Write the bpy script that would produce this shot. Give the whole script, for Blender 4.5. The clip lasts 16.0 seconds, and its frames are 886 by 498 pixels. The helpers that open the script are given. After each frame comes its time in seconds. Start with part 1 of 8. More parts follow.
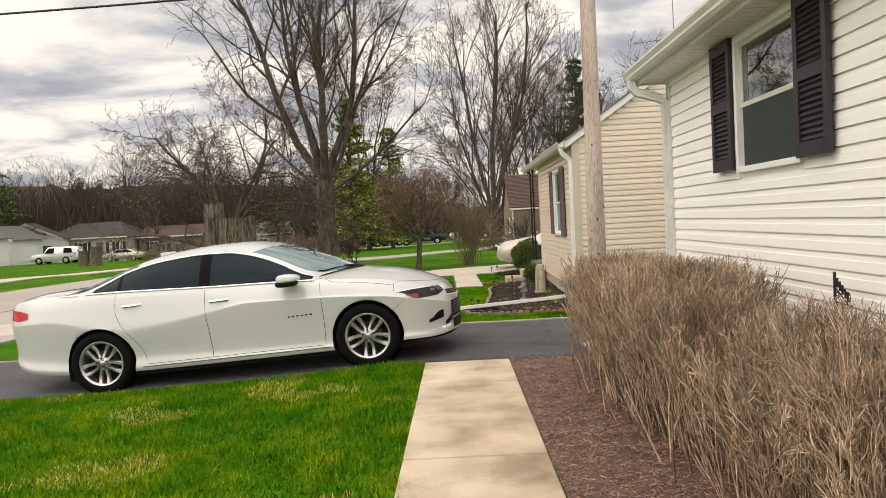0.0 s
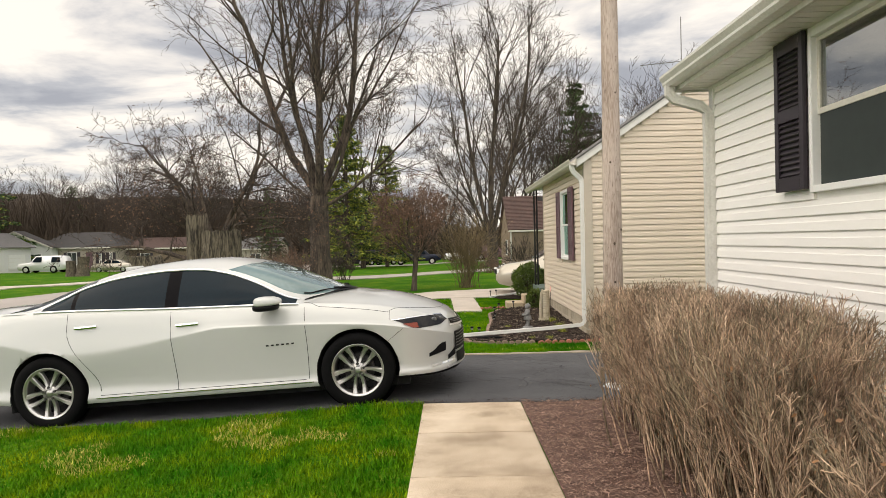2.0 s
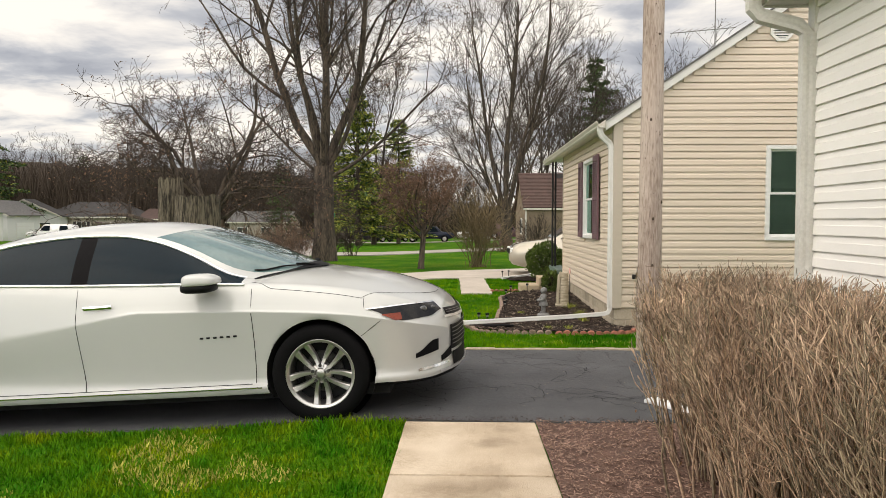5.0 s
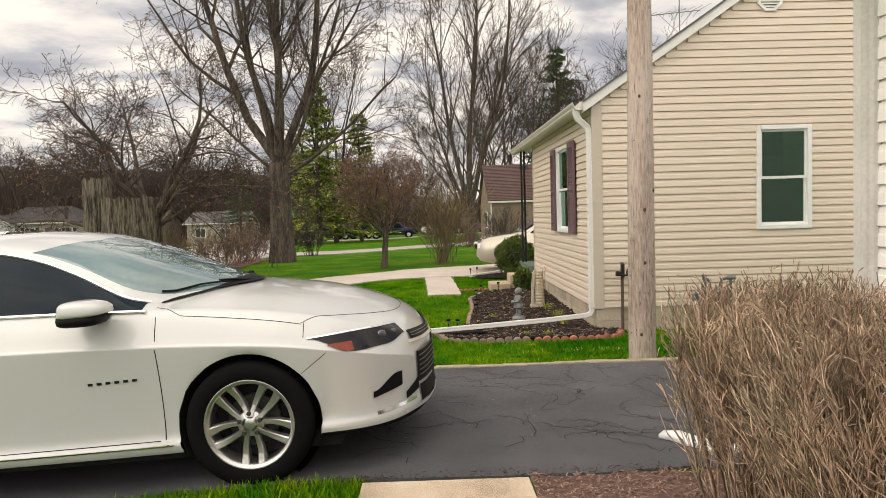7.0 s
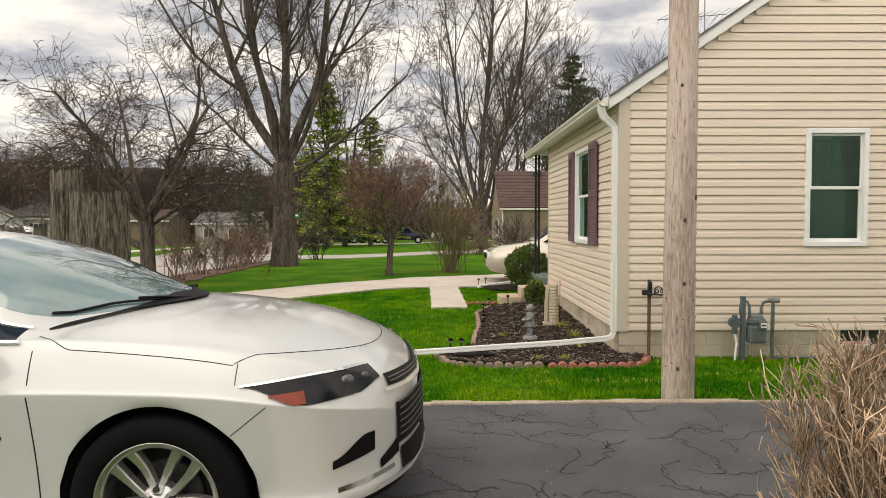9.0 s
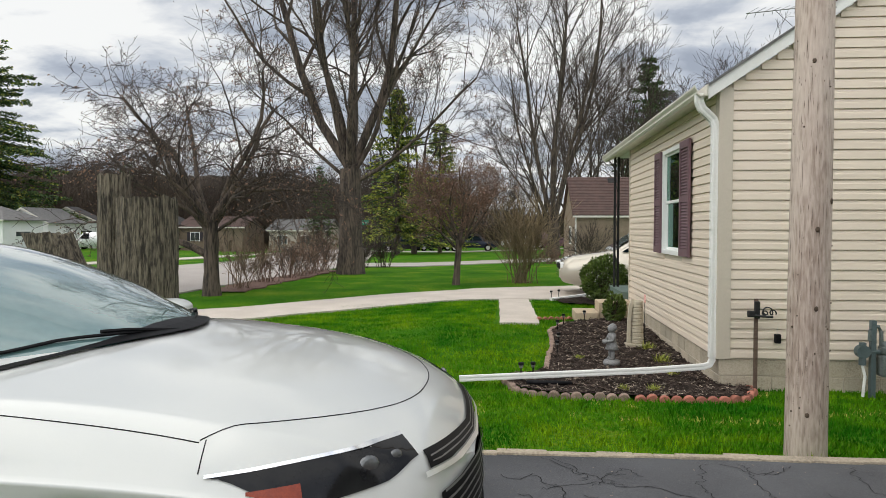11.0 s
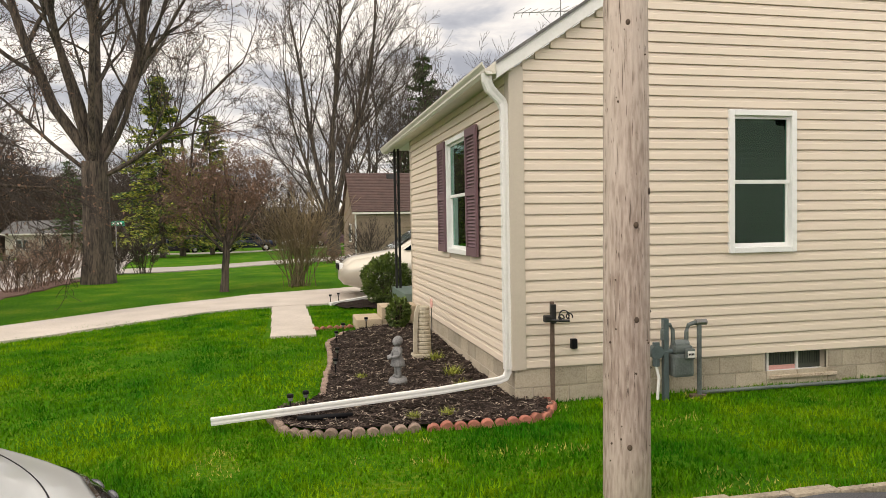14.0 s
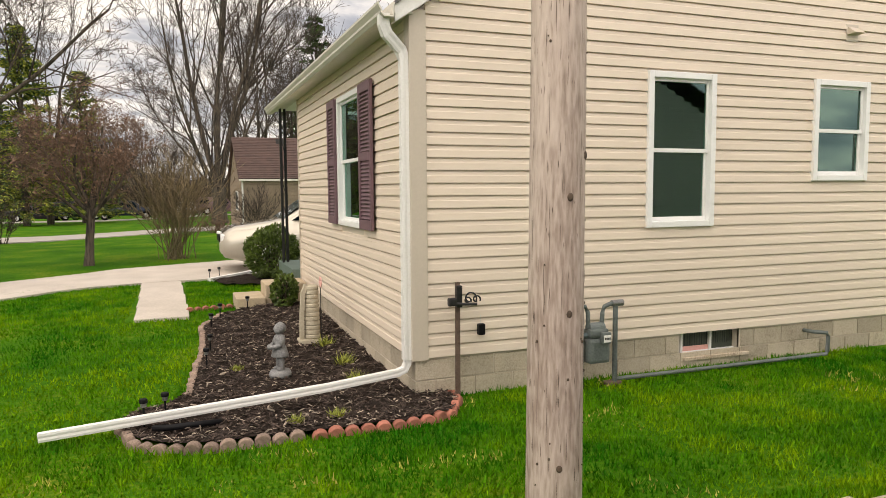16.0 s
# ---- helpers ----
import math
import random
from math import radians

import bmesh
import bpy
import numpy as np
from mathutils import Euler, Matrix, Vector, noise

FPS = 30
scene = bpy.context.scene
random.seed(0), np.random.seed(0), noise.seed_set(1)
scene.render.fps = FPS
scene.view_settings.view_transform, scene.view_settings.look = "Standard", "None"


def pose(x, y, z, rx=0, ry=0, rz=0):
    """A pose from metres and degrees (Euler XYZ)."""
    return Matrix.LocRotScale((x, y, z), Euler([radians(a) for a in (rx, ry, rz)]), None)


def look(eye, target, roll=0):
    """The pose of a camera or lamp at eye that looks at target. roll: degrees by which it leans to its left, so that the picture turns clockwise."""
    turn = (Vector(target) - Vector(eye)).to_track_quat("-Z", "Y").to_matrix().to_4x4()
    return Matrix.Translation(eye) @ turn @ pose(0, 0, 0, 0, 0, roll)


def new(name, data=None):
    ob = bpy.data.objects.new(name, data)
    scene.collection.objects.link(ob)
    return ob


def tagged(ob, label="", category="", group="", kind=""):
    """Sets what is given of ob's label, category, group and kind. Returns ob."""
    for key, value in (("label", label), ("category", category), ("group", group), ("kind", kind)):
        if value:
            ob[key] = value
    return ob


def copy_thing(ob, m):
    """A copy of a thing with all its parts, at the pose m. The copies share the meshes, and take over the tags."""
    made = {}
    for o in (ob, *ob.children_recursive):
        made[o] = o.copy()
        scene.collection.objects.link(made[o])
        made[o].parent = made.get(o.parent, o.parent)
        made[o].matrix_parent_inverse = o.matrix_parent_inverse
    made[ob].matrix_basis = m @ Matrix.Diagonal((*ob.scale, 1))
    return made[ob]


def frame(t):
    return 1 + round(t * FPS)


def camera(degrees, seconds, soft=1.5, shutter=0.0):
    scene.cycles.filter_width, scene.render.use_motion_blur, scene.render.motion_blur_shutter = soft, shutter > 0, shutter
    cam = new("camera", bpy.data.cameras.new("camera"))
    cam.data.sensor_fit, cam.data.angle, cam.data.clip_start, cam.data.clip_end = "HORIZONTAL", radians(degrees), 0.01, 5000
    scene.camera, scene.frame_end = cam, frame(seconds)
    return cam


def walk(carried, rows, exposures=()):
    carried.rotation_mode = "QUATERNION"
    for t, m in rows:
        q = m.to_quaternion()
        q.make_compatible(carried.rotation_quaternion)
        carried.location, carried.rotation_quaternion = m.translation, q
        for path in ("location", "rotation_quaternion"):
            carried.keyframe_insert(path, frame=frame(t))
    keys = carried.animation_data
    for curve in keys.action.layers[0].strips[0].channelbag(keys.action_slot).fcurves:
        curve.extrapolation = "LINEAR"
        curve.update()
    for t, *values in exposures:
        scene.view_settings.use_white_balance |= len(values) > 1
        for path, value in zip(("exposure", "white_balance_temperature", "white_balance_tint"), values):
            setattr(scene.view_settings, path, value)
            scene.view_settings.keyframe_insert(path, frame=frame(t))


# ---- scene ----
cam = camera(64.4, 16.0, 0.7)
PATH = [
    (0, (0.425, -0.306, 1.495), (0.385, 1.692, 1.415), -3.0),
    (0.5, (0.384, -0.03, 1.48), (0.493, 1.965, 1.404), -2.2),
    (1, (0.37, 0.147, 1.47), (0.447, 2.144, 1.397), -0.6),
    (1.5, (0.389, 0.403, 1.488), (0.274, 2.399, 1.454), -0.8),
    (2, (0.31, 0.633, 1.489), (0.289, 2.633, 1.466), -1.3),
    (2.5, (0.294, 0.858, 1.472), (0.23, 2.856, 1.412), -1.2),
    (3, (0.359, 1.145, 1.46), (0.23, 3.14, 1.417), 0.5),
    (3.5, (0.322, 1.431, 1.441), (0.272, 3.43, 1.395), -1.2),
    (4, (0.305, 1.692, 1.411), (0.285, 3.691, 1.336), -0.3),
    (4.2, (0.329, 1.811, 1.402), (0.284, 3.81, 1.335), -0.2),
    (6.3, (0.475, 2.891, 1.39), (0.409, 4.886, 1.272), 0.1),
    (6.5, (0.456, 3.02, 1.399), (0.457, 5.017, 1.285), -0.0),
    (7, (0.418, 3.279, 1.417), (0.457, 5.276, 1.317), -1.6),
    (7.5, (0.487, 3.511, 1.412), (0.464, 5.508, 1.304), -0.7),
    (8, (0.53, 3.754, 1.409), (0.474, 5.749, 1.281), 0.1),
    (8.2, (0.512, 3.866, 1.409), (0.524, 5.863, 1.294), -0.1),
    (10.3, (0.512, 4.945, 1.389), (0.487, 6.943, 1.317), -0.1),
    (10.5, (0.5, 5.017, 1.384), (0.442, 7.015, 1.31), -0.1),
    (11, (0.521, 5.253, 1.411), (0.332, 7.243, 1.35), 0.1),
    (11.5, (0.545, 5.439, 1.413), (0.355, 7.428, 1.323), 1.1),
    (12, (0.497, 5.683, 1.423), (0.442, 7.681, 1.372), -1.4),
    (12.5, (0.512, 5.856, 1.436), (0.619, 7.852, 1.357), -1.5),
    (13, (0.608, 6.065, 1.436), (0.819, 8.053, 1.389), 1.3),
    (13.5, (0.652, 6.224, 1.426), (0.899, 8.204, 1.298), 1.1),
    (14, (0.674, 6.504, 1.432), (1.097, 8.457, 1.358), -1.0),
    (14.5, (0.767, 6.677, 1.421), (1.176, 8.63, 1.278), -1.2),
    (15, (0.829, 6.884, 1.424), (1.217, 8.841, 1.294), -0.0),
    (15.5, (0.819, 7.157, 1.441), (1.378, 9.073, 1.306), -1.1),
    (16, (0.892, 7.319, 1.435), (1.598, 9.183, 1.269), -0.4),
]
walk(cam, [(t, look(eye, target, roll)) for t, eye, target, roll in PATH],
     exposures=[(0.0, 0.0, 7250, 12), (4.0, 0.0, 7000, 10), (7.5, 0.0, 7300, 13), (8.4, 0.0, 7250, 12), (10.3, 0.0, 6750, 10), (11.0, -0.12, 6350, 8), (12.0, -0.22, 6150, 7), (13.2, 0.02, 6950, 11), (16.0, 0.12, 7250, 13)])

# ---------------------------------------------------------------- light
SUN_ELEV, SUN_AZ = 56.0, 200.0          # azimuth: degrees from +x, anticlockwise, of the side the light comes from
wd = bpy.data.worlds.new("overcast")
scene.world = wd
wd.use_nodes = True
nt = wd.node_tree
nt.nodes.clear()
N, LK = nt.nodes.new, nt.links.new
w_out, w_bg = N("ShaderNodeOutputWorld"), N("ShaderNodeBackground")
sky = N("ShaderNodeTexSky")
sky.sky_type, sky.sun_disc = "NISHITA", False
sky.sun_elevation, sky.sun_rotation = radians(SUN_ELEV), radians(90 - SUN_AZ)
tc = N("ShaderNodeTexCoord")
sep = N("ShaderNodeSeparateXYZ")
LK(tc.outputs["Generated"], sep.inputs[0])
zc_ = N("ShaderNodeMath"); zc_.operation = "MAXIMUM"; zc_.inputs[1].default_value = 0.0
LK(sep.outputs[2], zc_.inputs[0])
zd = N("ShaderNodeMath"); zd.operation = "ADD"; zd.inputs[1].default_value = 0.16
LK(zc_.outputs[0], zd.inputs[0])
dx_, dy_ = N("ShaderNodeMath"), N("ShaderNodeMath")
for nd, k in ((dx_, 0), (dy_, 1)):
    nd.operation = "DIVIDE"
    LK(sep.outputs[k], nd.inputs[0]); LK(zd.outputs[0], nd.inputs[1])
comb = N("ShaderNodeCombineXYZ")
LK(dx_.outputs[0], comb.inputs[0]); LK(dy_.outputs[0], comb.inputs[1])
cmap = N("ShaderNodeMapping"); cmap.inputs["Location"].default_value = (3.1, 0.4, 0); cmap.inputs["Scale"].default_value = (0.9, 1.15, 1)
LK(comb.outputs[0], cmap.inputs[0])
cn = N("ShaderNodeTexNoise"); cn.inputs["Scale"].default_value = 1.7; cn.inputs["Detail"].default_value = 7; cn.inputs["Roughness"].default_value = 0.55; cn.inputs["Distortion"].default_value = 0.35
LK(cmap.outputs[0], cn.inputs["Vector"])
cr = N("ShaderNodeValToRGB")
for p, c in ((0.36, (0.44, 0.47, 0.55, 1)), (0.44, (0.60, 0.63, 0.70, 1)), (0.50, (0.88, 0.88, 0.90, 1)), (0.58, (1.16, 1.13, 1.09, 1))):
    e = cr.color_ramp.elements.new(p); e.color = c
cr.color_ramp.elements.remove(cr.color_ramp.elements[0]); cr.color_ramp.elements.remove(cr.color_ramp.elements[-1])
LK(cn.outputs["Fac"], cr.inputs[0])
skyk = N("ShaderNodeVectorMath"); skyk.operation = "SCALE"; skyk.inputs["Scale"].default_value = 0.10
LK(sky.outputs[0], skyk.inputs[0])
cmix = N("ShaderNodeMixRGB"); cmix.inputs[0].default_value = 0.88
LK(skyk.outputs[0], cmix.inputs[1]); LK(cr.outputs[0], cmix.inputs[2])
# the cloud is brightest overhead and where the sun stands behind it, in the half of the sky away from +y
gl_ = N("ShaderNodeMapRange"); gl_.interpolation_type = "SMOOTHSTEP"
for k, v in ((1, 0.35), (2, -0.75), (3, 0.98), (4, 2.0)):
    gl_.inputs[k].default_value = v
hi_ = N("ShaderNodeMath"); hi_.operation = "MULTIPLY_ADD"; hi_.inputs[1].default_value = -0.5
LK(sep.outputs[2], hi_.inputs[0]); LK(sep.outputs[1], hi_.inputs[2]); LK(hi_.outputs[0], gl_.inputs[0])
LK(cmix.outputs[0], w_bg.inputs[0]); LK(gl_.outputs[0], w_bg.inputs[1])
LK(w_bg.outputs[0], w_out.inputs[0])

sun = new("sun", bpy.data.lights.new("sun", "SUN"))
sun.data.energy, sun.data.angle, sun.data.color = 1.35, radians(64), (1.0, 0.92, 0.80)
se, sa = radians(SUN_ELEV), radians(SUN_AZ)
sun.matrix_world = look((20 * math.cos(se) * math.cos(sa), 20 * math.cos(se) * math.sin(sa), 20 * math.sin(se)), (0, 0, 0))


# ---------------------------------------------------------------- materials
def mat(name, col, col2=None, rough=0.7, metal=0.0, scale=6.0, fine=60.0, bump=0.0, bump_scale=None, stretch=(1, 1, 1), spec=0.5,
        coat=0.0, island=0.0, third=None, object_random=0.0, detail=4.0, lo=0.35, hi=0.65):
    """A node material: two colours mixed by coarse and fine noise, with relief and a little variation of gloss."""
    m = bpy.data.materials.new(name)
    m.use_nodes = True
    t = m.node_tree
    b = t.nodes["Principled BSDF"]
    b.inputs["Roughness"].default_value, b.inputs["Metallic"].default_value = rough, metal
    b.inputs["Specular IOR Level"].default_value = spec
    b.inputs["Coat Weight"].default_value = coat
    b.inputs["Coat Roughness"].default_value = 0.04
    col2 = col2 or tuple(c * 0.8 for c in col)
    co = t.nodes.new("ShaderNodeTexCoord")
    mp = t.nodes.new("ShaderNodeMapping"); mp.inputs["Scale"].default_value = stretch
    t.links.new(co.outputs["Object"], mp.inputs[0])
    n1, n2 = t.nodes.new("ShaderNodeTexNoise"), t.nodes.new("ShaderNodeTexNoise")
    n1.inputs["Scale"].default_value, n2.inputs["Scale"].default_value = scale, fine
    n1.inputs["Detail"].default_value = n2.inputs["Detail"].default_value = detail
    for n in (n1, n2):
        t.links.new(mp.outputs[0], n.inputs["Vector"])
    add = t.nodes.new("ShaderNodeMath"); add.operation = "ADD"
    half = t.nodes.new("ShaderNodeMath"); half.operation = "MULTIPLY"; half.inputs[1].default_value = 0.5
    t.links.new(n1.outputs[0], add.inputs[0]); t.links.new(n2.outputs[0], add.inputs[1]); t.links.new(add.outputs[0], half.inputs[0])
    rp = t.nodes.new("ShaderNodeValToRGB")
    rp.color_ramp.elements[0].position, rp.color_ramp.elements[1].position = lo, hi
    rp.color_ramp.elements[0].color, rp.color_ramp.elements[1].color = (*col2, 1), (*col, 1)
    if third:
        e = rp.color_ramp.elements.new((lo + hi) / 2); e.color = (*third, 1)
    t.links.new(half.outputs[0], rp.inputs[0])
    out = rp.outputs[0]
    for amount, node, sock in ((island, "ShaderNodeNewGeometry", "Random Per Island"), (object_random, "ShaderNodeObjectInfo", "Random")):
        if amount:
            gi = t.nodes.new(node)
            mr = t.nodes.new("ShaderNodeMapRange"); mr.inputs[3].default_value, mr.inputs[4].default_value = 1 - amount, 1 + amount
            t.links.new(gi.outputs[sock], mr.inputs[0])
            vm = t.nodes.new("ShaderNodeVectorMath"); vm.operation = "SCALE"
            t.links.new(out, vm.inputs[0]); t.links.new(mr.outputs[0], vm.inputs["Scale"])
            out = vm.outputs[0]
    t.links.new(out, b.inputs["Base Color"])
    if bump:
        bp = t.nodes.new("ShaderNodeBump"); bp.inputs["Strength"].default_value = bump; bp.inputs["Distance"].default_value = 0.02
        if bump_scale:
            n3 = t.nodes.new("ShaderNodeTexNoise"); n3.inputs["Scale"].default_value = bump_scale; n3.inputs["Detail"].default_value = 6
            t.links.new(mp.outputs[0], n3.inputs["Vector"]); t.links.new(n3.outputs[0], bp.inputs["Height"])
        else:
            t.links.new(half.outputs[0], bp.inputs["Height"])
        t.links.new(bp.outputs[0], b.inputs["Normal"])
    return m


def glass_mat(name, tint, ior=1.6, shine=(0.62, 0.95, 0.84), rough=0.02):
    """Window glass: tinted see-through with a clear reflection."""
    m = bpy.data.materials.new(name); m.use_nodes = True
    t = m.node_tree; t.nodes.clear()
    o = t.nodes.new("ShaderNodeOutputMaterial")
    tr, gl, mx, fr = (t.nodes.new(k) for k in ("ShaderNodeBsdfTransparent", "ShaderNodeBsdfGlossy", "ShaderNodeMixShader", "ShaderNodeFresnel"))
    tr.inputs[0].default_value = (*tint, 1); gl.inputs["Roughness"].default_value = rough
    fr.inputs[0].default_value = ior; gl.inputs[0].default_value = (*shine, 1)
    t.links.new(fr.outputs[0], mx.inputs[0]); t.links.new(tr.outputs[0], mx.inputs[1]); t.links.new(gl.outputs[0], mx.inputs[2])
    t.links.new(mx.outputs[0], o.inputs[0])
    return m


M_LAWN = mat("lawn_soil_and_grass", (0.15, 0.20, 0.015), (0.022, 0.095, 0.003), 0.9, scale=0.8, fine=24, bump=0.6, bump_scale=90, lo=0.38, hi=0.66, spec=0.05, third=(0.050, 0.145, 0.004))
M_BLADE = mat("grass_blade", (0.195, 0.27, 0.005), (0.030, 0.15, 0.003), 0.6, scale=0.9, fine=3.5, island=0.28, spec=0.06, lo=0.40, hi=0.60, third=(0.085, 0.20, 0.004))
M_BLADE_DEEP = mat("deep_green_grass_blade", (0.165, 0.29, 0.004), (0.018, 0.125, 0.002), 0.6, scale=0.55, fine=3.0, island=0.28, spec=0.05, lo=0.40, hi=0.60, third=(0.070, 0.205, 0.003))
M_DRY = mat("dry_grass_blade", (0.50, 0.42, 0.12), (0.33, 0.33, 0.05), 0.75, scale=3, fine=20, island=0.3, spec=0.2)
M_ASPHALT = mat("sealed_asphalt", (0.105, 0.106, 0.113), (0.034, 0.035, 0.039), 0.78, scale=1.3, fine=170, bump=0.35, bump_scale=190, lo=0.34, hi=0.68)
M_ROAD = mat("pale_worn_road", (0.40, 0.36, 0.33), (0.31, 0.28, 0.255), 0.85, scale=0.4, fine=30, bump=0.15)
M_CONC = mat("weathered_concrete", (0.66, 0.56, 0.44), (0.22, 0.165, 0.11), 0.88, scale=2.2, fine=150, bump=0.35, bump_scale=170, lo=0.38, hi=0.60, third=(0.50, 0.40, 0.29), object_random=0.10, detail=8)
M_CONC_PALE = mat("pale_concrete", (0.57, 0.505, 0.44), (0.42, 0.37, 0.315), 0.85, scale=1.5, fine=40, bump=0.2)
M_KERB = mat("rough_asphalt_edge", (0.46, 0.39, 0.29), (0.24, 0.20, 0.15), 0.9, scale=6, fine=60, bump=0.6, bump_scale=70)
M_MULCH_RED = mat("red_brown_mulch", (0.20, 0.115, 0.085), (0.085, 0.047, 0.036), 0.9, scale=9, fine=90, bump=0.9, bump_scale=70)
M_MULCH_DARK = mat("dark_mulch", (0.040, 0.028, 0.022), (0.010, 0.008, 0.006), 0.9, spec=0.1, scale=12, fine=90, bump=0.9, bump_scale=60)
M_CHIP_RED = mat("red_mulch_chip", (0.36, 0.24, 0.185), (0.12, 0.066, 0.05), 0.85, scale=20, fine=90, island=0.45)
M_CHIP_DARK = mat("dark_mulch_chip", (0.10, 0.072, 0.058), (0.018, 0.013, 0.011), 0.8, spec=0.2, scale=20, fine=90, island=0.6)
M_SIDE_TAN = mat("tan_vinyl_siding", (0.73, 0.625, 0.51), (0.69, 0.59, 0.48), 0.5, scale=1.5, fine=40, object_random=0.03, stretch=(1, 1, 4), spec=0.35)
M_TRIM_TAN = mat("tan_corner_trim", (0.56, 0.49, 0.40), (0.52, 0.455, 0.37), 0.5, scale=2, fine=50)
M_SIDE_WHITE = mat("white_vinyl_siding", (0.91, 0.89, 0.85), (0.88, 0.86, 0.82), 0.45, scale=1.4, fine=40, object_random=0.02, stretch=(1, 1, 4), spec=0.35)
M_WHITE = mat("white_painted_metal", (0.80, 0.79, 0.76), (0.72, 0.71, 0.67), 0.45, scale=4, fine=60)
M_WHITE_PLASTIC = mat("white_vinyl_frame", (0.82, 0.82, 0.80), (0.77, 0.77, 0.75), 0.4, scale=5, fine=60)
M_GUTTER = mat("cream_gutter", (0.66, 0.63, 0.55), (0.55, 0.53, 0.46), 0.45, scale=3, fine=50)
M_GUTTER_WHITE = mat("weathered_white_gutter", (0.74, 0.73, 0.68), (0.58, 0.57, 0.52), 0.45, scale=3, fine=50)
M_SHUT_DARK = mat("black_purple_shutter", (0.030, 0.022, 0.030), (0.022, 0.016, 0.022), 0.45, scale=6, fine=60)
M_SHUT_PLUM = mat("plum_shutter", (0.17, 0.095, 0.11), (0.13, 0.075, 0.088), 0.55, scale=6, fine=60)
M_SHINGLE = mat("grey_roof_shingle", (0.17, 0.165, 0.16), (0.085, 0.082, 0.08), 0.9, scale=5, fine=60, bump=0.4)
M_SHINGLE_DARK = mat("charcoal_roof_shingle", (0.060, 0.056, 0.055), (0.035, 0.033, 0.033), 0.9, scale=2, fine=20, bump=0.3)
M_SHINGLE_BROWN = mat("red_brown_shingle", (0.105, 0.062, 0.052), (0.06, 0.038, 0.033), 0.9, scale=3, fine=30, object_random=0.12, bump=0.3)
M_BLOCK = mat("concrete_block", (0.50, 0.435, 0.335), (0.24, 0.205, 0.15), 0.9, scale=3.2, fine=70, bump=0.4, bump_scale=110, lo=0.30, hi=0.62, third=(0.42, 0.36, 0.27), object_random=0.16)
M_MORTAR = mat("mortar", (0.36, 0.33, 0.28), (0.27, 0.25, 0.21), 0.95, scale=8, fine=80, bump=0.3)
M_POLE = mat("grey_weathered_pole", (0.60, 0.505, 0.435), (0.27, 0.20, 0.16), 0.85, scale=4.2, fine=60, bump=0.7, stretch=(1, 1, 0.16), lo=0.34, hi=0.66, third=(0.48, 0.39, 0.33))
M_KNOT = mat("pole_knot", (0.12, 0.082, 0.055), (0.05, 0.033, 0.022), 0.85, scale=20, fine=90, bump=0.5)
M_HEDGE = mat("hedge_twig", (0.66, 0.49, 0.35), (0.20, 0.125, 0.085), 0.8, scale=3, fine=40, island=0.5)
M_HEDGE2 = mat("hedge_twig_grey", (0.46, 0.37, 0.25), (0.11, 0.082, 0.055), 0.8, scale=3, fine=40, island=0.5)
M_DEADLEAF = mat("dry_leaf", (0.36, 0.19, 0.085), (0.20, 0.10, 0.05), 0.75, scale=8, fine=40, island=0.35)
M_BARK = mat("maple_bark", (0.115, 0.087, 0.064), (0.016, 0.012, 0.009), 0.9, scale=7, fine=30, bump=1.0, stretch=(1, 1, 0.14), lo=0.40, hi=0.60)
M_BARK2 = mat("grey_bark", (0.080, 0.058, 0.045), (0.022, 0.016, 0.012), 0.9, scale=2, fine=16, island=0.3, stretch=(1, 1, 0.3))
M_TWIG_RED = mat("reddish_twig", (0.21, 0.13, 0.088), (0.085, 0.052, 0.036), 0.85, scale=2, fine=16, island=0.25)
M_STUMP = mat("furrowed_stump_bark", (0.165, 0.138, 0.098), (0.026, 0.021, 0.015), 0.92, scale=26, fine=70, bump=1.0, stretch=(1, 1, 0.13), lo=0.42, hi=0.58)
M_NEEDLE = mat("conifer_needles", (0.085, 0.145, 0.030), (0.016, 0.038, 0.012), 0.8, scale=0.7, fine=6, island=0.4)
M_NEEDLE_Y = mat("yellow_green_needles", (0.38, 0.385, 0.05), (0.13, 0.17, 0.025), 0.8, scale=0.7, fine=6, island=0.4)
M_BOX = mat("shrub_leaves", (0.13, 0.185, 0.022), (0.032, 0.065, 0.010), 0.6, scale=5, fine=30, island=0.4)
M_PAINT = mat("pearl_white_paint", (0.53, 0.54, 0.522), (0.515, 0.525, 0.508), 0.28, scale=3, fine=300, coat=1.0, spec=0.5)
M_TYRE = mat("tyre_rubber", (0.0045, 0.0045, 0.005), (0.003, 0.003, 0.0035), 0.8, scale=15, fine=120, bump=0.2, spec=0.12)
M_BLACK = mat("black_plastic", (0.007, 0.007, 0.008), (0.004, 0.004, 0.005), 0.55, scale=20, fine=150, spec=0.15)
M_DARK = mat("wheel_well_dark", (0.008, 0.008, 0.009), (0.004, 0.004, 0.005), 0.9, scale=5, fine=60)
M_ALLOY = mat("machined_alloy", (0.58, 0.57, 0.555), (0.50, 0.49, 0.475), 0.28, metal=0.85, scale=10, fine=120)
M_STEEL = mat("dull_steel", (0.30, 0.30, 0.30), (0.18, 0.17, 0.165), 0.5, metal=0.8, scale=12, fine=90)
M_CHROME = mat("chrome", (0.80, 0.80, 0.80), (0.75, 0.75, 0.75), 0.12, metal=1.0, scale=10, fine=100)
M_CARGLASS = mat("tinted_car_glass", (0.005, 0.014, 0.021), (0.004, 0.011, 0.017), 0.03, scale=3, fine=40, spec=0.12)
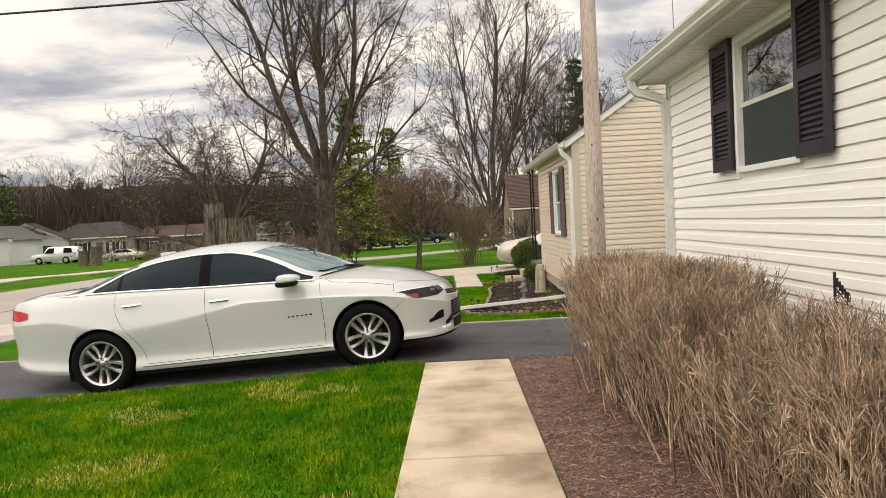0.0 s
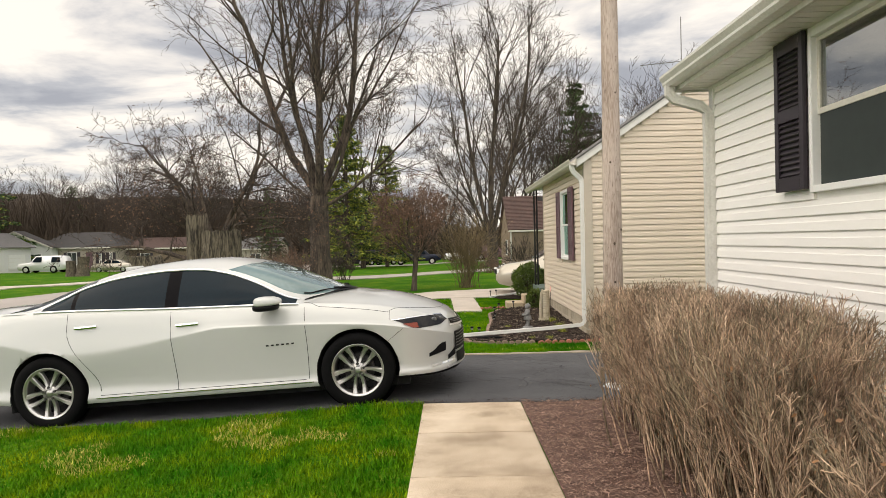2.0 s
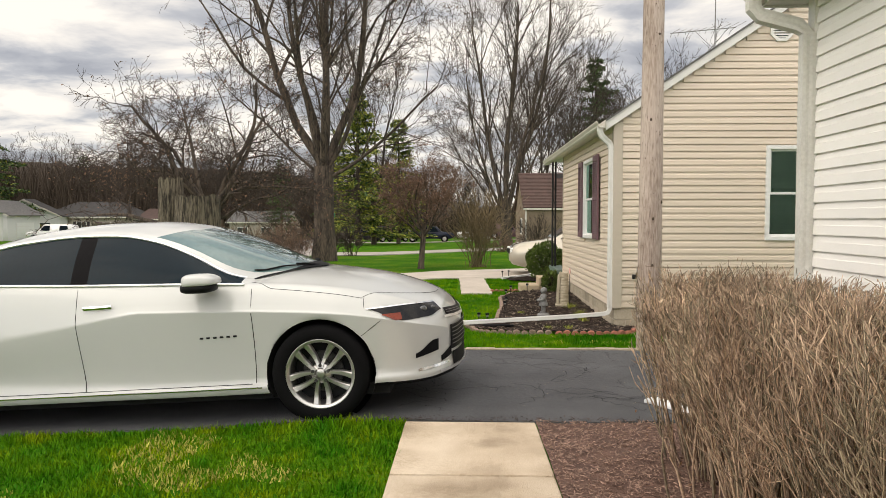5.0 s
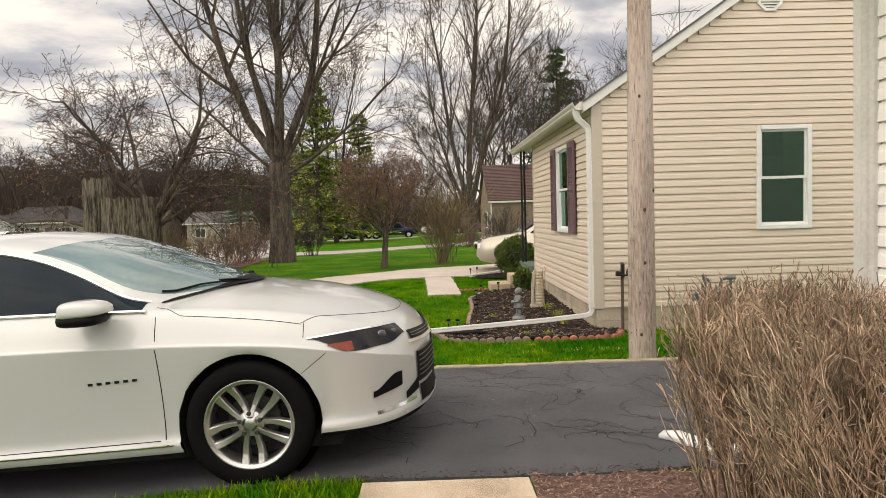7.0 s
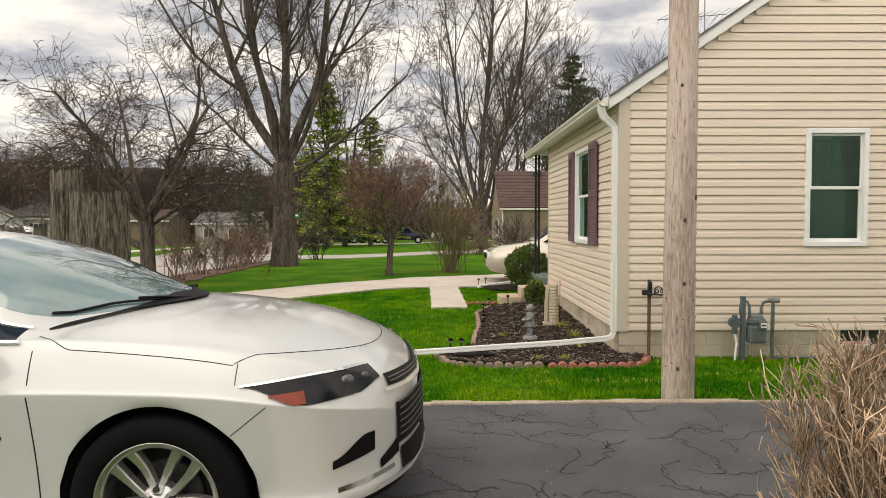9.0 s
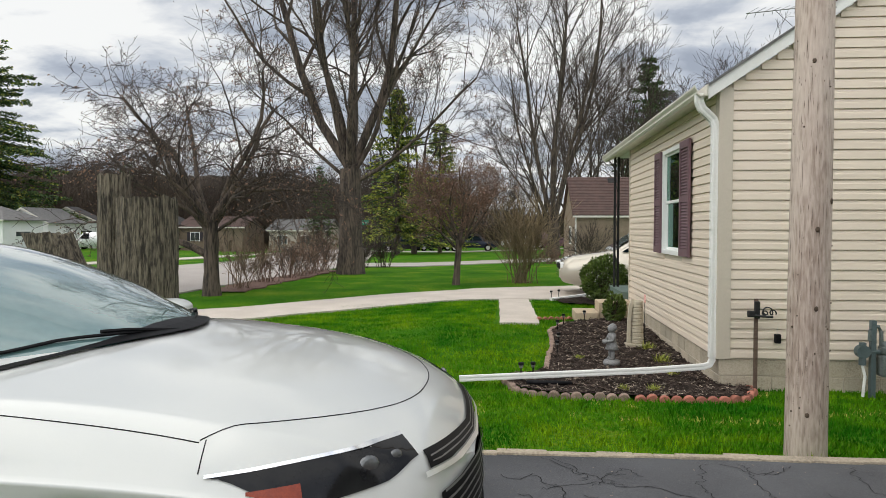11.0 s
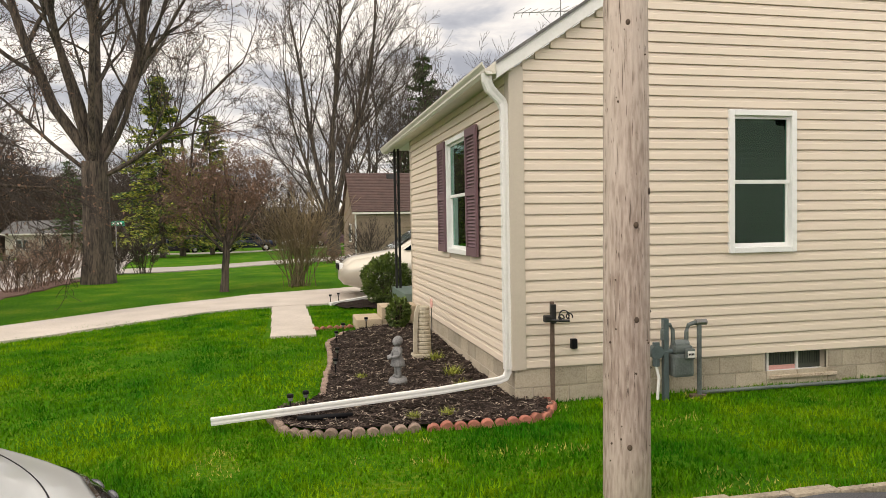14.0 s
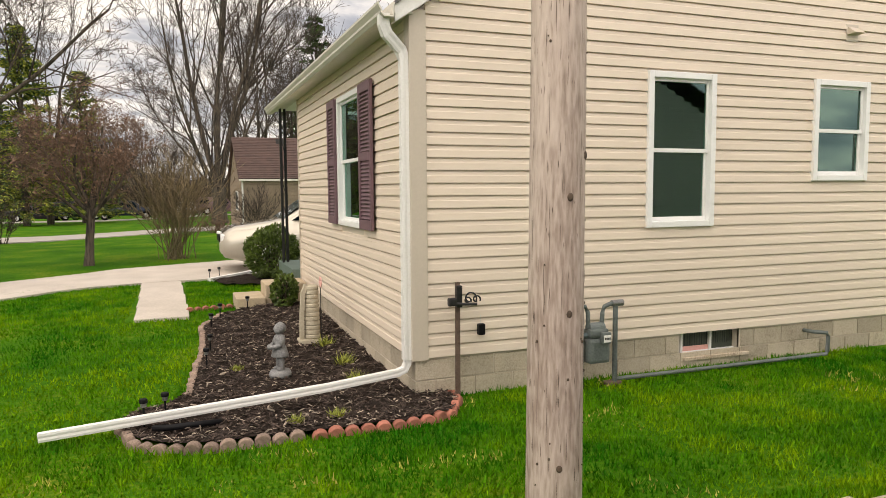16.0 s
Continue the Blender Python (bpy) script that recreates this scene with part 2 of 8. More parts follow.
# pale teal base paints in the sky mirrored by the windshield
M_WINDSHIELD = mat("sky_painted_windshield", (0.115, 0.195, 0.195), (0.095, 0.165, 0.165), 0.03, scale=2, fine=30, spec=1.0, coat=1.0)
M_LAMP = mat("headlamp_dark", (0.010, 0.010, 0.011), (0.006, 0.006, 0.007), 0.08, scale=20, fine=100, spec=0.25)
M_AMBER = mat("amber_reflector", (0.24, 0.035, 0.010), (0.16, 0.022, 0.007), 0.2, scale=60, fine=200, spec=0.4)
M_RED = mat("red_tail_lamp", (0.50, 0.010, 0.014), (0.36, 0.007, 0.009), 0.15, scale=20, fine=100, spec=0.3)
M_METER = mat("grey_painted_metal", (0.135, 0.158, 0.15), (0.075, 0.088, 0.085), 0.5, scale=10, fine=80)
M_METER_BLUE = mat("blue_grey_regulator", (0.095, 0.125, 0.13), (0.06, 0.082, 0.085), 0.5, scale=10, fine=80)
M_RUST = mat("rusty_stake", (0.17, 0.115, 0.085), (0.09, 0.06, 0.045), 0.8, scale=14, fine=90, metal=0.2, bump=0.3)
M_IRON = mat("black_iron", (0.012, 0.011, 0.011), (0.007, 0.007, 0.007), 0.5, scale=20, fine=90)
M_BRICK_EDGE = mat("scalloped_edging_terracotta", (0.42, 0.155, 0.105), (0.30, 0.115, 0.08), 0.85, scale=10, fine=80, bump=0.4, object_random=0.2)
M_BRICK_EDGE_OLD = mat("scalloped_edging_weathered", (0.33, 0.235, 0.18), (0.17, 0.125, 0.10), 0.88, scale=10, fine=80, bump=0.4, object_random=0.2)
M_STATUE = mat("grey_cast_stone", (0.29, 0.29, 0.285), (0.13, 0.13, 0.13), 0.85, scale=12, fine=80, bump=0.4)
M_PLINTH = mat("cream_cast_stone", (0.55, 0.49, 0.37), (0.40, 0.35, 0.26), 0.85, scale=9, fine=80, bump=0.4)
M_STEP = mat("tan_concrete_step", (0.52, 0.42, 0.29), (0.40, 0.32, 0.22), 0.85, scale=6, fine=70, bump=0.3)
M_PINK = mat("pink_plastic", (0.80, 0.45, 0.40), (0.70, 0.38, 0.33), 0.5, scale=10, fine=60)
M_GREEN_SIGN = mat("green_street_sign", (0.0, 0.30, 0.16), (0.0, 0.26, 0.14), 0.4, scale=4, fine=40)
M_GREENPAINT = mat("grey_green_porch_paint", (0.12, 0.17, 0.14), (0.09, 0.13, 0.11), 0.6, scale=6, fine=60)
# dark green paints in the room's dimness and the green siding mirrored in the glass
M_ROOM = mat("room_painted_dim", (0.035, 0.070, 0.055), (0.02, 0.04, 0.032), 0.9, scale=2, fine=20)
M_CURTAIN = mat("sheer_curtain", (0.30, 0.30, 0.29), (0.20, 0.20, 0.195), 0.9, scale=3, fine=25, stretch=(1, 6, 0.3))
M_BLIND = mat("pale_blind_slat", (0.40, 0.43, 0.42), (0.33, 0.36, 0.35), 0.6, scale=6, fine=40)
M_PANE = glass_mat("window_glass", (0.36, 0.50, 0.43), 2.0)
M_PANE_BRIGHT = glass_mat("mirror_bright_window_glass", (0.42, 0.46, 0.45), 3.4, (0.95, 0.97, 0.96))
M_SCREEN = mat("insect_screen", (0.026, 0.036, 0.033), (0.018, 0.025, 0.024), 0.6, scale=10, fine=200)
M_SCREEN_PALE = mat("pale_basement_screen", (0.085, 0.10, 0.075), (0.045, 0.055, 0.042), 0.6, scale=10, fine=200)
M_WOODS = mat("far_winter_woods", (0.082, 0.058, 0.040), (0.030, 0.022, 0.015), 0.95, scale=0.12, fine=1.2, bump=0.5)
M_SILVER = mat("champagne_car_paint", (0.47, 0.43, 0.35), (0.44, 0.40, 0.33), 0.3, scale=3, fine=200, metal=0.3, coat=1.0)
M_NAVY = mat("dark_blue_car_paint", (0.006, 0.012, 0.032), (0.005, 0.010, 0.026), 0.35, scale=3, fine=200, coat=0.15, spec=0.3)
M_CAR_WHITE = mat("white_car_paint", (0.78, 0.78, 0.77), (0.74, 0.74, 0.73), 0.3, scale=3, fine=200, coat=1.0)
M_CAR_BLACK = mat("black_car_paint", (0.008, 0.008, 0.009), (0.006, 0.006, 0.007), 0.3, scale=3, fine=200, coat=0.2, spec=0.3)
M_WALL_GREY = mat("grey_beige_house_wall", (0.42, 0.37, 0.31), (0.36, 0.32, 0.27), 0.8, scale=2, fine=20)
M_WALL_BRICK = mat("brown_brick_wall", (0.20, 0.15, 0.105), (0.14, 0.105, 0.075), 0.85, scale=3, fine=25)
M_BAG = mat("white_plastic_sleeve", (0.80, 0.80, 0.80), (0.70, 0.71, 0.72), 0.4, scale=12, fine=60, bump=0.5)
M_WIRE = mat("black_cable", (0.012, 0.012, 0.013), (0.009, 0.009, 0.01), 0.6, scale=20, fine=90)


# ---------------------------------------------------------------- helpers
def smooth(v, a, b):
    t = min(1.0, max(0.0, (v - a) / (b - a)))
    return t * t * (3 - 2 * t)


FALL_Y = (-40, -6, 0, 7, 9.52, 9.98, 12.2, 16, 31, 43, 120, 400)
FALL_Z = (0.6, 0.22, 0.14, 0.03, 0.02, -0.13, -0.20, -0.24, -0.30, -0.75, -3.05, -8.0)


def g(x, y):
    """Height of the ground: falling gently from the white house to the neighbour's wall, to the street and far ahead."""
    z = -0.32 * (1 - math.exp(-max(0.0, -x - 0.4) / 3.3)) * (1 - 0.7 * smooth(y, 12, 24))
    z += 0.017 * min(40.0, max(0.0, -16 - x))
    z += 0.10 * smooth(y, 12.5, 17)
    z += 0.014 * max(0.0, min(y, 110) - 35) * (1 - smooth(-x, 16, 34))
    z += 0.03 * min(12.0, max(0.0, x + 4)) * smooth(y, 25, 40)
    k = 1
    while k < len(FALL_Y) - 1 and y > FALL_Y[k]:
        k += 1
    f = (y - FALL_Y[k - 1]) / (FALL_Y[k] - FALL_Y[k - 1])
    return z + FALL_Z[k - 1] + (FALL_Z[k] - FALL_Z[k - 1]) * f - 0.0064 * min(x, 0.0)


def link(name, bm, material, parent=None, label="", smooth_shade=False):
    me = bpy.data.meshes.new(name)
    bm.normal_update()
    bm.to_mesh(me)
    bm.free()
    if smooth_shade:
        me.shade_smooth()
    mats = material if isinstance(material, (list, tuple)) else [material]
    for m in mats:
        me.materials.append(m)
    ob = new(name, me)
    if parent is not None:
        ob.parent = parent
    if label:
        ob["label"] = label
    return ob


def part(name, bm, material, parent, label="", smooth_shade=False):
    return link(name, bm, material, parent, label, smooth_shade)


def raw(name, verts, faces, material, parent=None, smooth_shade=False):
    me = bpy.data.meshes.new(name)
    me.from_pydata(verts, [], faces)
    if smooth_shade:
        me.shade_smooth()
    me.materials.append(material)
    me.update()
    ob = new(name, me)
    if parent is not None:
        ob.parent = parent
    return ob


def empty(name, m=None):
    ob = new(name)
    if m is not None:
        ob.matrix_world = m
    return ob


def box(bm, x0, x1, y0, y1, z0, z1, bevel=0.0, m=None):
    r = bmesh.ops.create_cube(bm, size=1.0)
    vs = r["verts"]
    for v in vs:
        v.co = Vector((x0 + (v.co.x + 0.5) * (x1 - x0), y0 + (v.co.y + 0.5) * (y1 - y0), z0 + (v.co.z + 0.5) * (z1 - z0)))
    if bevel:
        es = list({e for v in vs for e in v.link_edges})
        r = bmesh.ops.bevel(bm, geom=es, offset=bevel, segments=2, affect="EDGES", profile=0.6)
        vs = list({v for f in r["faces"] for v in f.verts} | {v for v in vs if v.is_valid})
    if m is not None:
        bmesh.ops.transform(bm, matrix=m, verts=vs)
    return bm


def boxm(x0, x1, y0, y1, z0, z1, bevel=0.0):
    return box(bmesh.new(), x0, x1, y0, y1, z0, z1, bevel)


def cyl(bm, a, b, r0, r1=None, n=12, caps=True):
    a, b = Vector(a), Vector(b)
    r1 = r0 if r1 is None else r1
    q = (b - a).to_track_quat("Z", "Y")
    rings = []
    for p, r in ((a, r0), (b, r1)):
        rings.append([bm.verts.new(p + q @ Vector((r * math.cos(k * 2 * math.pi / n), r * math.sin(k * 2 * math.pi / n), 0))) for k in range(n)])
    for k in range(n):
        bm.faces.new((rings[0][k], rings[0][(k + 1) % n], rings[1][(k + 1) % n], rings[1][k]))
    if caps:
        bm.faces.new(rings[0][::-1]); bm.faces.new(rings[1])
    return bm


def sweep(bm, pts, prof, up=(0, 0, 1), caps=True):
    """Sweeps a closed profile of (side, up) along a polyline."""
    pts = [Vector(p) for p in pts]
    rings = []
    for i, p in enumerate(pts):
        d = (pts[min(i + 1, len(pts) - 1)] - pts[max(i - 1, 0)]).normalized()
        u = Vector(up)
        if abs(d.dot(u)) > 0.95:
            u = Vector((0, 1, 0)) if abs(d.y) < 0.9 else Vector((1, 0, 0))
        s = d.cross(u).normalized()
        w = s.cross(d).normalized()
        rings.append([bm.verts.new(p + s * a + w * b) for a, b in prof])
    n = len(prof)
    for i in range(len(rings) - 1):
        for k in range(n):
            bm.faces.new((rings[i][k], rings[i][(k + 1) % n], rings[i + 1][(k + 1) % n], rings[i + 1][k]))
    if caps:
        bm.faces.new(rings[0][::-1]); bm.faces.new(rings[-1])
    return bm


def disc_prof(r, n=8):
    return [(r * math.cos(k * 2 * math.pi / n), r * math.sin(k * 2 * math.pi / n)) for k in range(n)]


def lathe(bm, prof, n=24, m=None):
    """Turns a profile of (radius, height) about the z axis."""
    m = m or Matrix()
    rings = [[bm.verts.new(m @ Vector((r * math.cos(k * 2 * math.pi / n), r * math.sin(k * 2 * math.pi / n), z))) for k in range(n)] for r, z in prof]
    for i in range(len(rings) - 1):
        for k in range(n):
            bm.faces.new((rings[i][k], rings[i][(k + 1) % n], rings[i + 1][(k + 1) % n], rings[i + 1][k]))
    return bm


def tubes(name, lines, material, parent=None, sides=4):
    """Polylines with radii, as one mesh of thin tapering tubes."""
    verts, faces = [], []
    for pts, rad in lines:
        sd = sides if rad[0] < 0.05 else (6 if rad[0] < 0.15 else 12)
        base = len(verts)
        n = len(pts)
        for i in range(n):
            a, b = pts[max(i - 1, 0)], pts[min(i + 1, n - 1)]
            d = Vector((b[0] - a[0], b[1] - a[1], b[2] - a[2]))
            u = Vector((1, 0, 0)) if abs(d.x) < abs(d.z) else Vector((0, 0, 1))
            s = d.cross(u).normalized()
            w = d.cross(s).normalized()
            p = Vector(pts[i])
            for k in range(sd):
                c = 2 * math.pi * k / sd
                verts.append(p + (s * math.cos(c) + w * math.sin(c)) * rad[i])
        for i in range(n - 1):
            for k in range(sd):
                a0, a1 = base + i * sd + k, base + i * sd + (k + 1) % sd
                faces.append((a0, a1, a1 + sd, a0 + sd))
    return raw(name, verts, faces, material, parent, True)


def strip(name, centre, width, material, lift, step=0.5, wobble=0.0, thick=0.05, seed=1):
    """A paved strip draped on the ground along a polyline."""
    r = random.Random(seed)
    pts = []
    for (ax, ay), (bx, by) in zip(centre[:-1], centre[1:]):
        n = max(1, int(math.hypot(bx - ax, by - ay) / step))
        pts += [(ax + (bx - ax) * i / n, ay + (by - ay) * i / n) for i in range(n)]
    pts.append(centre[-1])
    bm = bmesh.new()
    rows = []
    m = 8
    for i, (x, y) in enumerate(pts):
        a, b = pts[max(i - 1, 0)], pts[min(i + 1, len(pts) - 1)]
        d = Vector((b[0] - a[0], b[1] - a[1])).normalized()
        row = []
        w_here = width(x) if callable(width) else width
        wl, wr = w_here / 2 + r.uniform(-wobble, wobble), w_here / 2 + r.uniform(-wobble, wobble)
        for k in range(m + 1):
            s = -wl + (wl + wr) * k / m
            px, py = x - d.y * s, y + d.x * s
            row.append(bm.verts.new((px, py, g(px, py) + lift)))
        low = [bm.verts.new((v.co.x, v.co.y, v.co.z - thick - lift)) for v in (row[0], row[-1])]
        rows.append([low[0]] + row + [low[1]])
    for a, b in zip(rows[:-1], rows[1:]):
        for k in range(len(a) - 1):
            bm.faces.new((a[k], a[k + 1], b[k + 1], b[k]))
    bmesh.ops.recalc_face_normals(bm, faces=bm.faces)
    return link(name, bm, material)


# ---------------------------------------------------------------- ground and paving
def axis_steps(lo, hi, near_lo, near_hi, fine, grow_by=1.18):
    out = list(np.arange(near_lo, near_hi + 1e-6, fine))
    s, v = fine, near_hi
    while v < hi:
        s *= grow_by; v += s; out.append(v)
    s, v = fine, near_lo
    while v > lo:
        s *= grow_by; v -= s; out.insert(0, v)
    return out


def make_ground():
    xs, ys = axis_steps(-1500, 1500, -12, 9, 0.35), axis_steps(-400, 2500, -2, 30, 0.35)
    verts = [(x, y, g(x, y) + 0.018 * noise.noise((x * 0.5, y * 0.5, 0)) * (1 if abs(x) < 40 and y < 60 else 0)) for y in ys for x in xs]
    n = len(xs)
    faces = [(j * n + i, j * n + i + 1, (j + 1) * n + i + 1, (j + 1) * n + i) for j in range(len(ys) - 1) for i in range(n - 1)]
    return tagged(raw("ground", verts, faces, M_LAWN, smooth_shade=True), "bright green spring lawn with worn yellow patches", "lawn", kind="structure")


make_ground()
# the asphalt drive on which the white car stands, from garage to street
DRIVE_NEAR = lambda x: 6.87 - 0.02 * min(0.0, x - 0.9)
DRIVE_FAR = lambda x: 9.47 + 0.03 * min(2.8, max(0.0, x)) - 0.16 * smooth(x, 2.8, 4.2)
def make_drive():
    r = random.Random(5)
    bm = bmesh.new()
    rows = []
    for i in range(int(20 / 0.25) + 1):
        x = 9.0 - i * 0.25
        a, b = DRIVE_NEAR(x) + r.uniform(-0.025, 0.025), DRIVE_FAR(x) + r.uniform(-0.02, 0.02)
        row = [bm.verts.new((x, a + (b - a) * k / 14, g(x, a + (b - a) * k / 14) + 0.022 + (0.006 if 0 < k < 14 else 0))) for k in range(15)]
        rows.append([bm.verts.new((x, a - 0.01, g(x, a) - 0.05))] + row + [bm.verts.new((x, b + 0.01, g(x, b) - 0.05))])
    for a, b in zip(rows[:-1], rows[1:]):
        for k in range(len(a) - 1):
            bm.faces.new((a[k], b[k], b[k + 1], a[k + 1]))
    return tagged(link("driveway", bm, M_ASPHALT), "dark sealed asphalt driveway with fine cracks", "driveway", kind="structure")


drive = make_drive()
def make_drive_edge():
    r = random.Random(8)
    bm = bmesh.new()
    x = -9.0
    while x < 9:
        w = r.uniform(0.10, 0.34)
        y = DRIVE_FAR(x)
        box(bm, x, x + w + 0.004, y - 0.02 + r.uniform(-0.015, 0.015), y + 0.055 + r.uniform(-0.02, 0.02), g(x, y) - 0.05, g(x, y) + 0.036 + r.uniform(-0.004, 0.004), 0.012)
        x += w
    return tagged(link("driveway_edge", bm, M_KERB), "crumbling pale edge along the asphalt drive", "driveway edge", kind="structure")


make_drive_edge()
tagged(strip("street", [(-12.6, -60), (-12.4, 12), (-11.3, 22), (-10.6, 30), (-11.6, 45), (-16, 70), (-26, 112)], 7.6, M_ROAD, 0.03, 1.5), "pale worn residential street", "street", kind="structure")
tagged(strip("cross_street", [(-9, 40.0), (-2, 42.3), (6, 43.8), (40, 48), (120, 60)], 6.0, M_ROAD, 0.035, 1.5), "pale side street beyond the lawns", "street", kind="structure")
tagged(strip("far_street", [(-14, 77.2), (-3.5, 80), (12, 84), (40, 90), (120, 105)], 6.0, M_ROAD, 0.04, 2.5), "distant pale road with parked cars", "street", kind="structure")
tagged(strip("sidewalk", [(-18.6, -40), (-19.4, 80)], 1.4, M_CONC_PALE, 0.04, 1.5), "pale concrete sidewalk across the street", "sidewalk", kind="structure")
tagged(strip("neighbour_driveway", [(-12.0, 12.6), (-8.6, 15.2), (-6.2, 17.1), (-4.5, 18.4), (-3.1, 19.6), (-1.5, 20.95), (0.25, 21.8), (1.7, 22.3), (3.2, 22.9), (9, 24.8)], lambda x: 1.75 + 0.35 * smooth(x, -4.5, -1.5) + 1.1 * smooth(x, -1.6, 1.7), M_CONC_PALE, 0.04, 0.5, 0.05, seed=3), "pale gravelly concrete driveway curving to the house", "driveway", kind="structure")


# ---------------------------------------------------------------- house parts
def siding(parent, name, origin, along, out, spans, z0, z1, pitch, material, holes=(), proud=0.024, limit=None):
    """Lapped boards on a wall. origin: the point of the wall at 0; along, out: unit vectors; spans: (a, b); holes: (a0, a1, z0, z1)."""
    origin, along, out = Vector(origin), Vector(along), Vector(out)
    n = int(round((z1 - z0) / pitch))
    made = []
    for i in range(n):
        za, zb = z0 + i * pitch, z0 + (i + 1) * pitch
        a0, a1 = spans
        if limit:
            a0, a1 = limit((za + zb) / 2, a0, a1)
        if a1 - a0 < 0.05:
            continue
        segs = [(a0, a1)]
        for h0, h1, hz0, hz1 in holes:
            if za < hz1 - 0.02 and zb > hz0 + 0.02:
                nxt = []
                for s0, s1 in segs:
                    if h0 > s0: nxt.append((s0, min(s1, h0)))
                    if h1 < s1: nxt.append((max(s0, h1), s1))
                segs = [s for s in nxt if s[1] - s[0] > 0.01]
        for s0, s1 in segs:
            key = (round(s1 - s0, 3), round(pitch, 4), proud)
            bm = bmesh.new()
            prof = [(0.0, 0.0), (proud, 0.0), (proud, 0.005), (proud * 0.86, pitch * 0.56), (proud * 0.66, pitch * 0.61), (proud * 0.52, pitch - 0.011), (0.002, pitch - 0.011), (0.0, pitch - 0.001)]
            ends = []
            for s in (s0, s1):
                ends.append([bm.verts.new(origin + along * s + out * a + Vector((0, 0, za + b))) for a, b in prof])
            for k in range(len(prof)):
                bm.faces.new((ends[0][k], ends[0][(k + 1) % len(prof)], ends[1][(k + 1) % len(prof)], ends[1][k]))
            bm.faces.new(ends[0][::-1]); bm.faces.new(ends[1])
            bmesh.ops.recalc_face_normals(bm, faces=bm.faces)
            made.append(link(name, bm, material, parent))
    return made


def local_wall(origin, along, out):
    """Matrix whose x runs along the wall, y into it and z up."""
    a, o = Vector(along), Vector(out)
    m = Matrix.Identity(4)
    m.col[0][:3], m.col[1][:3], m.col[2][:3], m.col[3][:3] = a, -o, (0, 0, 1), Vector(origin)
    return m


def make_window(name, m, w, h, label, blind=False, screen=True, curtain=False, frame_w=0.055, reveal=0.048, pane=None, sash=None):
    """A double-hung window in wall coordinates: x along, -y outwards, origin at its lower left corner."""
    t = empty(name, m)
    tagged(t, label, "window", kind="structure")
    f = frame_w
    bm = bmesh.new()
    for b in ((0, f, 0, h), (w - f, w, 0, h), (f, w - f, 0, f), (f, w - f, h - f, h)):
        box(bm, b[0], b[1], -reveal, 0.06, b[2], b[3], 0.006)
    part("window_frame", bm, M_WHITE_PLASTIC, t)
    mid = h * 0.5
    for nm, za, zb, y in (("upper_sash", mid - 0.02, h - f, 0.0), ("lower_sash", f, mid + 0.02, 0.02)):
        bm = bmesh.new()
        s = 0.028
        for b in ((f, f + s, za, zb), (w - f - s, w - f, za, zb), (f + s, w - f - s, za, za + s + 0.008), (f + s, w - f - s, zb - s, zb)):
            box(bm, b[0], b[1], y - 0.012, y + 0.018, b[2], b[3], 0.003)
        so = part(nm, bm, sash or M_WHITE_PLASTIC, t)
        part("pane", boxm(f + s, w - f - s, y, y + 0.004, za + s, zb - s), pane or M_PANE, so)
    if screen:
        bm = bmesh.new()
        bmesh.ops.create_grid(bm, x_segments=1, y_segments=1, size=0.5)
        for v in bm.verts:
            v.co = Vector((f + 0.02 + (v.co.x + 0.5) * (w - 2 * f - 0.04), -0.006 if sash else 0.05, f + (v.co.y + 0.5) * (mid - f)))
        part("insect_screen", bm, M_SCREEN, t)
    if blind:
        bm = bmesh.new()
        z = mid + 0.02
        while z < h - f:
            box(bm, f + 0.02, w - f - 0.02, 0.055, 0.075, z, z + 0.006)
            z += 0.028
        part("blind", bm, M_BLIND, t)
    if curtain:
        bm = bmesh.new()
        cols = []
        for i in range(40):
            x = f + (w - 2 * f) * i / 39
            y = 0.10 + 0.018 * math.sin(i * 1.3)
            cols.append([bm.verts.new((x, y, 0.02)), bm.verts.new((x, y, h - 0.02))])
        for a, b in zip(cols[:-1], cols[1:]):
            bm.faces.new((a[0], b[0], b[1], a[1]))
        part("curtain", bm, M_CURTAIN, t)
    # added box behind the glass; its dark colour stands in for indoor shade
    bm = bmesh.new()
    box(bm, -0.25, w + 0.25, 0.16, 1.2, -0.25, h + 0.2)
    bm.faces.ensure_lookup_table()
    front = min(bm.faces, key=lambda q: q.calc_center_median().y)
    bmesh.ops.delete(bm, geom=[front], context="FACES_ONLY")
    part("room", bm, M_ROOM, t, "box behind the glass, painted dark green for an unlit room")
    return t


